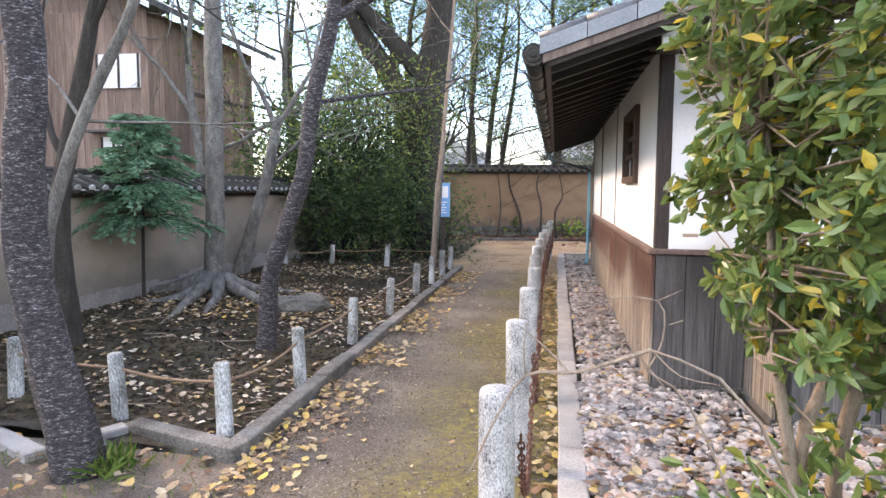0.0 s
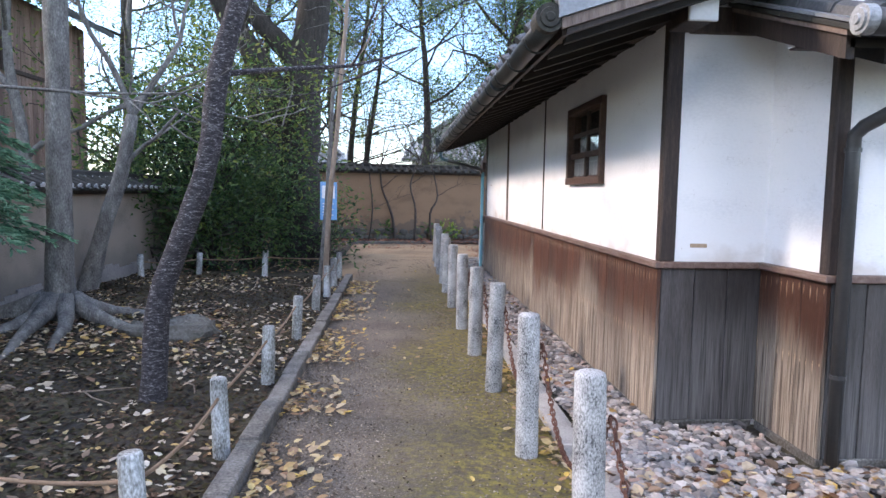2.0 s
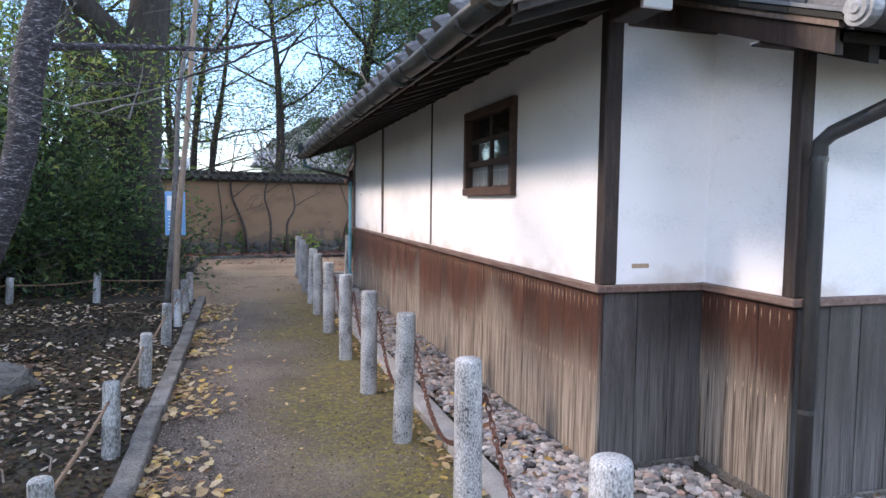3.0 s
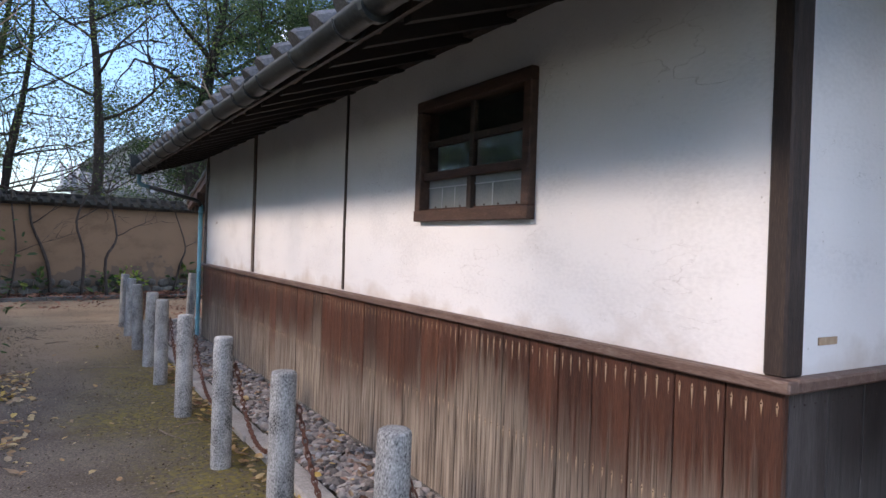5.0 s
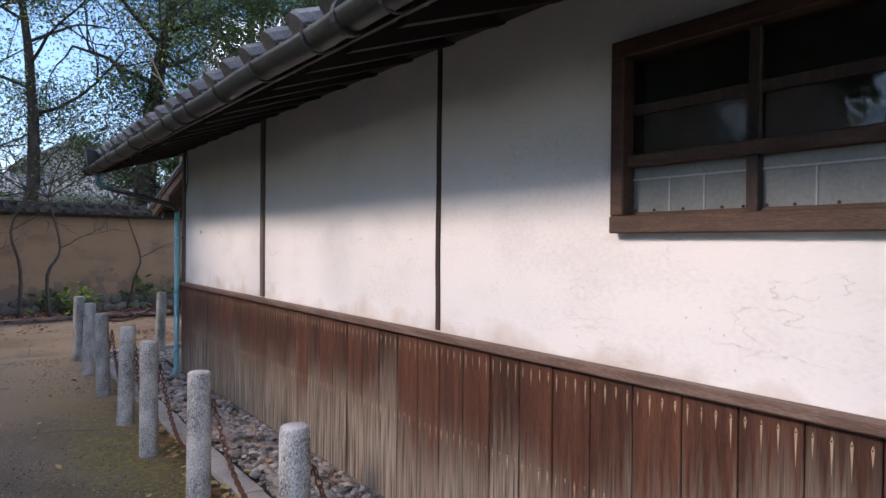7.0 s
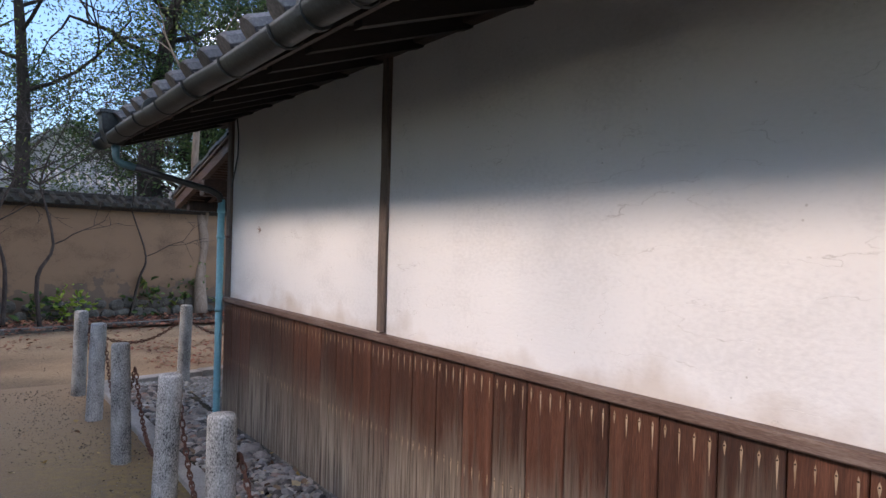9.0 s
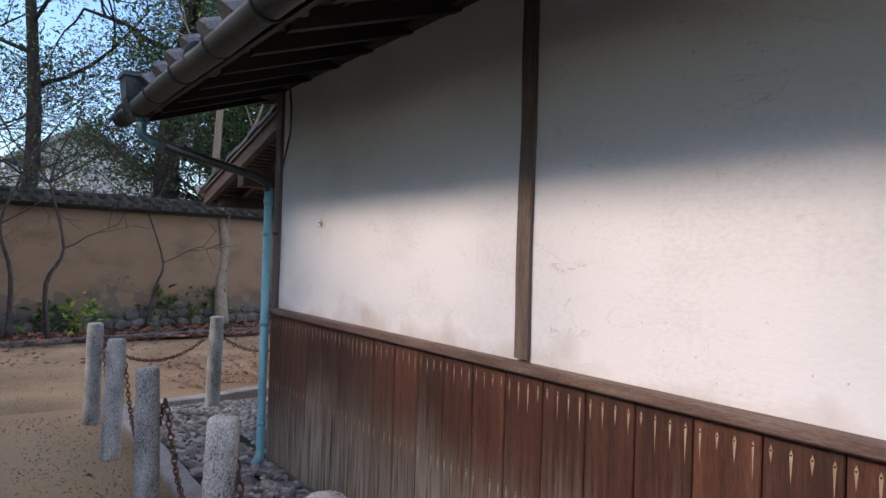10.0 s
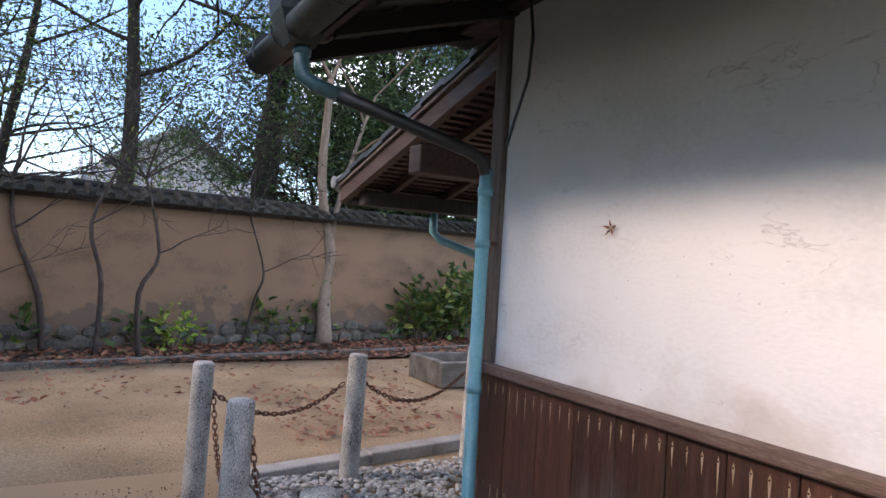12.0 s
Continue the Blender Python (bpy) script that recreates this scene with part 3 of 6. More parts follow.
g = Shape().sheet(0.2, 0.86, -3.0, 3.0, 10, 50, lambda x, y: 0.012 + rough_ground(x, y, 0.02))
structure(g, "near_bed", SOIL, "soil with litter beside the path", "soil", True)
g = Shape().sheet(-5.2, 9, 20.3, 23.4, 60, 20, lambda x, y: 0.03 + rough_ground(x, y, 0.03))
structure(g, "border_bed", SOIL, "leaf-strewn border below the earth wall", "soil", True)

# ---- main building ----
WX, Y0, Y1, TOP = 0.80, 6.20, 14.08, 2.50
NX, NY = 1.43, 5.60  # the notch and the wing's front


def wall_part(name, lo, hi, mat, label):
    return structure(Shape().box(lo, hi), name, mat, label, "wall")


WIN = (7.33, 8.34, 1.48, 2.14)  # y0, y1, z0, z1
s = Shape()
s.box((WX, Y0, 0.0), (WX + 0.15, WIN[0], 2.62)).box((WX, WIN[1], 0.0), (WX + 0.15, Y1, 2.62))
s.box((WX, WIN[0], 0.0), (WX + 0.15, WIN[1], WIN[2])).box((WX, WIN[0], WIN[3]), (WX + 0.15, WIN[1], 2.62))
structure(s, "wall_west", WHITE, "white lime plaster wall above dark boards", "wall")
s = Shape()
s.add([(WX + 0.15, Y0, 0), (5.0, Y0, 0), (5.0, Y0, 2.62), (3.6, Y0, 3.35), (WX + 0.15, Y0, 2.66),
       (WX + 0.15, Y0 + 0.15, 0), (5.0, Y0 + 0.15, 0), (5.0, Y0 + 0.15, 2.62), (3.6, Y0 + 0.15, 3.35), (WX + 0.15, Y0 + 0.15, 2.66)],
      [(0, 1, 2, 3, 4), (9, 8, 7, 6, 5), (0, 5, 6, 1), (1, 6, 7, 2), (2, 7, 8, 3), (3, 8, 9, 4), (4, 9, 5, 0)])
structure(s, "wall_south", WHITE, "white plaster gable wall in open skylight", "wall")
wall_part("wall_notch", (NX, NY + 0.15, 0), (NX + 0.15, Y0, 2.5), WHITE, "white plaster return wall in a corner")
wall_part("wall_wing", (NX, NY, 0), (6.0, NY + 0.15, 2.4), WHITE, "white plaster front wall of the wing")
wall_part("wall_north", (WX + 0.15, Y1 - 0.15, 0), (5.0, Y1, 2.9), WHITE, "white plaster wall behind the porch")
wall_part("wall_east", (5.0, Y0, 0), (5.15, Y1, 2.6), WHITE, "plain plaster wall at the back")
# Added near-black sheet: the unlit room behind the glass, put into colour.
wall_part("wall_inner", (1.9, Y0 + 0.2, 0), (1.95, Y1 - 0.2, 2.6), DARKROOM, "near-black sheet standing in for the unlit room behind the window")


def corner_post(name, lo, hi, label, mat=DARKWOOD):
    ob = Shape().box(lo, hi, 0.008).object(name, mat)
    return tagged(ob, label, "post", kind="structure")


corner_post("corner_post", (WX - 0.012, Y0 - 0.014, 1.01), (WX + 0.082, Y0 + 0.055, 2.44), "dark cracked timber corner post")
corner_post("corner_post", (NX - 0.03, NY - 0.025, 1.01), (NX + 0.045, NY + 0.045, 2.3), "dark timber corner post of the wing")
corner_post("corner_post", (WX - 0.02, Y1 - 0.07, 1.01), (WX + 0.09, Y1 + 0.02, 2.46), "weathered timber post beside the downpipe", BATTEN)


def batten(y0, y1, mat, proud):
    """A thin upright timber in the plaster, slightly crooked."""
    s, n = Shape(), 14
    for i in range(n + 1):
        z = 1.02 + i * 1.43 / n
        k, w = 0.006 * noise.noise(Vector((0, y0 * 7, z * 2.5))), 0.004 * noise.noise(Vector((5, y0 * 7, z * 4)))
        s.v.extend([(WX - proud, y0 + k, z), (WX - proud, y1 + k + w, z), (WX + 0.01, y1 + k + w, z), (WX + 0.01, y0 + k, z)])
    for i in range(n):
        a = i * 4
        s.f.extend([(a, a + 4, a + 5, a + 1), (a + 1, a + 5, a + 6, a + 2), (a + 3, a + 7, a + 4, a)])
    return tagged(s.object("batten", mat), "weathered upright timber set in white plaster", "timber", kind="structure")


batten(9.402, 9.432, DARKWOOD, 0.008)
batten(11.725, 11.792, BATTEN, 0.016)

# sill ledge above the boards
s = Shape()
s.box((WX - 0.055, Y0 - 0.055, 0.975), (WX - 0.001, Y1 - 0.01, 1.012), 0.006)
structure(s, "ledge_west", LEDGE, "weathered brown timber ledge capping the boards", "trim")
s = Shape().box((WX - 0.0005, Y0 - 0.055, 0.975), (NX - 0.057, Y0 - 0.0005, 1.0125), 0.006)
structure(s, "ledge_south", LEDGE, "weathered grey timber ledge capping the boards", "trim")
s = Shape().box((NX - 0.056, NY - 0.055, 0.975), (NX - 0.001, Y0 - 0.001, 1.013), 0.006)
structure(s, "ledge_notch", LEDGE, "weathered grey timber ledge in the corner", "trim")
s = Shape().box((NX - 0.0005, NY - 0.056, 0.975), (6.0, NY - 0.0005, 1.0135), 0.006)
structure(s, "ledge_wing", LEDGE, "weathered grey timber ledge along the wing", "trim")
for nm, lo, hi in (("footing_west", (WX - 0.03, Y0 - 0.03, 0.0), (WX - 0.002, Y1, 0.065)), ("footing_south", (WX - 0.002, Y0 - 0.031, 0.0), (NX - 0.04, Y0 - 0.002, 0.065)),
                   ("footing_notch", (NX - 0.031, NY - 0.03, 0.0), (NX - 0.002, Y0 - 0.04, 0.065)), ("footing_wing", (NX - 0.002, NY - 0.031, 0.0), (6.0, NY - 0.002, 0.065))):
    structure(Shape().box(lo, hi, 0.006), nm, KERB_DARK, "low mossy footing below the boards", "footing")

EX, EZ, SLOPE = 0.05, 2.20, 0.335  # eave edge, underside height, rise per metre
RY0, RY1 = 5.58, 14.56
# eave timbers
s = Shape().box((WX - 0.06, Y0 - 0.34, 2.385), (WX + 0.09, RY1 - 0.06, 2.53), 0.008)
structure(s, "wall_plate", DARKWOOD, "dark timber beam carrying the eave", "beam")
structure(Shape().box((WX - 0.058, Y0 - 0.36, 2.30), (WX + 0.085, Y0 - 0.1, 2.384), 0.006), "beam_stub", DARKWOOD, "dark timber stub under the eave beam", "beam")
tagged(Shape().box((WX - 0.062, Y0 - 0.385, 2.295), (WX + 0.092, Y0 - 0.361, 2.525), 0.004).object("beam_end", PAINTWHITE), "white-painted end of the eave beam", "beam", kind="structure")
s = Shape().box((WX + 0.106, Y0 - 0.03, 2.32), (NX + 0.1, Y0 + 0.02, 2.47), 0.008)
structure(s, "gable_beam", DARKWOOD, "dark timber beam across the gable wall", "beam")



def under(x):
    return EZ + (x - EX) * SLOPE


def sloped(shape, x0, x1, y0, y1, low, high):
    """A slab along the roof slope between two heights above the underside."""
    return shape.add([(x0, y0, under(x0) + low), (x1, y0, under(x1) + low), (x1, y1, under(x1) + low), (x0, y1, under(x0) + low),
                      (x0, y0, under(x0) + high), (x1, y0, under(x1) + high), (x1, y1, under(x1) + high), (x0, y1, under(x0) + high)],
                     [(0, 3, 2, 1), (4, 5, 6, 7), (0, 1, 5, 4), (1, 2, 6, 5), (2, 3, 7, 6), (3, 0, 4, 7)])


roof = thing("main_roof", (0, 0, 0), "grey tiled roof with deep eave over dark rafters", "roof", kind="structure")
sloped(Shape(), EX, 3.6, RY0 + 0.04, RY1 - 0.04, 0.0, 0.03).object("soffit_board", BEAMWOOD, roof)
sloped(Shape(), EX - 0.02, EX + 0.015, RY0 + 0.03, RY1 - 0.03, -0.05, 0.05).object("fascia", DARKWOOD, roof)
sloped(Shape(), EX, 3.6, RY0 + 0.012, RY0 + 0.05, -0.05, 0.05).object("bargeboard", DARKWOOD, roof)
y = RY0 + 0.12
while y < RY1 - 0.1:
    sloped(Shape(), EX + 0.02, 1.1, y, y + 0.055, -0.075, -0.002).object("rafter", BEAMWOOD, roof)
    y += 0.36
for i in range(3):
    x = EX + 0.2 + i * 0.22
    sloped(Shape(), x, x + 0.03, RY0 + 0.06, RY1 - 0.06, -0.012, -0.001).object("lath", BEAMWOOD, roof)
# pan tiles as a waved sheet, barrel tiles as columns
n_pan = 32
pitch = (RY1 - RY0) / n_pan
s = Shape()
ny = n_pan * 6
for i in range(2):
    x = EX - 0.06 if i == 0 else 3.7
    for j in range(ny + 1):
        yy = RY0 + (RY1 - RY0) * j / ny
        s.v.append((x, yy, under(x) + 0.085 + 0.02 * math.cos(2 * math.pi * j / 6)))
for j in range(ny):
    s.f.append((j, j + 1, ny + 2 + j, ny + 1 + j))
s.object("pan_tiles", TILE, roof, "grey pan tiles", True)


def barrel(y, r=0.062):
    s = Shape()
    xs = [EX - 0.075 + k * 0.27 for k in range(15)]
    for a, b in zip(xs, xs[1:]):
        s.tube([(a, y, under(a) + 0.10), (a + 0.004, y, under(a) + 0.103), (b - 0.006, y, under(b) + 0.10)], [r * 0.93, r, r * 0.95], 10)
    return s.object("barrel_tile", TILE, roof, smooth=False)


for j in range(1, n_pan):
    barrel(RY0 + j * pitch)
# verge: flat smooth side tiles over a weathered strip, under a low row of cap tiles
for k in range(13):
    a = EX - 0.05 + k * 0.28
    sloped(Shape(), a, a + 0.274, RY0 - 0.03, RY0 + 0.006, 0.032, 0.125 - 0.004 * (k % 2)).object("verge_side_tile", VERGE, roof)
    Shape().tube([(a, RY0 + 0.02, under(a) + 0.125), (a + 0.274, RY0 + 0.02, under(a + 0.274) + 0.125)], [0.047, 0.044], 12).object("verge_cap", TILE, roof, smooth=True)
sloped(Shape(), EX - 0.03, 3.6, RY0 - 0.014, RY0 + 0.008, -0.022, 0.028).object("verge_strip", BATTEN, roof, "bleached strip under the verge tiles")
# moulded disc closing the dark eave tile row
s = Shape()
x, y, z = EX - 0.088, RY0 + 0.03, under(EX - 0.09) + 0.05
s.tube([(x, y + 0.1, z), (x, y - 0.04, z)], [0.068, 0.068], 20).tube([(x, y - 0.039, z), (x, y - 0.05, z)], [0.05, 0.046], 18).tube([(x, y - 0.049, z), (x, y - 0.058, z)], [0.026, 0.018], 12)
s.object("tile_disc", TILE_MOSSY, roof, "round dark moulded end tile")
sloped(Shape(), 3.5, 3.9, RY0, RY1, 0.05, 0.28).object("ridge", TILE, roof, "grey tiled ridge")
s = Shape().add([(3.7, RY0, under(3.7)), (3.7, RY1, under(3.7)), (6.0, RY1, 2.4), (6.0, RY0, 2.4), (3.7, RY0, under(3.7) + .1), (3.7, RY1, under(3.7) + .1), (6.0, RY1, 2.5), (6.0, RY0, 2.5)],
                [(0, 3, 2, 1), (4, 5, 6, 7), (0, 4, 7, 3), (1, 2, 6, 5), (2, 3, 7, 6)])
s.object("back_slope", TILE, roof)

# gutter with hooks, drop box and downpipe
gut = thing("gutter", (0, 0, 0), "dark verdigris half-round gutter below the eave tiles", "gutter", kind="structure")
GX, GZ, GR = EX - 0.085, 2.185, 0.062
s, prof = Shape(), []
for rr in (GR, GR - 0.006):
    for k in range(13):
        a = math.pi + math.pi * k / 12
        prof.append((GX + rr * math.cos(a), GZ + rr * math.sin(a)))
segs = 24
for i in range(segs + 1):
    yy = RY0 + 0.05 + (RY1 - RY0) * i / segs
    dz = 0.02 - 0.03 * i / segs + 0.005 * math.sin(i * 1.9)
    s.v.extend((px, yy, pz + dz) for px, pz in prof)
for i in range(segs):
    for k in range(12):
        a = i * 26 + k
        s.f.append((a, a + 26, a + 27, a + 1))
        s.f.append((a + 13, a + 14, a + 40, a + 39))
    for k in (0, 12):
        a = i * 26 + k
        s.f.append((a, a + 13, a + 39, a + 26))
s.f.append(tuple(range(13))), s.f.append(tuple(segs * 26 + k for k in range(13)))
s.object("trough", GUTTER, gut, smooth=True)
yy = RY0 + 0.3
while yy < RY1 - 0.2:
    s = Shape()
    s.tube([(GX + 0.068 * math.cos(math.pi + math.pi * k / 8), yy, GZ + 0.068 * math.sin(math.pi + math.pi * k / 8)) for k in range(9)] + [(GX + 0.075, yy, GZ + 0.03), (GX + 0.16, yy, GZ + 0.06)], 0.006, 5)
    s.object("hook", GUTTER, gut)
    Shape().tube([(GX + 0.07, yy, GZ + 0.0), (GX + 0.10, yy + 0.01, GZ - 0.012), (GX + 0.15, yy + 0.06, GZ + 0.012), (GX + 0.2, yy + 0.09, GZ + 0.05)], [0.006, 0.011, 0.012, 0.006], 6).object("strap", BATTEN, gut, "pale weathered strap")
    s = Shape().tube([(GX, yy + 0.27, GZ - 0.001), (GX, yy + 0.30, GZ - 0.001)], 0.066, 14)
    if int(yy * 10) % 3 == 0:
        s.object("joint", GUTTER, gut)
    yy += 0.52

down = thing("downpipe", (0.7, 14.05, 0.0), "pale blue painted downpipe at the wall's end", "downpipe")
DY = 14.1


def at_down(shape, name, mat, label="", smooth=True):
    shape.v = [(x - 0.7, y - 14.05, z) for x, y, z in shape.v]
    return shape.object(name, mat, down, label, smooth)


s = Shape()
s.add([(GX - 0.09, DY - 0.075, 2.25), (GX + 0.09, DY - 0.075, 2.25), (GX + 0.09, DY + 0.075, 2.25), (GX - 0.09, DY + 0.075, 2.25),
       (GX - 0.08, DY - 0.065, 2.14), (GX + 0.08, DY - 0.065, 2.14), (GX + 0.08, DY + 0.065, 2.14), (GX - 0.08, DY + 0.065, 2.14),
       (GX - 0.04, DY - 0.035, 2.05), (GX + 0.04, DY - 0.035, 2.05), (GX + 0.04, DY + 0.035, 2.05), (GX - 0.04, DY + 0.035, 2.05)],
      [(0, 1, 2, 3), (0, 4, 5, 1), (1, 5, 6, 2), (2, 6, 7, 3), (3, 7, 4, 0), (4, 8, 9, 5), (5, 9, 10, 6), (6, 10, 11, 7), (7, 11, 8, 4), (8, 11, 10, 9)])
s.box((GX - 0.1, DY - 0.085, 2.24), (GX + 0.1, DY + 0.085, 2.262))
s.v = [(GX + 0.01 + (x - GX) * 1.15, DY + (y - DY) * 1.1, 2.34 + (z - 2.262) * 1.12) for x, y, z in s.v]
at_down(s, "drop_box", GUTTER, "dark tapered drop box", False)
PX, PY = 0.715, 14.02
at_down(Shape().tube([(GX + 0.02, DY, 2.12), (GX + 0.015, DY - 0.01, 2.05), (GX + 0.02, DY - 0.02, 2.0), (GX + 0.06, DY - 0.04, 1.972), (GX + 0.14, DY - 0.05, 1.952)], 0.026, 14), "elbow", PIPE_TEAL, "dark teal elbow")
at_down(Shape().tube([(GX + 0.018, DY - 0.002, 2.1), (GX + 0.017, DY - 0.004, 2.075)], 0.031, 14), "collar", PIPE_TEAL)
at_down(Shape().tube([(GX + 0.135, DY - 0.05, 1.953), (PX - 0.08, PY + 0.01, 1.825), (PX - 0.02, PY, 1.795), (PX, PY, 1.74)], 0.026, 14), "slanted_pipe", PIPE_DARK, "dark slanted pipe")
at_down(Shape().tube([(PX, PY, 1.76), (PX, PY, 0.14), (PX - 0.01, PY - 0.02, 0.09), (PX - 0.05, PY - 0.05, 0.06)], 0.026, 14), "pipe", PIPE_BLUE)
for z in (1.66, 1.46, 0.9, 0.28):
    at_down(Shape().tube([(PX, PY, z), (PX, PY, z + 0.03)], 0.03, 14), "collar", PIPE_BLUE)
at_down(Shape().box((PX, PY - 0.006, 1.47), (WX - 0.02, PY + 0.006, 1.485)), "bracket", RUST)
cb = Shape().tube([(0.76, 13.86, 2.42), (0.775, 13.85, 2.25), (0.785, 13.88, 2.1), (0.785, 13.94, 1.98), (0.78, 13.99, 1.86)], 0.006, 6).object("cable", PIPE_DARK)
tagged(cb, "thin dark cable hanging down the plaster", "cable")

# ---- window ----
win = thing("window_1", (WX, 7.85, 1.48), "dark timber sash window with dim glass", "window", kind="structure")
wy0, wy1, wz0, wz1 = WIN[0] - 7.85, WIN[1] - 7.85, 0.0, WIN[3] - WIN[2]
for nm, lo, hi in (("window_sill", (-0.045, wy0, wz0), (0.1, wy1, wz0 + 0.06)), ("head", (-0.04, wy0, wz1 - 0.06), (0.1, wy1, wz1)),
                   ("jamb", (-0.04, wy0, wz0 + 0.06), (0.1, wy0 + 0.055, wz1 - 0.06)), ("jamb", (-0.04, wy1 - 0.055, wz0 + 0.06), (0.1, wy1, wz1 - 0.06))):
    Shape().box(lo, hi, 0.005).object(nm, WINWOOD, win)
RAIL, MID = 0.225, -0.005
for nm, lo, hi in (("rail", (-0.015, wy0 + 0.055, RAIL), (0.03, wy1 - 0.055, RAIL + 0.042)), ("rail", (0.004, wy0 + 0.055, 0.405), (0.03, wy1 - 0.055, 0.44)),
                   ("mullion", (-0.008, MID - 0.018, 0.06), (0.03, MID + 0.018, RAIL)), ("mullion", (0.002, MID - 0.018, RAIL + 0.042), (0.03, MID + 0.018, wz1 - 0.06))):
    Shape().box(lo, hi, 0.003).object(nm, WINWOOD if lo[2] < 0.3 and nm == "rail" else DARKWOOD, win)
for a, b, bars in ((wy0 + 0.055, MID - 0.018, (0.66,)), (MID + 0.018, wy1 - 0.055, (0.36, 0.66))):
    Shape().box((0.024, a, 0.06), (0.028, b, RAIL)).object("pane", FROST, win, "pale frosted pane")
    for z0, z1 in ((RAIL + 0.042, 0.405), (0.44, wz1 - 0.06)):
        Shape().box((0.018, a, z0), (0.022, b, z1)).object("pane", GLASS, win, "dark clear pane")
    for k in bars:
        yy = a + (b - a) * k
        Shape().box((0.0195, yy - 0.0022, 0.072), (0.0238, yy + 0.0022, 0.185)).object("glazing_bar", FROST_BAR, win)
    Shape().box((0.019, a, 0.183), (0.0236, b, 0.188)).object("glazing_bar", FROST_BAR, win)
    Shape().box((0.012, a, 0.06), (0.0235, b, 0.073), 0.002).object("sash_foot", WINWOOD, win)
    for k in (0.04, 0.2, 0.52, 0.78, 0.96):
        yy = a + (b - a) * k
        Shape().tube([(0.0125, yy, 0.078), (0.009, yy, 0.078)], 0.005, 7).object("stud", NAIL, win)
Shape().box((0.075, wy0 + 0.05, RAIL), (0.08, wy1 - 0.05, wz1 - 0.05)).object("blind", BLIND, win, "dark green-grey blind behind the glass")

# ---- wing roof ----
wing = thing("wing_roof", (0, 0, 0), "grey tiled roof of the low wing", "roof", kind="structure")
VX, VY, VZ, VS = 1.15, 5.2, 2.06, 0.36


def wsl(x0, x1, y0, y1, low, high):
    z = lambda y: VZ + (y - VY) * VS
    return Shape().add([(x0, y0, z(y0) + low), (x1, y0, z(y0) + low), (x1, y1, z(y1) + low), (x0, y1, z(y1) + low), (x0, y0, z(y0) + high), (x1, y0, z(y0) + high), (x1, y1, z(y1) + high), (x0, y1, z(y1) + high)],
                       [(0, 3, 2, 1), (4, 5, 6, 7), (0, 1, 5, 4), (1, 2, 6, 5), (2, 3, 7, 6), (3, 0, 4, 7)])


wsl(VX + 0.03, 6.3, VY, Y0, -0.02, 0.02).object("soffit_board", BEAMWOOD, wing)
wsl(VX + 0.01, VX + 0.05, VY, Y0, -0.07, 0.03).object("bargeboard", DARKWOOD, wing)
wsl(VX - 0.01, VX + 0.03, VY - 0.03, Y0, 0.032, 0.055).object("verge_strip", BATTEN, wing, "bleached verge board")
for k in range(4):
    y = VY - 0.06 + k * 0.27
    wsl(VX - 0.02, VX + 0.06, y, y + 0.262, 0.06, 0.082).object("verge_side_tile", TILE_MOSSY, wing)
    wsl(VX - 0.008, VX + 0.06, y, y + 0.262, 0.088, 0.104).object("verge_side_tile", VERGE, wing)
wsl(VX + 0.03, 6.3, VY - 0.06, Y0, 0.03, 0.08).object("pan_tiles", TILE, wing)
for k in range(18):
    x = VX + 0.12 + k * 0.28
    s = Shape()
    for j in range(4):
        y = VY - 0.07 + j * 0.27
        s.tube([(x, y, VZ + (y - VY) * VS + 0.11), (x, y + 0.262, VZ + (y + 0.262 - VY) * VS + 0.105)], [0.064, 0.06], 10)
    s.object("barrel_tile", TILE, wing)
gy, gz = VY - 0.115, VZ + 0.065
s = Shape().tube([(VX + 0.03, gy, gz), (VX - 0.02, gy, gz)], 0.062, 20).tube([(VX - 0.019, gy, gz), (VX - 0.03, gy, gz)], [0.048, 0.044], 18).tube([(VX - 0.029, gy, gz), (VX - 0.038, gy, gz)], [0.024, 0.018], 12)
s.object("tile_disc", TILE_END, wing, "round moulded end tile")
s = Shape()
for k in range(14):
    x = VX + 0.2 + k * 0.36
    s = wsl(x, x + 0.05, VY + 0.02, NY + 0.02, -0.09, -0.022)
    s.object("rafter", BEAMWOOD, wing)
s = Shape().box((VX + 0.03, NY - 0.005, 2.12), (6.0, NY + 0.06, 2.235), 0.006)
structure(s, "wing_plate", DARKWOOD, "dark timber beam carrying the wing's eave", "beam")
tagged(Shape().box((VX + 0.02, NY + 0.002, 2.127), (VX + 0.029, NY + 0.053, 2.228)).object("beam_end", PAINTWHITE), "white-painted end of the wing's beam", "beam", kind="structure")
wg = thing("wing_gutter", (0, 0, 0), "dark gutter and bent downpipe on the wing", "gutter")
Shape().tube([(VX + 0.03, VY - 0.115, VZ + 0.06), (6.2, VY - 0.115, VZ + 0.03)], 0.056, 14).object("trough", PIPE_DARK, wg, smooth=True)
Shape().tube([(1.62, VY - 0.115, VZ + 0.04), (1.62, VY - 0.1, 1.96), (1.60, VY - 0.08, 1.91), (1.47, 5.48, 1.74), (1.455, 5.52, 1.70), (1.455, 5.525, 1.62), (1.455, 5.525, 0.0)], 0.034, 12).object("downpipe", PIPE_DARK, wg, smooth=True)
for z in (1.62, 0.5):
    Shape().tube([(1.455, 5.525, z), (1.455, 5.525, z + 0.02)], 0.039, 12).object("collar", PIPE_DARK, wg)

# ---- porch beyond the far end ----
porch = thing("porch_roof", (0, 0, 0), "low lean-to porch roof with thin slats beneath", "porch roof", kind="structure")
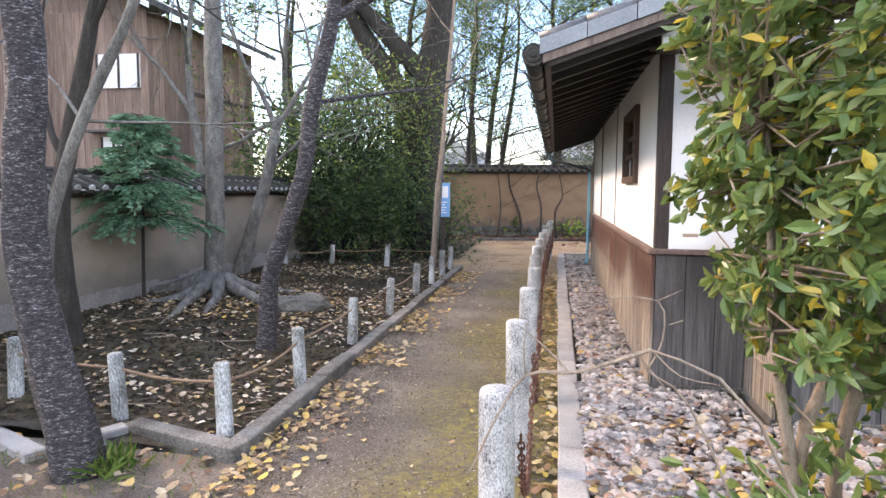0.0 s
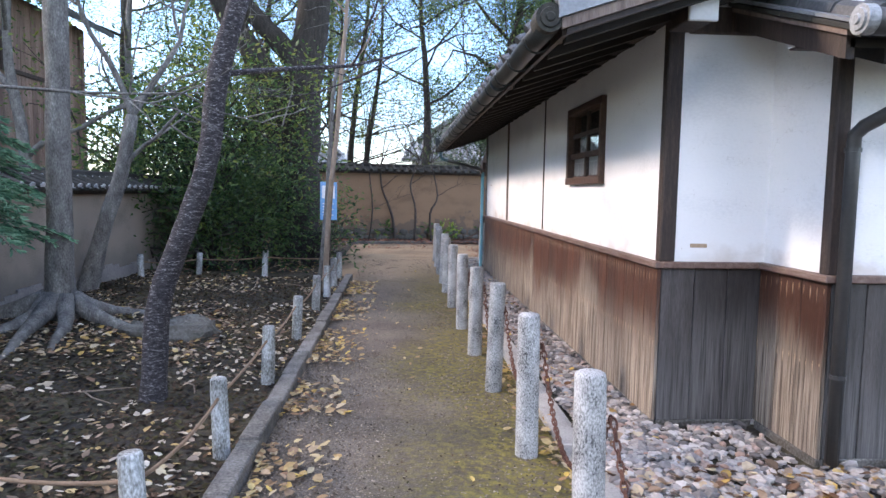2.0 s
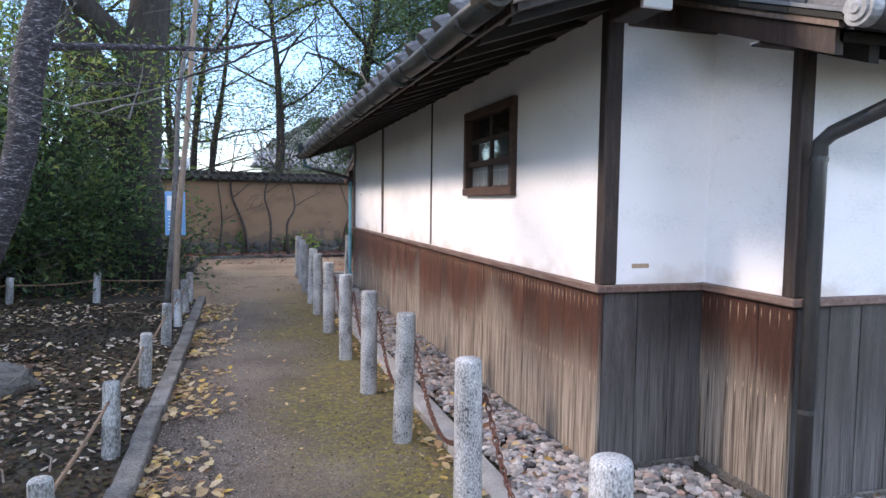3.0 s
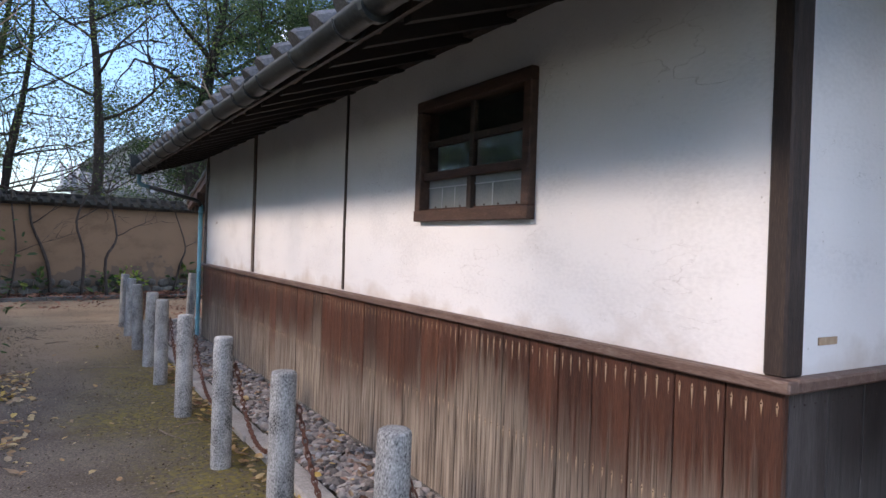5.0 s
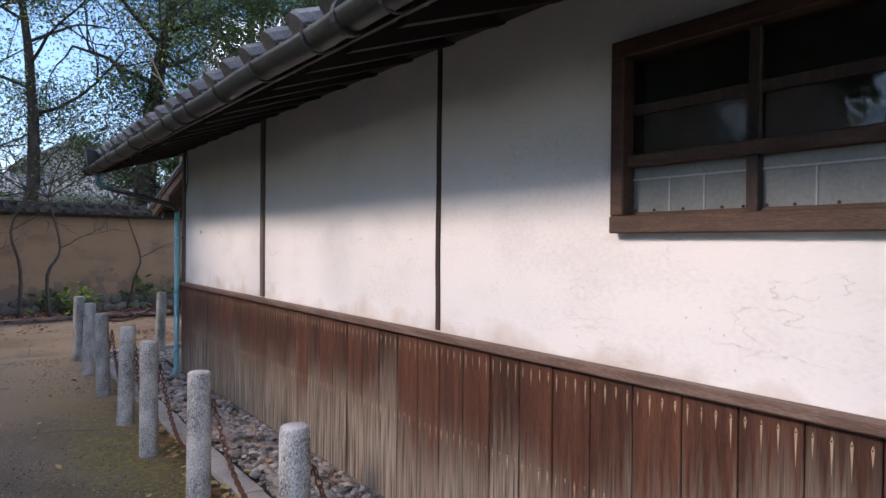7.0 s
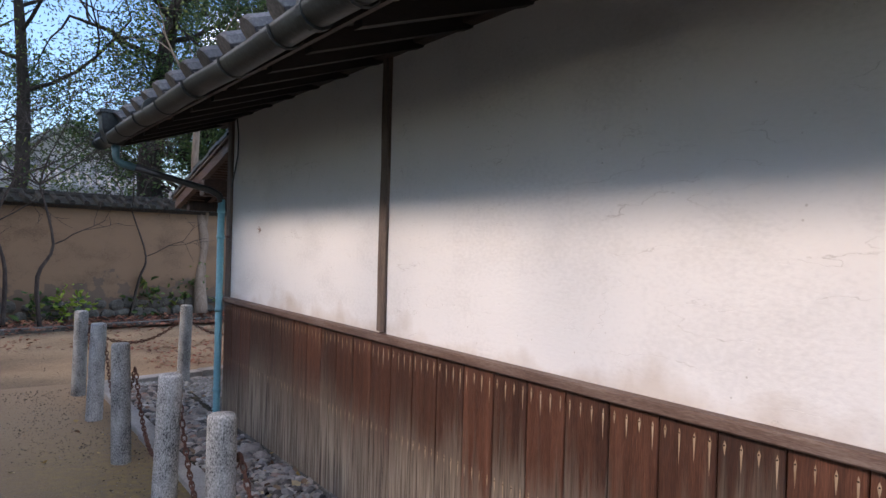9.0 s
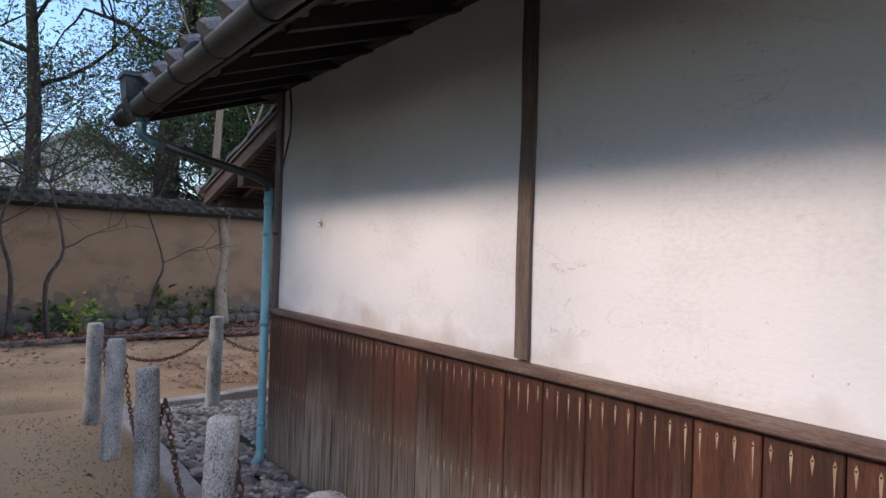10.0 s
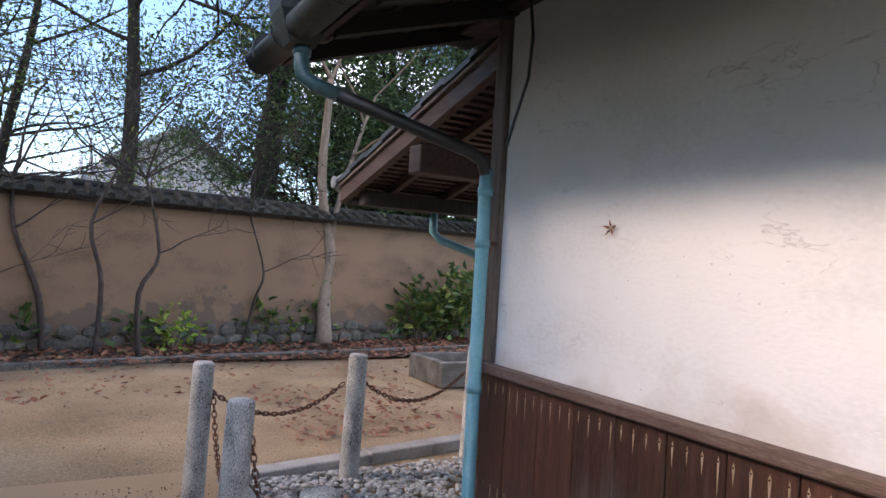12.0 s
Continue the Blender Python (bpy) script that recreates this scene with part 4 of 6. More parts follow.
QX, QY, QZ, QS = 0.93, 16.15, 1.84, 0.27


def psl(x0, x1, y0, y1, low, high):
    z = lambda y: QZ + (QY - y) * QS
    return Shape().add([(x0, y0, z(y0) + low), (x1, y0, z(y0) + low), (x1, y1, z(y1) + low), (x0, y1, z(y1) + low), (x0, y0, z(y0) + high), (x1, y0, z(y0) + high), (x1, y1, z(y1) + high), (x0, y1, z(y1) + high)],
                       [(0, 3, 2, 1), (4, 5, 6, 7), (0, 1, 5, 4), (1, 2, 6, 5), (2, 3, 7, 6), (3, 0, 4, 7)])


psl(QX + 0.02, 4.5, Y1 + 0.02, QY, 0.0, 0.02).object("roof_board", PORCHWOOD, porch)
psl(QX, QX + 0.05, Y1 + 0.02, QY + 0.02, -0.07, 0.03).object("bargeboard", PORCHWOOD, porch, "red-brown bargeboard")
psl(QX - 0.02, QX + 0.03, Y1 + 0.02, QY + 0.03, 0.031, 0.05).object("verge_strip", BATTEN, porch, "bleached verge strip")
k, y = 0, QY + 0.04
while y > Y1 + 0.2:
    psl(QX - 0.03, QX + 0.2, y - 0.25, y, 0.055 + 0.015 * (k % 2), 0.085 + 0.015 * (k % 2)).object("verge_tile", TILE, porch)
    y -= 0.24
    k += 1
psl(QX + 0.2, 4.5, Y1 + 0.02, QY + 0.04, 0.05, 0.09).object("pan_tiles", TILE, porch)
Shape().tube([(QX - 0.04, QY + 0.05, QZ + 0.06), (QX - 0.05, QY + 0.05, QZ + 0.06)], [0.045, 0.04], 14).object("tile_disc", TILE_END, porch, "pale round end tile")
Shape().tube([(QX + 0.03, QY + 0.02, QZ + 0.07), (QX + 0.03, QY + 0.09, QZ + 0.05)], 0.06, 16).object("tile_disc", TILE_END, porch, "pale round end tile")
for k in range(30):
    y = Y1 + 0.08 + k * 0.068
    psl(QX + 0.05, 4.4, y, y + 0.03, -0.022, -0.002).object("slat", PORCHWOOD, porch)
for k in range(8):
    x = QX + 0.25 + k * 0.42
    psl(x, x + 0.04, Y1 + 0.02, QY - 0.02, -0.075, -0.023).object("rafter", PORCHWOOD, porch)
tagged(Shape().box((0.80, 14.75, 1.83), (4.4, 14.88, 1.97), 0.006).object("porch_beam", PORCHWOOD), "brown timber beam end under the porch roof", "beam", kind="structure")
tagged(Shape().box((1.0, 15.9, 1.74), (4.4, 16.0, 1.84), 0.006).object("porch_beam", DARKWOOD), "dark timber beam along the porch eave", "beam", kind="structure")
tagged(Shape().box((4.3, 15.9, 0.0), (4.4, 16.0, 1.74), 0.006).object("porch_post", DARKWOOD), "dark timber post of the porch", "post", kind="structure")
pg = thing("porch_gutter", (0, 0, 0), "blue-grey gutter bracket and pipe under the porch eave", "gutter")
Shape().tube([(1.0, 16.22, 1.8), (4.6, 16.22, 1.78)], 0.045, 12).object("trough", GUTTER, pg, smooth=True)
Shape().tube([(1.7, 16.22, 1.78), (1.7, 16.22, 1.62), (1.75, 16.2, 1.56), (2.2, 16.0, 1.4)], 0.03, 10).object("pipe", PIPE_BLUE, pg, smooth=True)


# ---- earth walls ----
def earth_wall(name, a, b, height, thick, mat, label, stone_h=0.0):
    """A clay wall between two ground points, with a tiled coping of single tiles; returns its matrix and length."""
    a, b = Vector((*a, 0)), Vector((*b, 0))
    d = b - a
    L = d.length
    m = Matrix.Translation(a) @ Matrix.Rotation(math.atan2(d.y, d.x), 4, "Z")
    w = thing(name, (0, 0, 0), label, "wall", kind="structure")
    w.matrix_world = m
    s = Shape()
    n = int(L / 0.25)
    for sx in (-1, 1):
        k0 = len(s.v)
        for i in range(n + 1):
            for j in range(9):
                z = height * j / 8
                y = sx * (thick / 2 + 0.05 * (1 - j / 8)) + 0.012 * noise.noise(Vector((i * 0.7, z * 3, sx * 5)))
                s.v.append((L * i / n, y, z))
        for i in range(n):
            for j in range(8):
                q = k0 + i * 9 + j
                s.f.append((q, q + 9, q + 10, q + 1) if sx < 0 else (q, q + 1, q + 10, q + 9))
    s.object("clay", mat, w, smooth=True)
    Shape().box((0, -thick / 2 - 0.05, height), (L, thick / 2 + 0.05, height + 0.06)).object("eave_board", DARKWOOD, w)
    return w, L, m


def coping(w, L, height, thick, sides=(-1, 1), pitch=0.2, keep=(0, 1e9), mat=TILE, end=TILE, ridge=0.275):
    over = thick / 2 + 0.2
    for sx in sides:
        Shape().add([(0, 0, height + 0.22), (L, 0, height + 0.22), (L, sx * over, height + 0.07), (0, sx * over, height + 0.07), (0, 0, height + 0.19), (L, 0, height + 0.19), (L, sx * over, height + 0.05), (0, sx * over, height + 0.05)],
                    [(0, 1, 2, 3), (7, 6, 5, 4), (3, 2, 6, 7), (0, 3, 7, 4), (1, 5, 6, 2)]).object("pan_tiles", mat, w)
        x = pitch / 2
        s = Shape().tube([(0, 0, height + 0.235), (0, sx * (over + 0.015), height + 0.085)], [0.045, 0.048], 8)
        me = None
        while x < L:
            if keep[0] <= x <= keep[1]:
                if me is None:
                    ob = s.object("coping_tile", end, w)
                    me = ob.data
                else:
                    ob = new("coping_tile", me)
                    ob.parent = w
                ob.location.x = x
            x += pitch
    x = 0.0
    while x < L:
        Shape().tube([(x, 0, height + ridge), (min(x + 0.395, L), 0, height + ridge)], [0.06, 0.055], 10).object("ridge_tile", end, w)
        x += 0.4


w, L, m = earth_wall("boundary_wall", (-4.82, 20.9), (-4.82, -3.0), 1.30, 0.3, GREYCLAY, "stained grey clay boundary wall with tiled coping")
coping(w, L, 1.30, 0.3, (1,), 0.2, (6, 17), TILE_MOSSY, TILE_MOSSY, 0.25)
x, me = 6.1, None
while x < 17:
    ob = new("tile_lip", me) if me else Shape().tube([(0, 0.352, 1.394), (0, 0.366, 1.386)], 0.046, 10).tube([(0.06, 0.33, 1.372), (0.14, 0.33, 1.372)], 0.012, 6).object("tile_lip", TILE_END, w)
    me, ob.parent, ob.location.x = ob.data, w, x
    x += 0.2
x = 6.0
while x < 17:
    Shape().box((x, 0.062, 1.512), (x + 0.385, 0.085, 1.532)).object("ridge_lip", TILE_END, w)
    x += 0.4
# fallen render along its foot
s = Shape()
for i in range(46):
    x = 6.5 + i * 0.22
    hgt = 0.30 + 0.16 * noise.noise(Vector((i * 0.35, 2, 0)))
    s.box((x, 0.205, 0), (x + 0.23, 0.222 + 0.006 * rng.random(), hgt))
s.object("bared_base", surface("bared_clay", [(0.13, 0.12, 0.11), (0.22, 0.2, 0.18), (0.3, 0.28, 0.25)], 3, 40, 0.95, 0.6), w, "pale bared clay along the foot")
w2, L2, m2 = earth_wall("yard_wall", (-4.97, 20.9), (10.0, 23.1), 1.90, 0.35, OCHRE, "ochre clay wall on a rubble base with dark tiled coping")
coping(w2, L2, 1.90, 0.35, (-1,), 0.22, (2, 14), TILE_MOSSY, TILE_MOSSY, 0.23)
rub = [Shape().add(*[(lambda p: ([(x * 0.5, y * 0.5, z * 0.5) for x, y, z in p]))([(math.cos(a) * r, math.sin(a) * r * 0.5, z) for z, r in ((-0.75, 0.6), (-0.3, 1), (0.35, 0.95), (0.75, 0.55)) for a in [k * math.pi / 4 + 0.3 * i for k in range(8)]]),
       [tuple(range(8))[::-1], tuple(range(24, 32))] + [(j * 8 + k, j * 8 + (k + 1) % 8, j * 8 + 8 + (k + 1) % 8, j * 8 + 8 + k) for j in range(3) for k in range(8)]]) for i in range(3)]
rub_mesh = [q.object("base_stone", MOSSROCK, w2).data for q in rub]
for i in range(112):
    ob = new("base_stone", rub_mesh[i % 3])
    ob.parent = w2
    row = i % 2
    ob.location = (2 + (i // 2) * 0.225 + row * 0.1 + rng.uniform(-0.05, 0.05), -0.245 + 0.03 * rng.random(), 0.09 + row * 0.17 + rng.uniform(-0.02, 0.03))
    ob.scale = (0.25 * rng.uniform(0.75, 1.3), 0.2, 0.21 * rng.uniform(0.7, 1.25))
    ob.rotation_euler = (0, rng.uniform(-0.3, 0.3), 0)
for i in range(3):
    bpy.data.objects.remove([o for o in w2.children if o.data is rub_mesh[i]][0])


# ---- kerbs ----
def kerb_run(name, a, b, width, height, piece, label, mat=KERB):
    a, b = Vector((*a, 0)), Vector((*b, 0))
    d = b - a
    k = thing(name, (0, 0, 0), label, "kerb", kind="structure")
    k.matrix_world = Matrix.Translation(a) @ Matrix.Rotation(math.atan2(d.y, d.x), 4, "Z")
    n = max(1, round(d.length / piece))
    p = d.length / n
    me = Shape().box((0.003, -width / 2, -0.05), (p - 0.003, width / 2, height), 0.008).object("kerbstone", mat, k).data
    for i in range(1, n):
        ob = new("kerbstone", me)
        ob.parent, ob.location = k, (i * p, rng.uniform(-0.008, 0.008), rng.uniform(-0.01, 0.006))
        ob.rotation_euler.z = rng.uniform(-0.006, 0.006)


kerb_run("kerb_left", (-1.50, 4.58), (-1.52, 12.85), 0.11, 0.09, 0.62, "worn concrete kerb along the planting bed", KERB_DARK)
kerb_run("kerb_front", (-2.24, 4.80), (-1.46, 4.56), 0.11, 0.085, 0.75, "worn concrete kerb across the bed's front", KERB_DARK)
kerb_run("kerb_front", (-2.26, 4.78), (-2.42, 4.45), 0.10, 0.07, 0.4, "short worn concrete kerb turning away")
kerb_run("kerb_front", (-2.50, 4.38), (-4.4, 5.25), 0.12, 0.05, 1.0, "low concrete kerb under fallen leaves")
kerb_run("kerb_right", (0.215, 2.2), (0.245, 15.85), 0.14, 0.055, 0.92, "flat concrete kerb beside loose stones")
kerb_run("kerb_apron", (0.19, 15.90), (4.2, 16.55), 0.14, 0.06, 1.0, "flat concrete kerb round the pebble apron")
kerb_run("kerb_border", (-2.2, 20.0), (6.5, 21.3), 0.12, 0.06, 1.2, "low concrete kerb before the border", KERB_DARK)


# ---- stone posts ----
def post_mesh(r, h, name, mat=GRANITE):
    s = Shape()
    zs = [(-0.08, 1.0), (h * 0.25, 0.985), (h * 0.5, 0.97), (h * 0.8, 0.95), (h - 0.018, 0.93), (h - 0.006, 0.88), (h, 0.76)]
    k = 16
    for z, f in zs:
        for j in range(k):
            a = 2 * math.pi * j / k
            rr = r * f * (1 + 0.035 * noise.noise(Vector((math.cos(a) * 2, math.sin(a) * 2, z * 5))))
            s.v.append((rr * math.cos(a), rr * math.sin(a), z))
    for i in range(len(zs) - 1):
        for j in range(k):
            a, b = i * k + j, i * k + (j + 1) % k
            s.f.append((a, b, b + k, a + k))
    s.f.append(tuple(len(s.v) - k + j for j in range(k)))
    me = bpy.data.meshes.new(name)
    me.from_pydata(s.v, [], s.f)
    me.materials.append(mat)
    me.polygons.foreach_set("use_smooth", [True] * len(me.polygons))
    return me


TALL = [post_mesh(0.062, 0.77, "stone_post"), post_mesh(0.060, 0.775, "stone_post")]
SHORT = [post_mesh(0.047, 0.43, "short_post", GRANITE_OLD), post_mesh(0.045, 0.42, "short_post", GRANITE_OLD)]
row_r = [(-0.05, 3.58), (-0.043, 4.67), (-0.045, 5.80), (-0.06, 6.95), (-0.075, 7.97), (-0.085, 9.06), (-0.085, 10.3), (-0.075, 11.5), (-0.06, 12.42), (-0.045, 13.52), (-0.02, 14.70), (0.0, 15.66)]
for i, (x, y) in enumerate(row_r):
    ob = new("stone_post", TALL[i % 2])
    ob.matrix_world = pose(x, y, 0, rng.uniform(-1.5, 1.5), rng.uniform(-1.5, 1.5), rng.uniform(0, 360))
    tagged(ob, "round speckled granite post carrying a chain" if i else "round speckled granite post at the row's near end", "post", "stone posts along the path")
for x, y in ((0.93, 15.72), (1.95, 15.95)):
    ob = new("stone_post", TALL[0])
    ob.matrix_world = pose(x, y, 0.02, 1, 1, 40)
    tagged(ob, "round granite post at the pebble apron", "post", "stone posts along the path")
row_l = [(-3.27, 5.09), (-2.39, 4.90), (-1.66, 4.78), (-1.63, 5.79), (-1.64, 7.02), (-1.66, 8.42), (-1.66, 9.8), (-1.65, 10.85), (-1.65, 11.75), (-1.66, 12.65), (-2.82, 12.75), (-3.72, 12.4), (-4.4, 12.0)]
for i, (x, y) in enumerate(row_l):
    ob = new("short_post", SHORT[i % 2])
    lean = (0, 3) if i in (1, 3, 10) else (rng.uniform(-4, 4), rng.uniform(-2, 5))
    ob.matrix_world = pose(x, y, 0.02, lean[0], -lean[1], rng.uniform(0, 360))
    tagged(ob, "short weathered granite post with a rope", "post", "short posts round the planting bed")


def sag(a, b, drop, n):
    a, b = Vector(a), Vector(b)
    return [a.lerp(b, i / n) - Vector((0, 0, drop * 4 * (i / n) * (1 - i / n))) for i in range(n + 1)]


for i in range(len(row_l) - 1):
    (xa, ya), (xb, yb) = row_l[i], row_l[i + 1]
    pts = sag((xa, ya, 0.35), (xb, yb, 0.35), 0.015 + 0.015 * (i % 3), 14)
    s = Shape().tube(pts, 0.0085, 7)
    tagged(s.object("rope", ROPE, smooth=True), "brown rope slung between short granite posts", "rope", "ropes round the planting bed")


def chain(a, b, drop, name="chain", label="rusty iron chain hanging between granite posts"):
    """Links of oval wire along a hanging line, every second one turned."""
    L = (Vector(b) - Vector(a)).length + drop * 1.6
    n = int(L / 0.034)
    pts = sag(a, b, drop, n)
    s = Shape()
    for i in range(n):
        p, q = pts[i], pts[i + 1]
        d = (q - p).normalized()
        side = d.cross(Vector((0, 0, 1))).normalized()
        nrm = side if i % 2 else side.cross(d)
        c = (p + q) / 2
        ring = [c + d * 0.024 * math.cos(t) + nrm * 0.0115 * math.sin(t) for t in [k * math.pi / 4 for k in range(8)]]
        s.tube(ring + [ring[0]], 0.0042, 4, caps=False)
    return tagged(s.object(name, RUST), label, "chain", "chains between the posts")


for (xa, ya), (xb, yb) in zip(row_r, row_r[1:]):
    chain((xa + 0.07, ya + 0.01, 0.61), (xb + 0.07, yb - 0.01, 0.61), 0.40 + rng.uniform(-0.06, 0.03))
chain((0.06, 15.68, 0.61), (0.86, 15.72, 0.61), 0.16)
chain((1.0, 15.73, 0.61), (1.88, 15.94, 0.61), 0.16)


# ---- trees ----
def wobble(pts, radii, sub=4, amp=0.02):
    """Refines a trunk line with slight bends."""
    out, rr = [], []
    for i in range(len(pts) - 1):
        for k in range(sub):
            t = k / sub
            a, b = Vector(pts[max(0, i - 1)]), Vector(pts[i])
            c, d = Vector(pts[i + 1]), Vector(pts[min(len(pts) - 1, i + 2)])
            p = 0.5 * (2 * b + (c - a) * t + (2 * a - 5 * b + 4 * c - d) * t * t + (3 * b - a - 3 * c + d) * t * t * t)
            p += Vector((noise.noise(p * 1.1), noise.noise(p * 1.1 + Vector((9, 0, 0))), 0)) * amp
            out.append(p), rr.append(radii[i] + (radii[i + 1] - radii[i]) * t)
    out.append(Vector(pts[-1])), rr.append(radii[-1])
    return out, rr


def tree(name, label, bark, line, radii, limbs=(), leaves=None, seg=14, roots=0):
    """line: the trunk; limbs: (index on line, direction, length, radius, depth); leaves: (material, count, spread, size)."""
    base = Vector(line[0])
    t = thing(name, base, label, "tree")
    pts, rr = wobble([Vector(p) - base for p in line], radii)
    s = Shape().tube(pts, rr, seg, rough=0.25)
    for k in range(roots):
        a = 2 * math.pi * k / roots + rng.uniform(-0.3, 0.3)
        ln = rng.uniform(0.8, 1.7)
        rp = [Vector((0.0, 0, 0.34)) + Vector((math.cos(a), math.sin(a), 0)) * radii[0] * 0.5]
        for q in range(1, 7):
            a += rng.uniform(-0.3, 0.3)
            rp.append(rp[-1] + Vector((math.cos(a), math.sin(a), 0)) * ln / 6)
            rp[-1].z = bed_height(rp[-1].x + base.x, rp[-1].y + base.y) - base.z + 0.17 * math.exp(-q * 0.8) + 0.012 - 0.008 * q
        s.tube(rp, [radii[0] * 0.5, radii[0] * 0.36, radii[0] * 0.28, radii[0] * 0.23, radii[0] * 0.18, radii[0] * 0.13, 0.012], 8, rough=0.3)
    s.object("trunk", bark, t, smooth=True)
    tips = []
    for i, way, ln, r, depth in limbs:
        b = Shape()
        start = pts[min(len(pts) - 1, round(i * 4))]
        mine = []
        grow(start, way, ln, r, depth, b, mine)
        b.object("limb", bark, t, smooth=True)
        tips += mine
    if leaves and tips:
        mat, count, spread, size = leaves
        v, f = clump_leaves(tips, count, spread, size)
        leaf_object("crown", mat, v, f, t)
    return t


tree("cherry_tree", "dark ringed bark of a leaning cherry trunk", BARK_RING,
     [(-2.18, 4.30, -0.05), (-2.24, 4.30, 0.25), (-2.36, 4.3, 0.7), (-2.43, 4.3, 1.1), (-2.43, 4.32, 1.6), (-2.41, 4.32, 2.1), (-2.45, 4.3, 3.4), (-2.6, 4.4, 4.6)],
     [0.135, 0.112, 0.102, 0.098, 0.095, 0.088, 0.075, 0.05], [(6, (0.5, 0.3, 1), 1.6, 0.04, 2), (7, (-0.5, 0.2, 1), 1.4, 0.04, 2)])
tree("cherry_tree", "slim leaning cherry trunk with ringed grey bark", BARK_RING,
     [(-2.30, 6.68, 0.0), (-2.29, 6.68, 0.2), (-2.24, 6.68, 0.68), (-2.05, 6.68, 1.2), (-1.92, 6.68, 1.6), (-1.86, 6.68, 2.1), (-1.70, 6.68, 2.75), (-1.55, 6.7, 3.6)],
     [0.10, 0.078, 0.072, 0.07, 0.068, 0.065, 0.06, 0.04], [(6, (0.9, 0.2, 0.8), 1.1, 0.045, 2), (5, (0.8, 0.6, 0.35), 2.0, 0.022, 2), (7, (-0.3, 0.3, 1), 1.4, 0.03, 2)])
tree("grey_tree", "straight pale grey trunk with spreading surface roots", BARK_GREY,
     [(-3.82, 8.60, 0.02), (-3.82, 8.6, 0.3), (-3.80, 8.6, 0.9), (-3.79, 8.6, 1.6), (-3.77, 8.6, 3.3), (-3.75, 8.6, 5.0)],
     [0.21, 0.13, 0.105, 0.10, 0.095, 0.07], [(5, (0.4, 0.2, 1), 1.6, 0.05, 2), (5, (-0.5, 0, 1), 1.5, 0.045, 2)], roots=9)
tree("dark_trunk", "dark slender trunk beside the boundary wall", BARK_DARK,
     [(-3.79, 6.20, 0.02), (-3.82, 6.2, 0.6), (-3.84, 6.2, 1.1), (-3.75, 6.2, 1.6), (-3.5, 6.2, 2.6), (-3.3, 6.2, 3.6)],
     [0.115, 0.085, 0.08, 0.07, 0.055, 0.035], [(4, (0.6, 0, 0.8), 1.2, 0.03, 2), (3, (-0.5, 0.2, 0.9), 1.4, 0.035, 2)])
tree("leaning_limb", "pale bare leaning trunk crossing the wall", BARK_GREY,
     [(-3.55, 5.62, 0.05), (-3.42, 5.56, 0.7), (-3.31, 5.5, 1.15), (-3.03, 5.5, 1.85), (-2.68, 5.5, 2.5), (-2.4, 5.5, 3.1)],
     [0.05, 0.045, 0.043, 0.04, 0.034, 0.025], [(3, (-0.6, 0.1, 0.9), 0.9, 0.018, 2), (4, (-0.1, 0.2, 1), 0.9, 0.015, 2), (3, (0.9, 0.6, 0.2), 1.3, 0.012, 2)])
tree("forked_tree", "small leaning forked tree with few green leaves", BARK_GREY,
     [(-4.55, 10.6, 0.0), (-4.40, 10.6, 0.5), (-4.18, 10.6, 1.2), (-4.05, 10.6, 1.6), (-3.92, 10.6, 2.25)],
     [0.14, 0.10, 0.085, 0.08, 0.065], [(4, (-0.5, 0.1, 1.0), 1.7, 0.045, 2), (4, (0.6, 0.2, 1), 1.8, 0.045, 2), (3, (0.7, 0.1, 1.0), 1.0, 0.035, 2)], (LEAF_MID, 500, 0.13, 0.06))
# Crown enlarged above the view, with two southward limbs, to shade the bed.
tree("great_tree", "massive dark forked trunk of an old evergreen", BARK_DARK,
     [(-2.70, 15.55, -0.05), (-2.72, 15.55, 0.35), (-2.74, 15.6, 1.0), (-2.74, 15.6, 2.0), (-2.72, 15.6, 3.0), (-2.62, 15.6, 3.7), (-2.4, 15.7, 5.2), (-2.2, 15.8, 7.5)],
     [0.62, 0.47, 0.42, 0.40, 0.42, 0.36, 0.30, 0.18],
     [(5, (-0.8, 0.3, 0.9), 3.2, 0.26, 3), (6, (0.7, 0.1, 0.9), 2.6, 0.14, 3), (6, (-0.2, 0.8, 0.8), 2.8, 0.14, 3), (7, (0.2, -0.5, 1), 2.4, 0.12, 3), (6, (-0.7, -0.6, 0.9), 3.0, 0.12, 3), (6.6, (0.1, -1, 0.55), 4.2, 0.12, 3), (6.8, (-0.6, -1, 0.55), 4.4, 0.12, 3)], (LEAF_DARK, 26000, 0.45, 0.13), seg=20)
gt = [o for o in bpy.data.objects if o.name == "great_tree"][0]
pts, rr = wobble([(-0.1, 0, 2.5), (-0.35, 0.02, 3.1), (-0.85, 0.05, 4.0), (-1.35, 0, 4.75), (-1.9, -0.1, 5.9), (-2.3, -0.2, 7.2)], [0.28, 0.27, 0.23, 0.2, 0.15, 0.08])
Shape().tube(pts, rr, 16, rough=0.25).object("limb", BARK_DARK, gt, smooth=True)
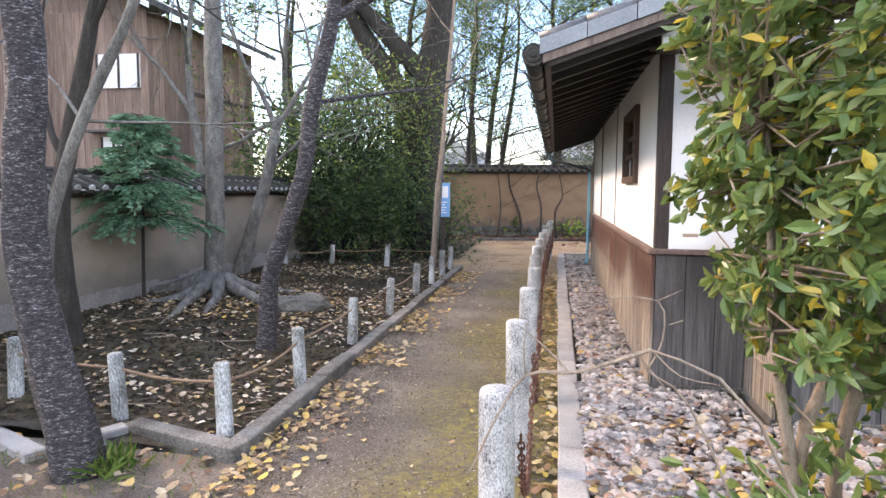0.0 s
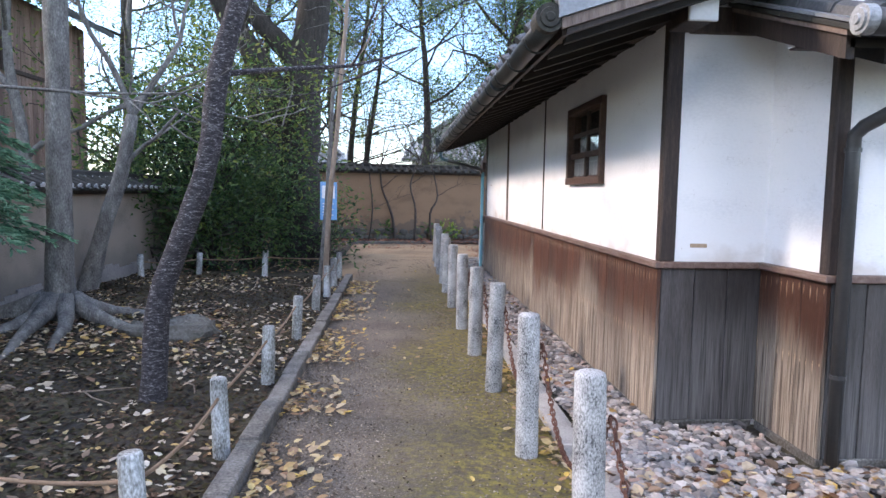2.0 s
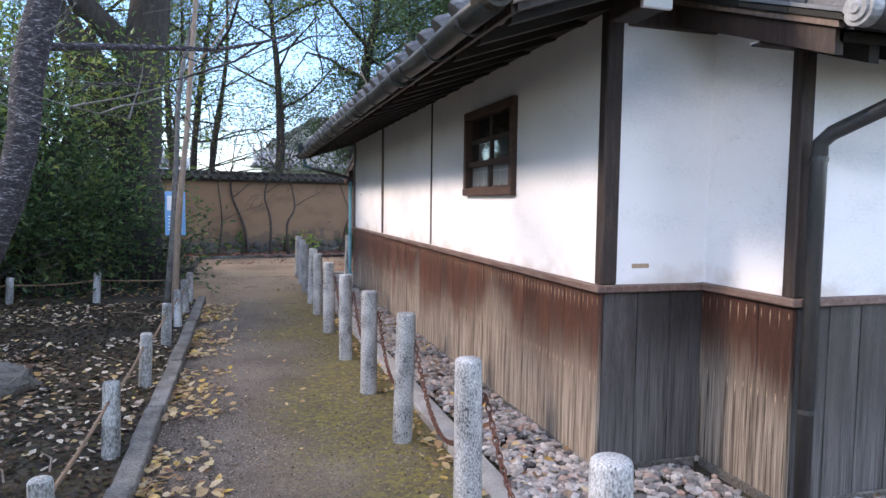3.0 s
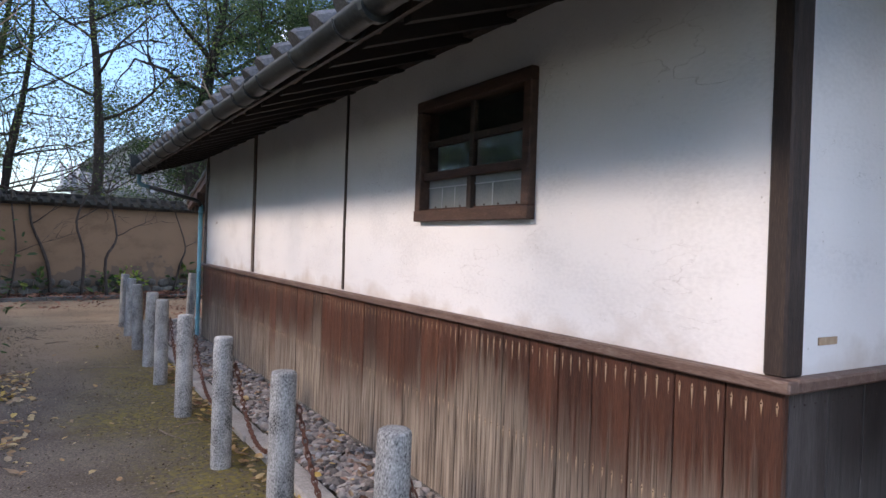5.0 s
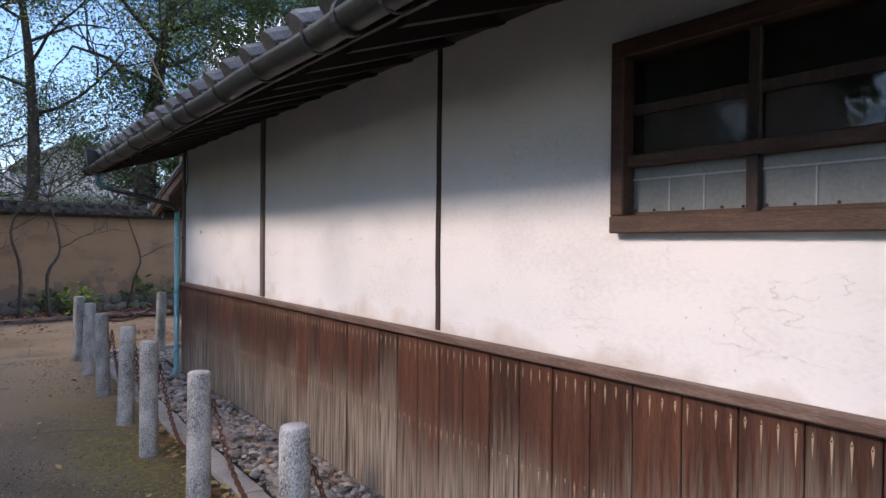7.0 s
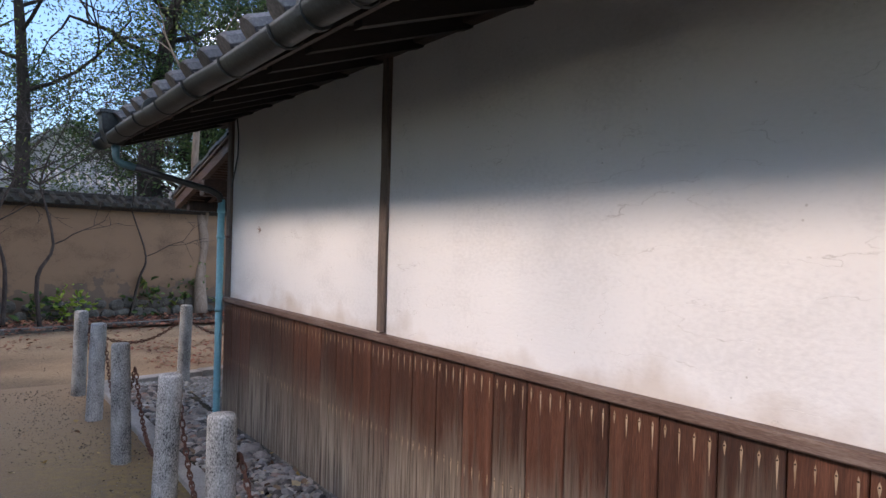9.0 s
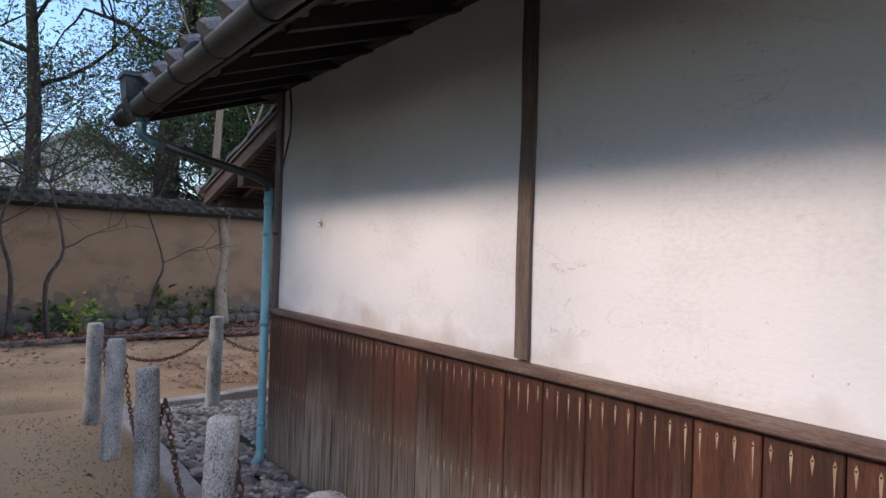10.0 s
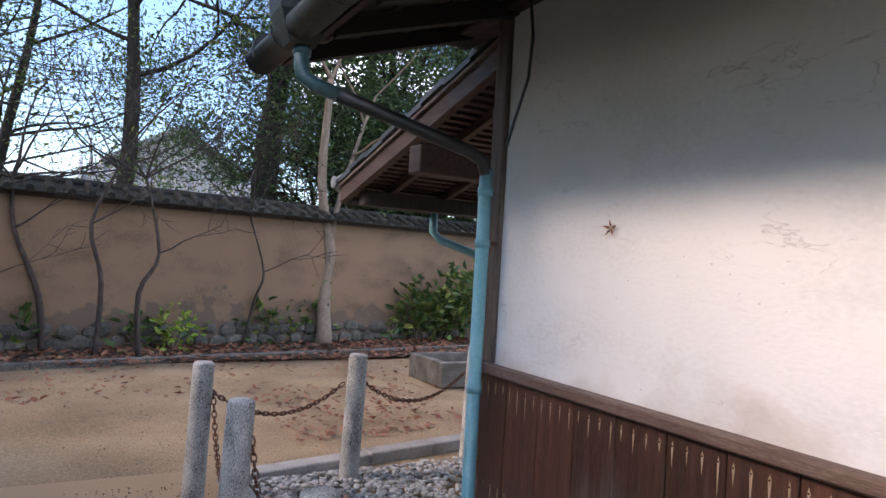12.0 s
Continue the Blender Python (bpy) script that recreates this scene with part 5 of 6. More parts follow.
tree("sapling", "thin bare sapling stem by the rope corner", BARK_TAN,
     [(-1.74, 11.35, 0.0), (-1.70, 11.3, 0.6), (-1.66, 11.3, 1.3), (-1.58, 11.3, 2.1), (-1.52, 11.3, 2.9), (-1.45, 11.3, 3.7), (-1.4, 11.3, 4.8)],
     [0.045, 0.036, 0.034, 0.032, 0.028, 0.024, 0.012], [(4, (0.6, 0.2, 0.8), 1.1, 0.012, 2), (5, (-0.7, 0.2, 0.9), 1.2, 0.012, 2), (6, (0.3, 0.4, 1), 1.0, 0.01, 2)])
tree("sapling", "pale thin stem beside the great trunk", BARK_GREY,
     [(-1.95, 12.6, 0.0), (-1.86, 12.6, 1.0), (-1.8, 12.6, 2.0), (-1.74, 12.6, 3.0), (-1.5, 12.6, 4.0)], [0.04, 0.034, 0.033, 0.028, 0.015], [(3, (0.5, 0, 1), 1.1, 0.012, 2)])


def cedar(at, height, label):
    """A young conifer: layers of wide flat sprays that droop at their ends."""
    t = thing("young_cedar", at, label, "tree")
    Shape().tube([(0, 0, 0), (0.02, 0, height * 0.5), (-0.02, 0, height)], [0.022, 0.017, 0.006], 7).object("trunk", BARK_DARK, t)
    c, w = [], []
    for k in range(150):
        f = 0.43 + 0.57 * rng.random() ** 1.15
        z, a = height * f, k * 2.4 + rng.uniform(-0.5, 0.5)
        ln = 1.12 * (1.03 - f) ** 0.5 * rng.uniform(0.6, 1.1)
        arc = lambda u: Vector((math.cos(a) * ln * u, math.sin(a) * ln * u, z + ln * (0.34 * u - 0.52 * u * u)))
        br = Shape().tube([arc(u) for u in (0, 0.33, 0.66, 1)], [0.007, 0.005, 0.004, 0.002], 4, caps=False)
        br.object("branch", BARK_DARK, t)
        for q in range(120):
            u = rng.uniform(0.08, 1)
            sd = 1 if q % 2 else -1
            d = Vector((math.cos(a), math.sin(a), -0.3)) * 0.8 + Vector((-math.sin(a), math.cos(a), 0)) * sd * rng.uniform(0.3, 1)
            c.append(arc(u) + d * rng.uniform(0, 0.2) * (1.15 - u)), w.append(d + Vector((0, 0, rng.uniform(-0.45, 0.3))))
    n = len(c)
    ln = rng.uniform(0.04, 0.085, n)
    v, f = leaf_mesh(np.array(c), np.array(w), ln, ln * 0.26)
    leaf_object("foliage", LEAF_CEDAR, v, f, t)


cedar((-4.42, 8.12, 0.06), 2.15, "young blue-green conifer with drooping sprays before the wall")


def shrub(name, at, stems, reach, height, mat, count, size, label, bark=BARK_DARK, aspect=0.4, depth=2, spread=0.16, low=0.35):
    """A bushy shrub: several stems from the ground, twigs, and leaves in rosettes at their ends."""
    t = thing(name, at, label, "shrub")
    tips = []
    for k in range(stems):
        s = Shape()
        a = 2 * math.pi * k / stems + rng.uniform(-0.4, 0.4)
        st = Vector((math.cos(a) * reach * 0.15, math.sin(a) * reach * 0.15, 0))
        grow(st, (math.cos(a) * reach * 0.5, math.sin(a) * reach * 0.5, height), height * 0.62, 0.012 + 0.012 * height, depth, s, tips, 0.35, 4, 0.1, 6, 0.75, 0.55)
        s.object("stem", bark, t, smooth=True)
    tips = [p for p in tips if p[2] > height * low] or tips
    v, f = clump_leaves(tips, count, spread, size, aspect)
    leaf_object("foliage", mat, v, f, t)
    return t


def big_shrub():
    """The broad-leaved shrub: rosettes of long leaves all round an uneven mass."""
    t = thing("broadleaf_shrub", (1.0, 3.62, 0), "tall glossy broad-leaved shrub with some yellowing leaves", "shrub")
    s = Shape()
    cen = Vector((0.10, -0.06, 1.47))
    tips = []
    for k in range(1500):
        d = Vector(rng.normal(size=3)).normalized()
        d = d / (abs(d.x) ** 3 + abs(d.y) ** 3 + abs(d.z) ** 3) ** (1 / 3)
        r = rng.uniform(0.5, 1.0)
        p = cen + Vector((d.x * 0.68, d.y * 0.48, d.z * 1.12)) * r * (1 + 0.22 * noise.noise(d * 2.2))
        if p.z < 0.45 or p.x < -0.53 or (p.z < 1.35 and p.x < -0.37) or (p.z < 1.0 and p.x < -0.28) or (p.z < 0.9 and rng.random() < 0.85):
            continue
        tips.append(p)
    stems = [[Vector((-0.1, 0.0, 0)), Vector((-0.13, -0.06, 0.35)), Vector((-0.19, -0.1, 0.66)), Vector((-0.26, -0.1, 1.0)), Vector((-0.3, -0.1, 1.6))],
             [Vector((-0.09, 0.02, 0)), Vector((-0.12, -0.04, 0.4)), Vector((-0.14, -0.08, 0.72)), Vector((0.0, -0.05, 1.1)), Vector((0.05, -0.1, 1.9))],
             [Vector((0.05, 0.1, 0)), Vector((0.0, 0.05, 0.5)), Vector((0.08, 0.05, 0.95)), Vector((0.2, 0.0, 1.5)), Vector((0.2, -0.1, 2.1))],
             [Vector((0.22, 0.05, 0)), Vector((0.14, -0.05, 0.45)), Vector((0.26, -0.1, 0.85)), Vector((0.4, -0.1, 1.5))],
             [Vector((-0.02, -0.12, 0)), Vector((0.06, -0.2, 0.3)), Vector((0.2, -0.25, 0.6)), Vector((0.36, -0.25, 1.1))]]
    nodes = []
    for st in stems:
        pts, rr = wobble(st, [0.026, 0.024, 0.02, 0.014, 0.009][:len(st)], 3, 0.03)
        s.tube(pts, rr, 8, rough=0.3)
        nodes += pts[4:]
    for p in tips:
        q = min(nodes, key=lambda a: (a - p).length)
        m = q.lerp(p, 0.5) + Vector(rng.normal(size=3)) * 0.04
        s.tube([q, m, p], [0.006, 0.004, 0.003], 4, caps=False)
    s.object("stem", BARK_TAN, t, smooth=True)
    c, w = [], []
    for p in tips:
        out = (p - cen).normalized()
        ax = (out + Vector((0, 0, 0.6))).normalized()
        e1 = ax.orthogonal().normalized()
        e2 = ax.cross(e1)
        for k in range(13):
            a = k * 2.4
            up = rng.uniform(-0.15, 0.75)
            d = (e1 * math.cos(a) + e2 * math.sin(a)) + ax * up
            c.append(p - ax * rng.uniform(0, 0.05) + Vector(rng.normal(size=3)) * 0.01), w.append(d)
    n = len(c)
    ln = rng.uniform(0.03, 0.082, n)
    v, f = leaf_mesh(np.array(c), np.array(w), ln, ln * rng.uniform(0.36, 0.5, n), 0.2)
    leaf_object("foliage", LEAF_SHRUB, v, f, t)


big_shrub()
shrub("low_shrub", (1.5, 3.4, 0), 7, 0.5, 0.55, LEAF_SHRUB, 1100, 0.075, "low glossy green shrub at the foot of the tall one", spread=0.14, low=0.1)
shrub("low_shrub", (0.92, 3.5, 0), 6, 0.3, 0.5, LEAF_SHRUB, 600, 0.07, "low glossy green seedling shrub among stones", spread=0.12, low=0.1)

for x, y, h, r, cnt, mat in ((-4.0, 13.9, 3.0, 0.65, 4600, LEAF_DARK), (-4.4, 13.2, 2.1, 0.7, 4200, LEAF_DARK), (-4.2, 14.9, 4.2, 0.6, 5200, LEAF_MID), (-4.5, 15.2, 4.6, 1.0, 7000, LEAF_MID),
                             (-3.3, 13.7, 1.7, 0.6, 2600, LEAF_DARK), (-3.4, 17.0, 1.9, 0.8, 3000, LEAF_MID), (-2.35, 14.2, 1.2, 0.35, 900, LEAF_DARK), (-4.2, 18.0, 1.9, 0.8, 3000, LEAF_MID)):
    shrub("evergreen_shrub", (x, y, 0.02), 7, r, h, mat, cnt, 0.09, "dense dark evergreen shrub under the great tree", spread=0.29, low=0.05)


def back_tree(at, height, r0, mat, count, label, crown_from=0.35, spread=0.24, size=0.088, limbs=11, lean=(0, 0), bark=BARK_DARK):
    lean = (rng.uniform(-0.7, 0.7), rng.uniform(-0.5, 0.5))
    line = [Vector(at) + Vector((lean[0] * f + 0.25 * math.sin(f * 5 + at[0]), lean[1] * f, height * f)) for f in (0, 0.15, 0.35, 0.6, 0.8, 1.0)]
    ls = []
    for k in range(limbs):
        f = crown_from + (1 - crown_from) * k / limbs
        a = k * 2.4 + rng.uniform(-0.4, 0.4)
        ls.append((f * 5, (math.cos(a), math.sin(a), rng.uniform(0.1, 0.7)), height * 0.32 * (1.15 - 0.5 * f), r0 * 0.38 * (1.1 - 0.6 * f), 3))
    return tree("background_tree", label, bark, line, [r0 * 1.25, r0, r0 * 0.85, r0 * 0.6, r0 * 0.4, r0 * 0.15], ls, (mat, int(count * 2.1), spread, size), seg=10)


for x, y, h, r, mat, n, cf in ((-0.2, 24.6, 9, 0.16, LEAF_MID, 3200, 0.5), (-2.0, 28, 10, 0.12, LEAF_DARK, 9000, 0.15), (2.65, 24.9, 9, 0.30, LEAF_DARK, 3800, 0.55), (-2.6, 24.4, 8.5, 0.1, LEAF_MID, 3600, 0.3), (4.8, 25.5, 9, 0.12, LEAF_DARK, 20000, 0.2),
                               (-5.2, 24.0, 9, 0.2, LEAF_MID, 6000, 0.2), (7.2, 25, 8, 0.25, LEAF_DARK, 12000, 0.15), (-2.6, 29, 12, 0.13, LEAF_DARK, 5000, 0.35), (7.6, 30, 13, 0.15, LEAF_MID, 6000, 0.2),
                               (-6.5, 29, 12, 0.3, LEAF_MID, 9000, 0.15), (-11, 28.5, 10, 0.25, LEAF_MID, 7000, 0.2), (10.5, 27, 11, 0.3, LEAF_DARK, 9000, 0.1), (-3.8, 34, 14, 0.16, LEAF_DARK, 8000, 0.2), (9, 34, 14, 0.3, LEAF_MID, 8000, 0.2), (5.2, 24.6, 6.5, 0.07, LEAF_DARK, 6000, 0.35)):
    back_tree((x, y, 0), h, r, mat, n, "tall evergreen with dark trunk behind the yard wall", cf)
for x, y, h in ((4.3, 24.6, 5.4), (5.6, 25.0, 5.8), (7.0, 25.2, 5.6), (4.9, 26.6, 6.4)):
    shrub("evergreen_tree", (x, y, 0), 6, 0.9, h, LEAF_DARK, 9000, 0.1, "dense dark evergreen behind the yard wall", spread=0.4, low=0.2, depth=3)
for x, y, h, r in ((-6.3, 12.5, 6, 0.12), (-6.2, 16.5, 7, 0.14), (-7.5, 8.0, 6.5, 0.14)):
    tree("bare_tree", "bare grey branching tree beyond the boundary wall", BARK_GREY, [(x, y, 0), (x + 0.1, y, h * 0.3), (x - 0.1, y, h * 0.6), (x + 0.2, y, h)], [r, r * 0.8, r * 0.5, r * 0.15],
         [(1, (1, 0.2, 0.8), 2.4, 0.05, 3), (1.5, (-1, 0.3, 0.8), 2.2, 0.05, 3), (2, (0.3, -1, 0.8), 2.0, 0.04, 3), (2.5, (0.6, 0.8, 0.8), 1.8, 0.03, 3)], seg=8)

# Added tree out of view; its crown blocks sky light over the bed.
for x, y, h, r, n in ((-8.2, 4.6, 10, 0.2, 4200),):
    back_tree((x, y, 0), h, r, LEAF_DARK, n, "added out-of-view evergreen that blocks sky light over the bed", 0.45)
# Added tree line, mostly out of view, dims low sky light on walls.
for x, y, h in ((-17, -3, 8), (-16, 2.5, 7.5), (-17.5, 7.5, 8), (-16.5, 12.0, 8), (-18, 18, 9), (-15, 24, 9)):
    back_tree((x, y, 0), h, 0.22, LEAF_DARK, 4200, "added far evergreen that cuts low sky light", 0.12, 0.55, 0.2)

# saplings and plants before the yard wall
for pts, r in (([(-0.87, 21.2, 0), (-0.95, 21.2, 0.7), (-1.25, 21.2, 1.5), (-1.3, 21.2, 2.1)], 0.035), ([(-0.32, 20.8, 0), (-0.3, 20.8, 0.9), (-0.45, 20.8, 1.6), (-0.2, 20.8, 2.3)], 0.028),
               ([(0.15, 20.6, 0), (0.1, 20.6, 0.8), (0.3, 20.6, 1.3), (0.1, 20.6, 2.2)], 0.028), ([(1.6, 21.6, 0), (1.75, 21.6, 0.7), (1.85, 21.6, 1.1), (1.6, 21.6, 1.9)], 0.022), ([(-1.6, 21.1, 0), (-1.5, 21.1, 0.9), (-1.6, 21.1, 1.9)], 0.02)):
    x, y, z = pts[-1]
    tree("bare_shrub", "leafless crooked brown stem with pale twigs before the ochre wall", BARK_STEM, pts, [r * 1.2, r, r * 0.8, r * 0.5][:len(pts)],
         [(len(pts) - 1, (0.9, 0.1, 0.5), 1.2, r * 0.55, 3), (len(pts) - 1, (-0.9, 0.1, 0.6), 1.2, r * 0.55, 3), (len(pts) - 1, (0.1, -0.4, 1), 1.3, r * 0.55, 3), (len(pts) - 2, (0.8, -0.2, 0.4), 0.8, r * 0.4, 2), (len(pts) - 1, (-0.6, -0.3, 0.8), 1.1, r * 0.5, 3), (len(pts) - 1, (0.6, 0.2, 0.9), 1.1, r * 0.5, 3)], seg=7)
tree("forked_sapling", "pale brown twin-stemmed sapling before the yard wall", BARK_TAN, [(2.85, 21.6, 0), (2.9, 21.9, 0.9), (2.95, 21.9, 1.5), (2.75, 21.9, 2.6), (2.8, 21.9, 4.2)], [0.13, 0.1, 0.09, 0.07, 0.05],
     [(2, (0.25, 0, 1), 2.6, 0.05, 1), (4, (0.5, 0, 1), 1.5, 0.03, 2), (4, (-0.6, 0, 1), 1.5, 0.03, 2)], seg=9)
shrub("bright_plant", (0.62, 21.3, 0.03), 5, 0.2, 0.5, LEAF_LIME, 80, 0.11, "lime green broad-leaved plant by the wall", BARK_TAN, 0.55, 1, 0.1)
for x, y, h, n in ((1.9, 21.8, 0.5, 160), (2.6, 22.0, 0.8, 220), (0.2, 21.3, 0.35, 90), (4.6, 22.0, 1.0, 500), (5.6, 21.6, 1.3, 700), (-1.2, 21.4, 0.4, 100)):
    shrub("low_plant", (x, y, 0.03), 5, 0.3, h, LEAF_MID, n, 0.15, "low leafy green plant by the yard wall", BARK_TAN, 0.5, 1, 0.13, 0.05)

# ---- buildings beyond ----
def old_house():
    """A two-storey board house beyond the boundary wall, gable to the path."""
    h = thing("board_house", (0, 0, 0), "old brown board house with white upper window", "house")
    m = look((0, 0, 0), (0, 1, 0))
    bx, by, bw, bd, eh = -7.8, 13.4, 5.0, 4.3, 4.85
    for nm, lo, hi in (("front_wall", (bx - bw, by, 0), (bx, by + 0.12, eh)), ("side_wall", (bx - 0.12, by + 0.12, 0), (bx, by + bd, eh)), ("side_wall", (bx - bw, by + 0.12, 0), (bx - bw + 0.12, by + bd, eh)), ("back_wall", (bx - bw, by + bd, 0), (bx, by + bd + 0.12, eh))):
        Shape().box(lo, hi).object(nm, HOUSEWOOD, h)
    Shape().add([(bx - bw, by, eh), (bx, by, eh), (bx - bw / 2, by, eh + 1.3), (bx - bw, by + .1, eh), (bx, by + .1, eh), (bx - bw / 2, by + .1, eh + 1.3)], [(0, 1, 2), (5, 4, 3), (0, 3, 4, 1), (1, 4, 5, 2), (2, 5, 3, 0)]).object("gable", HOUSEWOOD, h)
    x = bx - bw
    me = None
    while x < bx - 0.05:
        ob = new("board", me) if me else Shape().box((0, -0.025, 1.2), (0.17, -0.002, eh - 0.02)).object("board", HOUSEWOOD, h)
        me, ob.parent, ob.location = ob.data, h, (x, by - 0.004 * (int(x * 50) % 2), 0)
        x += 0.18
    y, me = by - 0.02, None
    while y < by + bd:
        ob = new("board", me) if me else Shape().box((0.002, 0, 1.2), (0.025, 0.17, eh - 0.02)).object("board", HOUSEWOOD, h)
        me, ob.parent, ob.location = ob.data, h, (bx + 0.004 * (int(y * 50) % 2), y, 0)
        y += 0.18
    for a, b, c, d in ((bx - 1.05, bx - 0.12, 3.35, 4.0), (bx - 1.0, bx - 0.5, 1.9, 2.4)):
        wd = Shape().box((a, by - 0.07, c), (b, by - 0.03, d)).object("window", PAINTWHITE, h, "white closed window")
        for q in (a, (a + b) / 2, b - 0.04):
            Shape().box((q, by - 0.09, c), (q + 0.04, by - 0.071, d)).object("frame", DARKWOOD, wd)
    Shape().box((bx - 1.2, by - 0.3, 2.48), (bx - 0.3, by - 0.03, 2.52)).object("window_hood", TILE, h)
    Shape().box((bx + 0.03, by + 1.3, 3.42), (bx + 0.06, by + bd, 3.5)).object("rail", DARKWOOD, h)
    Shape().box((bx + 0.03, by + 1.3, 3.5), (bx + 0.06, by + 1.37, 4.1)).object("rail", DARKWOOD, h)
    Shape().tube([(bx + 0.1, by + bd - 0.1, 1.0), (bx + 0.1, by + bd - 0.1, 4.7)], 0.04, 8).object("drainpipe", HOUSEWOOD, h)
    for sx in (-1, 1):
        cx = bx - bw / 2
        e = bw / 2 + 0.5
        z0 = eh + 1.3 + 0.05
        Shape().add([(cx, by - 0.6, z0), (cx, by + bd + 0.6, z0), (cx + sx * e, by + bd + 0.6, z0 - e * 0.48), (cx + sx * e, by - 0.6, z0 - e * 0.48), (cx, by - 0.6, z0 + .12), (cx, by + bd + 0.6, z0 + .12), (cx + sx * e, by + bd + 0.6, z0 - e * 0.48 + .12), (cx + sx * e, by - 0.6, z0 - e * 0.48 + .12)],
                    [(0, 1, 2, 3), (7, 6, 5, 4), (0, 3, 7, 4), (1, 5, 6, 2), (2, 6, 7, 3)]).object("roof", TILE, h)
        Shape().add([(cx, by - 0.64, z0 - 0.08), (cx + sx * e, by - 0.64, z0 - e * 0.48 - 0.08), (cx + sx * e, by - 0.64, z0 - e * 0.48 + 0.03), (cx, by - 0.64, z0 + 0.03)], [(0, 1, 2, 3)]).object("bargeboard", PAINTWHITE, h)


old_house()


def far_house(cx, cy, w, eave, rise, label):
    h = thing("tiled_house", (0, 0, 0), label, "house")
    Shape().box((cx - w / 2, cy, 0), (cx + w / 2, cy + 6, eave)).add([(cx - w / 2, cy, eave), (cx + w / 2, cy, eave), (cx, cy, eave + rise)], [(0, 1, 2)]).object("wall", WHITE, h)
    e = w / 2 + 0.5
    k = rise / (w / 2)
    for sx in (-1, 1):
        z0 = eave + rise + 0.08
        Shape().add([(cx, cy - 0.5, z0), (cx, cy + 6.5, z0), (cx + sx * e, cy + 6.5, z0 - e * k), (cx + sx * e, cy - 0.5, z0 - e * k), (cx, cy - 0.5, z0 + .2), (cx, cy + 6.5, z0 + .2), (cx + sx * e, cy + 6.5, z0 - e * k + .2), (cx + sx * e, cy - 0.5, z0 - e * k + .2)],
                    [(0, 1, 2, 3), (7, 6, 5, 4), (0, 3, 7, 4), (1, 5, 6, 2), (2, 6, 7, 3)]).object("roof", TILE_END, h)
    # lower skirt roof with tile ribs
    Shape().add([(cx - e - .8, cy - 2.2, eave - 1.15), (cx + e + .8, cy - 2.2, eave - 1.15), (cx + e, cy, eave - 0.1), (cx - e, cy, eave - 0.1), (cx - e - .8, cy - 2.2, eave - 1.3), (cx + e + .8, cy - 2.2, eave - 1.3), (cx + e, cy, eave - 0.3), (cx - e, cy, eave - 0.3)],
                [(0, 1, 2, 3), (7, 6, 5, 4), (0, 4, 5, 1), (1, 5, 6, 2), (0, 3, 7, 4)]).object("skirt_roof", TILE_END, h)
    x = cx - e - 0.6
    while x < cx + e + 0.6:
        Shape().tube([(x, cy - 2.2, eave - 1.1), (x, cy, eave - 0.05)], 0.07, 6).object("tile_rib", TILE_END, h)
        x += 0.3
    Shape().box((cx - e - 0.3, cy - 1.8, 0), (cx + e + 0.3, cy - 1.5, eave - 1.25)).object("lower_wall", WHITE, h)


far_house(2.4, 36.0, 3.6, 4.15, 1.1, "white gabled house with grey tiled skirt roof beyond the trees")
far_house(-7.0, 40.0, 5.0, 3.6, 1.4, "low white house with grey roof far beyond the trees")

# ---- notice board ----
sg = thing("notice_board", (-1.86, 13.0, 0.05), "blue notice panel on a dark post", "sign")
Shape().box((-0.03, -0.02, 0), (0.03, 0.02, 1.0)).object("pole", DARKWOOD, sg)
Shape().box((-0.13, -0.045, 0.88), (0.13, -0.022, 1.48), 0.004).object("panel", SIGNBLUE, sg)
Shape().box((-0.10, -0.05, 1.22), (0.10, -0.046, 1.42)).object("print", PAINTWHITE, sg, "white printed field")
for k in range(5):
    Shape().box((-0.09, -0.05, 0.95 + k * 0.045), (0.08 - 0.03 * (k % 2), -0.046, 0.965 + k * 0.045)).object("text_bar", PAINTWHITE, sg)

# trough at the yard
tr = thing("stone_trough", (3.5, 18.6, 0), "low square stone basin in the yard", "basin")
for lo, hi in (((-0.5, -0.4, 0), (0.5, -0.3, 0.28)), ((-0.5, 0.3, 0), (0.5, 0.4, 0.28)), ((-0.5, -0.3, 0), (-0.4, 0.3, 0.28)), ((0.4, -0.3, 0), (0.5, 0.3, 0.28))):
    Shape().box(lo, hi, 0.01).object("side", KERB_DARK, tr)

# plaster patch with a bare brick, and a moth-shaped stain
tagged(Shape().box((0.975, Y0 - 0.004, 1.095), (1.075, Y0 + 0.01, 1.118)).object("bare_brick", NAILMARK), "bare tan patch where plaster has fallen", "patch", kind="structure")
s = Shape()
for a in range(5):
    t = a * 2 * math.pi / 5 + 0.3
    s.add([(WX - 0.004, 13.41, 1.53), (WX - 0.012, 13.41 + 0.012 * math.cos(t + .4), 1.53 + 0.012 * math.sin(t + .4)), (WX - 0.018, 13.41 + 0.034 * math.cos(t), 1.53 + 0.03 * math.sin(t)), (WX - 0.012, 13.41 + 0.012 * math.cos(t - .4), 1.53 + 0.012 * math.sin(t - .4))], [(0, 1, 2, 3)])
tagged(s.object("dead_leaf", LITTER_R), "small dried leaf stuck to the plaster", "leaf")

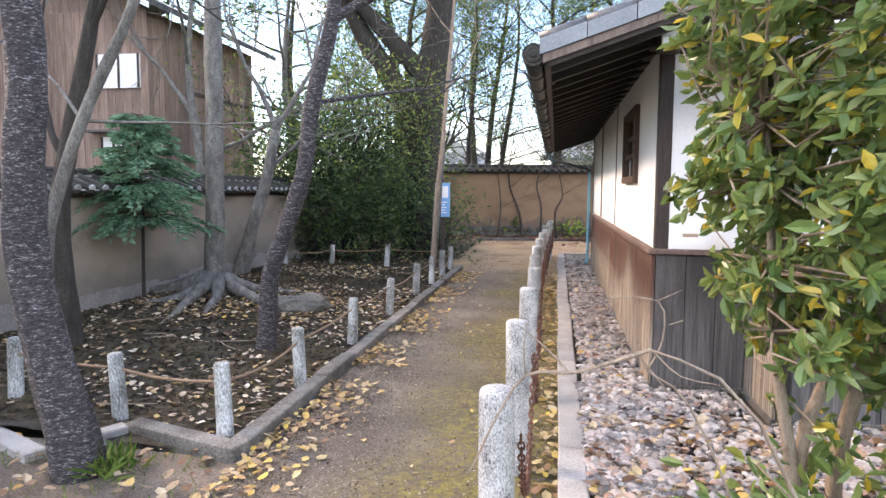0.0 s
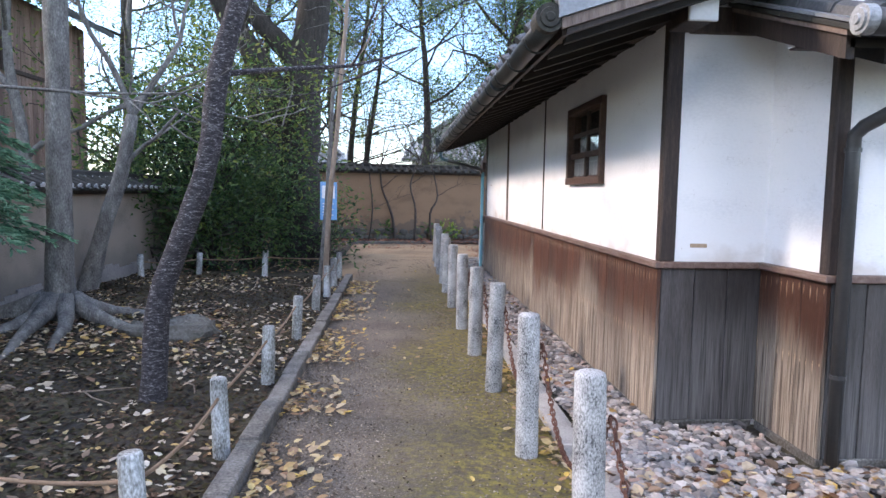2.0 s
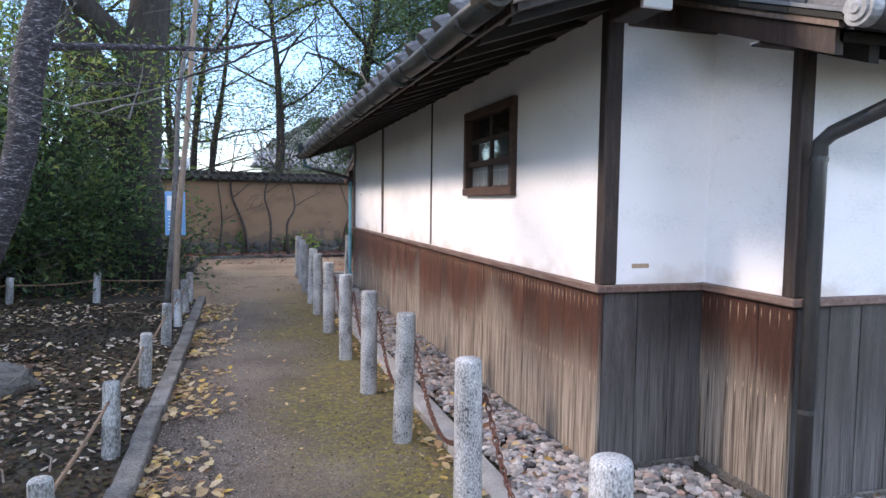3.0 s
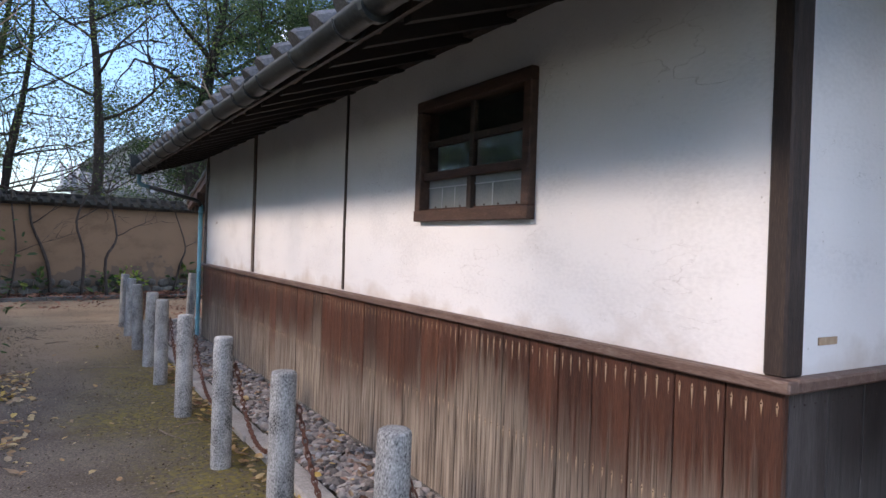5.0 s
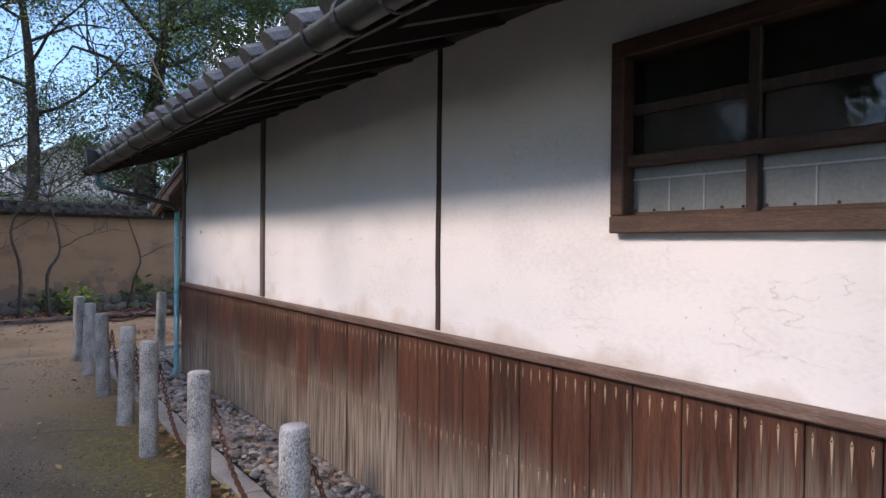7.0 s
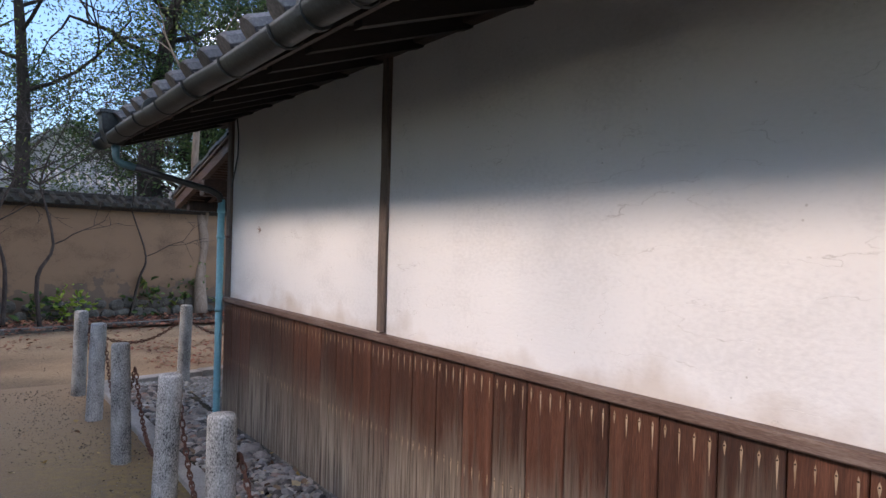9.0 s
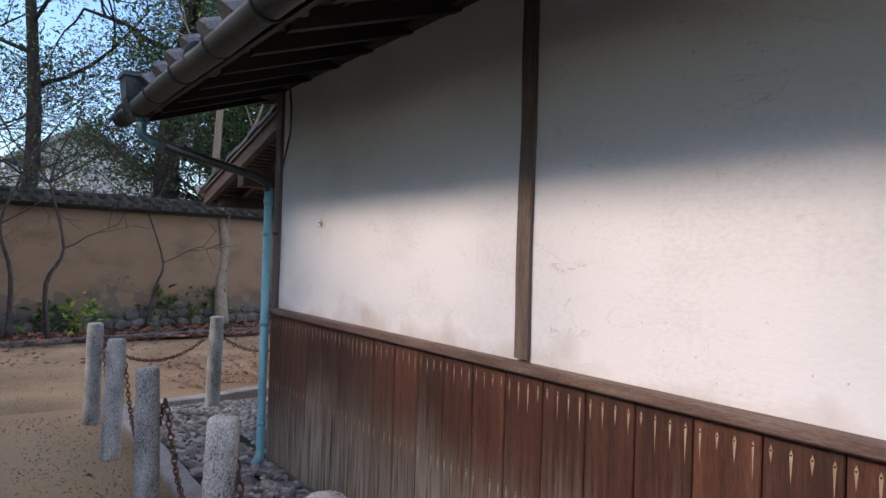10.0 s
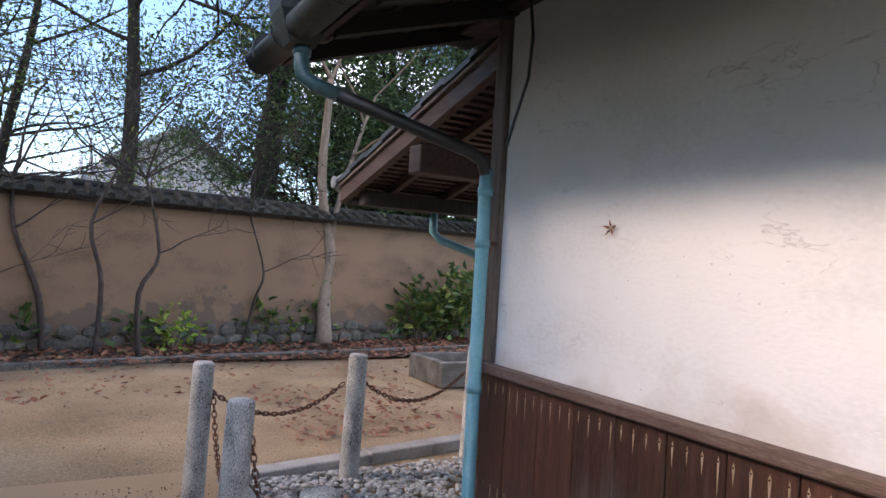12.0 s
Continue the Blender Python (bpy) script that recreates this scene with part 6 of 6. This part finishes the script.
# ---- rocks ----
def stone_mesh(seed, name="stone"):
    r = np.random.default_rng(seed)
    bm = bmesh.new()
    bmesh.ops.create_icosphere(bm, subdivisions=1, radius=1)
    k = r.uniform(0.7, 1.3, 3)
    for v in bm.verts:
        v.co = Vector((v.co.x * k[0], v.co.y * k[1], v.co.z * 0.55 * k[2])) * r.uniform(0.82, 1.15)
    me = bpy.data.meshes.new(name)
    bm.to_mesh(me)
    bm.free()
    return me


ROCKS = [stone_mesh(i) for i in range(9)]


def rock_arrays(i):
    me = ROCKS[i]
    v = np.zeros(len(me.vertices) * 3)
    me.vertices.foreach_get("co", v)
    return v.reshape(-1, 3), np.array([p.vertices[:] for p in me.polygons])


RA = [rock_arrays(i) for i in range(9)]


def stones(name, material, spots, sizes, label):
    """Many loose stones in one mesh."""
    vs, fs, k = [], [], 0
    for (x, y, z), sz in zip(spots, sizes):
        v, f = RA[rng.integers(0, 9)]
        a = rng.uniform(0, 6.28)
        c, s_ = math.cos(a), math.sin(a)
        tilt = rng.uniform(-0.35, 0.35)
        q = v * sz
        q = np.stack([q[:, 0] * c - q[:, 1] * s_, q[:, 0] * s_ + q[:, 1] * c, q[:, 2] + q[:, 0] * tilt], 1) + (x, y, z)
        vs.append(q), fs.append(f + k)
        k += len(v)
    ob = leaf_object(name, material, np.concatenate(vs), np.concatenate(fs))
    return tagged(ob, label, "stones", kind="stuff")


strip = [(rng.uniform(0.33, 0.77), rng.uniform(4.2, 15.6), 0.03 + rng.uniform(0, 0.025)) for _ in range(6500)]
stones("loose_stones", STONE, strip, rng.uniform(0.014, 0.036, len(strip)), "grey and rusty loose stones along the wall")
front = [(0.3 + 4.2 * rng.random() ** 1.3, rng.uniform(2.6, 6.15), 0.03 + rng.uniform(0, 0.025)) for _ in range(10500)]
front = [p for p in front if p[1] < (NY - 0.06 if p[0] > NX - 0.1 else Y0 - 0.06)]
stones("loose_stones", STONE, front, rng.uniform(0.014, 0.038, len(front)), "grey and rusty loose stones before the end wall")
apron = [(rng.uniform(0.34, 2.6), rng.uniform(14.15, 15.85), 0.015 + rng.uniform(0, 0.015)) for _ in range(5200)]
apron = [p for p in apron if p[0] > 0.85 or p[1] > 15.0]
stones("pebbles", PEBBLE, apron, rng.uniform(0.012, 0.024, len(apron)), "grey pebbles of the apron beyond the downpipe")
# larger stones by the downpipe, in the bed, and single large ones in the strip
for i in range(280):
    if 12 <= i < 22:
        continue
    if i < 12:
        x, y, sz = rng.uniform(0.35, 0.7), rng.uniform(12.9, 14.6), rng.uniform(0.06, 0.1)
    elif i < 22:
        x, y, sz = rng.uniform(-4.6, -2.6), rng.uniform(6.6, 9.5), rng.uniform(0.06, 0.16)
    elif i < 150:
        x, y, sz = rng.uniform(0.34, 0.74), rng.uniform(4.5, 13.0), rng.uniform(0.032, 0.055)
    else:
        x, y, sz = rng.uniform(0.4, 3.0), rng.uniform(4.3, 5.5), rng.uniform(0.035, 0.062)
    ob = new("stone", ROCKS[i % 9])
    ob.matrix_world = pose(x, y, 0.045 if x > 0 else bed_height(x, y) + 0.02, rng.uniform(-15, 15), rng.uniform(-15, 15), rng.uniform(0, 360)) @ Matrix.Scale(sz, 4)
    tagged(ob, "loose angular stone lying on the ground", "stone", "single loose stones")
for me in ROCKS:
    me.materials.append(STONE_ONE)
bm = bmesh.new()
bmesh.ops.create_icosphere(bm, subdivisions=4, radius=1)
for v in bm.verts:
    q = v.co * (1 + 0.28 * noise.noise(v.co * 1.4) + 0.10 * noise.noise(v.co * 4))
    q.z = min(q.z, 0.42 + 0.10 * math.floor(2.4 * noise.noise(Vector((q.x * 1.3, q.y * 1.3, 4)))) + 0.05 * noise.noise(q * 5))
    v.co = q
ROCK_FLAT = bpy.data.meshes.new("flat_rock")
bm.to_mesh(ROCK_FLAT)
bm.free()
ROCK_FLAT.materials.append(MOSSROCK)
ob = new("boulder", ROCK_FLAT)
ob.matrix_world = pose(-2.78, 8.55, 0.07, 0, 0, 20) @ Matrix.Diagonal((0.44, 0.27, 0.24, 1))
tagged(ob, "flat grey rock among the roots", "rock")
ob = new("boulder", ROCKS[5])
ob.matrix_world = pose(0.12, 4.15, 0.02, 0, 0, 70) @ Matrix.Diagonal((0.07, 0.06, 0.04, 1))
tagged(ob, "pale flat stone at the kerb's edge", "rock")


# ---- fallen leaves and grass ----
def litter(name, mat, spots, size, label):
    n = len(spots)
    c = np.array(spots, float)
    a = rng.uniform(0, 2 * math.pi, n)
    w = np.stack([np.cos(a), np.sin(a), rng.uniform(-0.1, 0.35, n)], 1)
    ln = size * rng.uniform(0.6, 1.35, n)
    w /= np.linalg.norm(w, axis=1, keepdims=True)
    side = np.stack([-np.sin(a), np.cos(a), rng.uniform(-0.4, 0.4, n)], 1)
    up = np.cross(w, side)
    L, W = ln[:, None], (ln * rng.uniform(0.45, 0.8, n))[:, None]
    curl = rng.uniform(-0.1, 0.35, n)[:, None]
    j = rng.uniform(0.36, 0.56, (4, n, 1))
    v = np.stack([c, c + w * L * .22 + side * W * j[0] + up * W * curl, c + w * L * .62 + side * W * j[1] + up * W * curl * 1.2, c + w * L + up * L * curl * .5,
                  c + w * L * .62 - side * W * j[2] + up * W * curl, c + w * L * .22 - side * W * j[3] + up * W * curl * 0.8], 1).reshape(-1, 3)
    k = np.arange(n)[:, None] * 6
    f = np.concatenate([k + np.array([q]) for q in ([0, 1, 2], [0, 2, 3], [0, 3, 4], [0, 4, 5])], 0)
    return tagged(leaf_object(name, mat, v, f), label, "leaves", kind="stuff")


def bed_spots(n, x0, x1, y0, y1, z=0.008, clump=None):
    out = []
    while len(out) < n:
        x, y = rng.uniform(x0, x1), rng.uniform(y0, y1)
        if clump and noise.noise(Vector((x * clump, y * clump, 1.5))) < rng.uniform(-0.35, 0.25):
            continue
        out.append((x, y, bed_height(x, y) + z))
    return out


def flat_spots(n, x0, x1, y0, y1, z, px=1.0):
    return [(x0 + (x1 - x0) * rng.random() ** px, rng.uniform(y0, y1), z + rng.uniform(0, 0.012)) for _ in range(n)]


litter("fallen_leaves", LITTER_PALE, bed_spots(2900, -4.6, -1.6, 4.75, 12.6, clump=1.4), 0.05, "brown and pale fallen leaves on the dark bed")
litter("fallen_leaves", LITTER, bed_spots(1300, -4.4, -2.4, 7.6, 9.6), 0.06, "brown leaves drifted among the roots")
litter("fallen_leaves", LITTER_Y, [p for p in flat_spots(1300, -1.43, -1.05, 4.0, 12.5, 0.022, 2.2) if noise.noise(Vector((3, p[1] * 1.7, 0))) > -0.15], 0.055, "yellow leaves gathered along the kerb")
litter("fallen_leaves", LITTER_Y, flat_spots(110, -1.4, 0.1, 2.0, 15, 0.022), 0.042, "scattered leaves on the footpath")
litter("fallen_leaves", LITTER_Y, flat_spots(420, 0.02, 0.16, 3.2, 12.5, 0.022), 0.06, "yellow leaves lodged behind the posts")
litter("fallen_leaves", LITTER, flat_spots(700, -4.6, -1.5, 2.0, 4.6, 0.02), 0.06, "fallen leaves on mossy ground")
litter("fallen_leaves", LITTER, flat_spots(3400, 0.3, 4.0, 2.0, 5.5, 0.05, 1.2), 0.06, "brown leaves among the loose stones")
litter("fallen_leaves", LITTER, flat_spots(330, 0.3, 0.78, 5.5, 13.5, 0.05), 0.05, "brown leaves among the strip of stones")
litter("fallen_leaves", LITTER_R, flat_spots(5200, -3.5, 6.5, 20.1, 22.2, 0.035), 0.075, "red-brown leaves covering the border")
litter("fallen_leaves", LITTER_R, flat_spots(420, -2.5, 6.5, 18.3, 20.2, 0.0, 1.0), 0.07, "red-brown leaves scattered over the yard")
litter("fallen_leaves", LITTER_R, flat_spots(420, 0.9, 2.6, 16.6, 18.4, 0.0), 0.06, "red-brown leaves scattered on sand")
litter("fallen_leaves", LITTER, [(x, y, z + 0.03) for x, y, z in flat_spots(1500, -4.6, -2.0, 13.0, 20, 0.03)], 0.06, "brown leaves under the shrubs")
litter("leaf_crumbs", CRUMBS, bed_spots(26000, -4.6, -1.58, 4.7, 12.7, 0.004), 0.034, "crumbled dark leaf bits covering the bed")
litter("leaf_crumbs", CRUMBS, flat_spots(4000, -1.4, 0.15, 2.0, 12.0, 0.018), 0.014, "tiny leaf bits trodden into the path")
OCTA = np.array([(1, 0, 0), (-1, 0, 0), (0, 1, 0), (0, -1, 0), (0, 0, 0.7), (0, 0, -0.7)], float)
OFACE = np.array([(0, 2, 4), (2, 1, 4), (1, 3, 4), (3, 0, 4), (2, 0, 5), (1, 2, 5), (3, 1, 5), (0, 3, 5)])


def grit(name, x0, x1, y0, y1, n, z, lo, hi, label):
    """Small angular bits strewn over trodden ground."""
    c = np.stack([rng.uniform(x0, x1, n), rng.uniform(y0, y1, n), np.full(n, z)], 1)
    r = rng.uniform(lo, hi, (n, 1, 1)) * rng.uniform(0.6, 1.3, (n, 1, 3))
    v = (OCTA[None] * r + rng.normal(size=(n, 6, 3)) * lo * 0.3 + c[:, None]).reshape(-1, 3)
    f = (OFACE[None] + np.arange(n)[:, None, None] * 6).reshape(-1, 3)
    tagged(leaf_object(name, GRIT, v, f), label, "grit", kind="stuff")


grit("grit", -1.44, -0.75, 1.8, 8.0, 11000, 0.014, 0.0028, 0.008, "fine grey grit on the footpath")
grit("grit", -0.75, 0.14, 1.8, 8.0, 5000, 0.014, 0.0028, 0.009, "fine grey grit on the footpath")
grit("grit", -1.44, 0.14, 8.0, 16.0, 8000, 0.014, 0.003, 0.008, "fine grey grit on the footpath")
grit("grit", -2.0, 5.0, 15.8, 20.2, 2500, -0.008, 0.003, 0.007, "fine grit strewn over the yard")
n = 2600
c = np.array(flat_spots(n, -4.5, -1.3, 2.0, 4.55, 0.0))
w = rng.normal(size=(n, 3)) * 0.45
w[:, 2] = 1
ln = rng.uniform(0.02, 0.06, n)
v, f = leaf_mesh(c, w, ln, ln * 0.1)
tagged(leaf_object("grass", GRASS, v, f), "short sparse grass on mossy ground", "grass", kind="stuff")
for x, y, k in ((-2.03, 4.36, 70), (-1.97, 4.28, 30)):
    c = np.array([(x, y, 0.01)] * k) + rng.normal(size=(k, 3)) * (0.05, 0.05, 0)
    w = rng.normal(size=(k, 3)) * 0.6
    w[:, 2] = 1
    ln = rng.uniform(0.07, 0.16, k)
    v, f = leaf_mesh(c, w, ln, ln * 0.045, 0.4)
    tagged(leaf_object("grass_tuft", GRASS, v, f), "tuft of long grass at the cherry's foot", "grass")
# bare twigs beside the path
def bare_twigs(at, runs, label):
    """A leafless branch: its main run and the twigs that leave it, as one plant standing in the ground."""
    t = thing("bare_branch", at, label, "branch")
    for pts, r in runs:
        line, rr = wobble([Vector(p) - Vector(at) for p in pts], [0.6 * r * (1 - 0.6 * k / max(1, len(pts) - 1)) for k in range(len(pts))], 3, 0.012)
        Shape().tube(line, rr, 6, rough=0.2).object("twig", BARK_TAN, t, smooth=True)
    return t


bare_twigs((0.66, 2.62, 0.0), [(((0.66, 2.62, 0.0), (0.6, 2.55, 0.6), (0.42, 2.52, 1.06), (0.26, 2.515, 1.165)), 0.009), (((0.26, 2.515, 1.165), (0.183, 2.515, 1.135), (0.139, 2.515, 1.122), (0.072, 2.515, 1.114), (0.023, 2.515, 1.035), (-0.01, 2.5, 0.96)), 0.006),
                               (((0.072, 2.515, 1.114), (0.069, 2.515, 1.156), (0.074, 2.52, 1.2)), 0.003), (((0.26, 2.515, 1.165), (0.3, 2.5, 1.13), (0.36, 2.5, 1.12)), 0.003), (((0.139, 2.515, 1.122), (0.11, 2.53, 1.15), (0.06, 2.54, 1.19)), 0.003)],
           "bare pale leafless branch reaching out beside the path")
bare_twigs((0.75, 3.3, 0.0), [(((0.75, 3.3, 0.0), (0.62, 3.22, 0.5), (0.46, 3.2, 0.86), (0.35, 3.2, 0.95), (0.33, 3.2, 1.02)), 0.008), (((0.35, 3.2, 0.95), (0.385, 3.2, 1.03), (0.37, 3.2, 1.13), (0.22, 3.2, 1.13)), 0.005),
                              (((0.37, 3.2, 1.13), (0.43, 3.2, 1.16)), 0.003), (((0.40, 3.2, 1.07), (0.44, 3.2, 1.085)), 0.003), (((0.4, 3.2, 0.9), (0.3, 3.2, 1.02), (0.26, 3.2, 1.04), (0.205, 3.2, 1.04)), 0.004), (((0.29, 3.2, 1.02), (0.23, 3.2, 0.99)), 0.003)],
           "bare pale leafless branch before the grey boards")
for i in range(9):
    a, ln = rng.uniform(-0.5, 0.6) + (math.pi if i % 2 else 0), rng.uniform(0.4, 0.8)
    s = Shape().tube([(0, 0, 0.012), (math.cos(a) * ln * .5, math.sin(a) * ln * .5, 0.05), (math.cos(a + .3) * ln, math.sin(a + .3) * ln, 0.02)], [0.009, 0.007, 0.004], 6)
    ob = s.object("fallen_branch", BARK_STEM, smooth=True)
    ob.location = (rng.uniform(0.45, 1.0), rng.uniform(2.9, 3.8), 0.03)
    tagged(ob, "dry brown fallen branch lying on the stones", "branch", "fallen branches by the shrub")
for i in range(26):
    x, y = (rng.uniform(-4.3, -1.8), rng.uniform(5, 12)) if i < 18 else (rng.uniform(-1.2, 0), rng.uniform(9, 16))
    a = rng.uniform(0, 6.28)
    ln = rng.uniform(0.15, 0.5)
    z = bed_height(x, y) + 0.012 if x < -1.5 else 0.02
    s = Shape().tube([(0, 0, 0), (math.cos(a) * ln * .5, math.sin(a) * ln * .5, 0.012), (math.cos(a + .2) * ln, math.sin(a + .2) * ln, 0.002)], [0.006, 0.005, 0.003], 5)
    ob = s.object("twig", BARK_TAN)
    ob.location = (x, y, z)
    tagged(ob, "thin dry twig lying on the ground", "twig", "twigs on the ground")

# ---- boards of the wainscot ----
PW, GAP = 0.187, 0.004


def boards(parent, a, b, mat):
    """Boards from a to b (ground plan), facing to the left of that way; each with its own nails."""
    a, b = Vector((*a, 0)), Vector((*b, 0))
    d = b - a
    n = max(1, round(d.length / PW))
    p = d.length / n
    meshes, marks = [], []
    for q in range(8):
        s = Shape().box((-0.024, GAP / 2, 0.066), (-0.001, p - GAP / 2, 0.974), 0.003)
        me = bpy.data.meshes.new("board")
        me.from_pydata(s.v, [], s.f)
        me.materials.append(mat)
        meshes.append(me)
        mk = Shape()
        for zz in (0.935, 0.55):
            for k in range(4):
                yk = 0.022 + k * (p - 0.044) / 3
                lg = rng.uniform(0.025, 0.1) if zz > 0.9 else rng.uniform(0.008, 0.07)
                wd = rng.uniform(0.003, 0.0052)
                mk.add([(-0.0248, yk, zz + 0.014), (-0.0248, yk + wd, zz), (-0.0248, yk, zz - lg), (-0.0248, yk - wd, zz)], [(0, 1, 2, 3)])
        me2 = bpy.data.meshes.new("nail_mark")
        me2.from_pydata(mk.v, [], mk.f)
        me2.materials.append(NAILMARK)
        nl = Shape()
        for zz in (0.935, 0.55):
            for k in range(4):
                yk = 0.022 + k * (p - 0.044) / 3
                nl.tube([(-0.0245, yk, zz), (-0.027, yk, zz)], 0.0026, 5)
        me3 = bpy.data.meshes.new("nails")
        me3.from_pydata(nl.v, [], nl.f)
        me3.materials.append(NAIL)
        marks.append((me2, me3))
    ang = math.atan2(d.y, d.x) - math.pi / 2
    for i in range(n):
        q = int(rng.integers(0, 8))
        ob = new("board", meshes[q])
        ob.parent = parent
        ob.matrix_local = Matrix.Translation(a + d.normalized() * p * i) @ Matrix.Rotation(ang, 4, "Z") @ Matrix.Translation((rng.uniform(-0.001, 0.001), 0, rng.uniform(-0.004, 0)))
        for nm, me in zip(("bare_streaks", "nails"), marks[q]):
            if nm == "bare_streaks" and mat is PLANK_GREY:
                continue
            o2 = new(nm, me)
            o2.parent = ob


wain = thing("wainscot_west", (0, 0, 0), "dark brown upright boards bleached grey at their feet", "wainscot", kind="structure")
boards(wain, (WX, Y0 - 0.026), (WX, Y1), PLANK)
wain = thing("wainscot_south", (0, 0, 0), "grey weathered upright boards below the end wall", "wainscot", kind="structure")
boards(wain, (NX - 0.027, Y0), (WX, Y0), PLANK_GREY)
wain = thing("wainscot_notch", (0, 0, 0), "brown upright boards in the corner", "wainscot", kind="structure")
boards(wain, (NX, NY - 0.026), (NX, Y0), PLANK)
wain = thing("wainscot_wing", (0, 0, 0), "grey weathered upright boards below the wing's wall", "wainscot", kind="structure")
boards(wain, (5.2, NY), (NX, NY), PLANK_GREY)
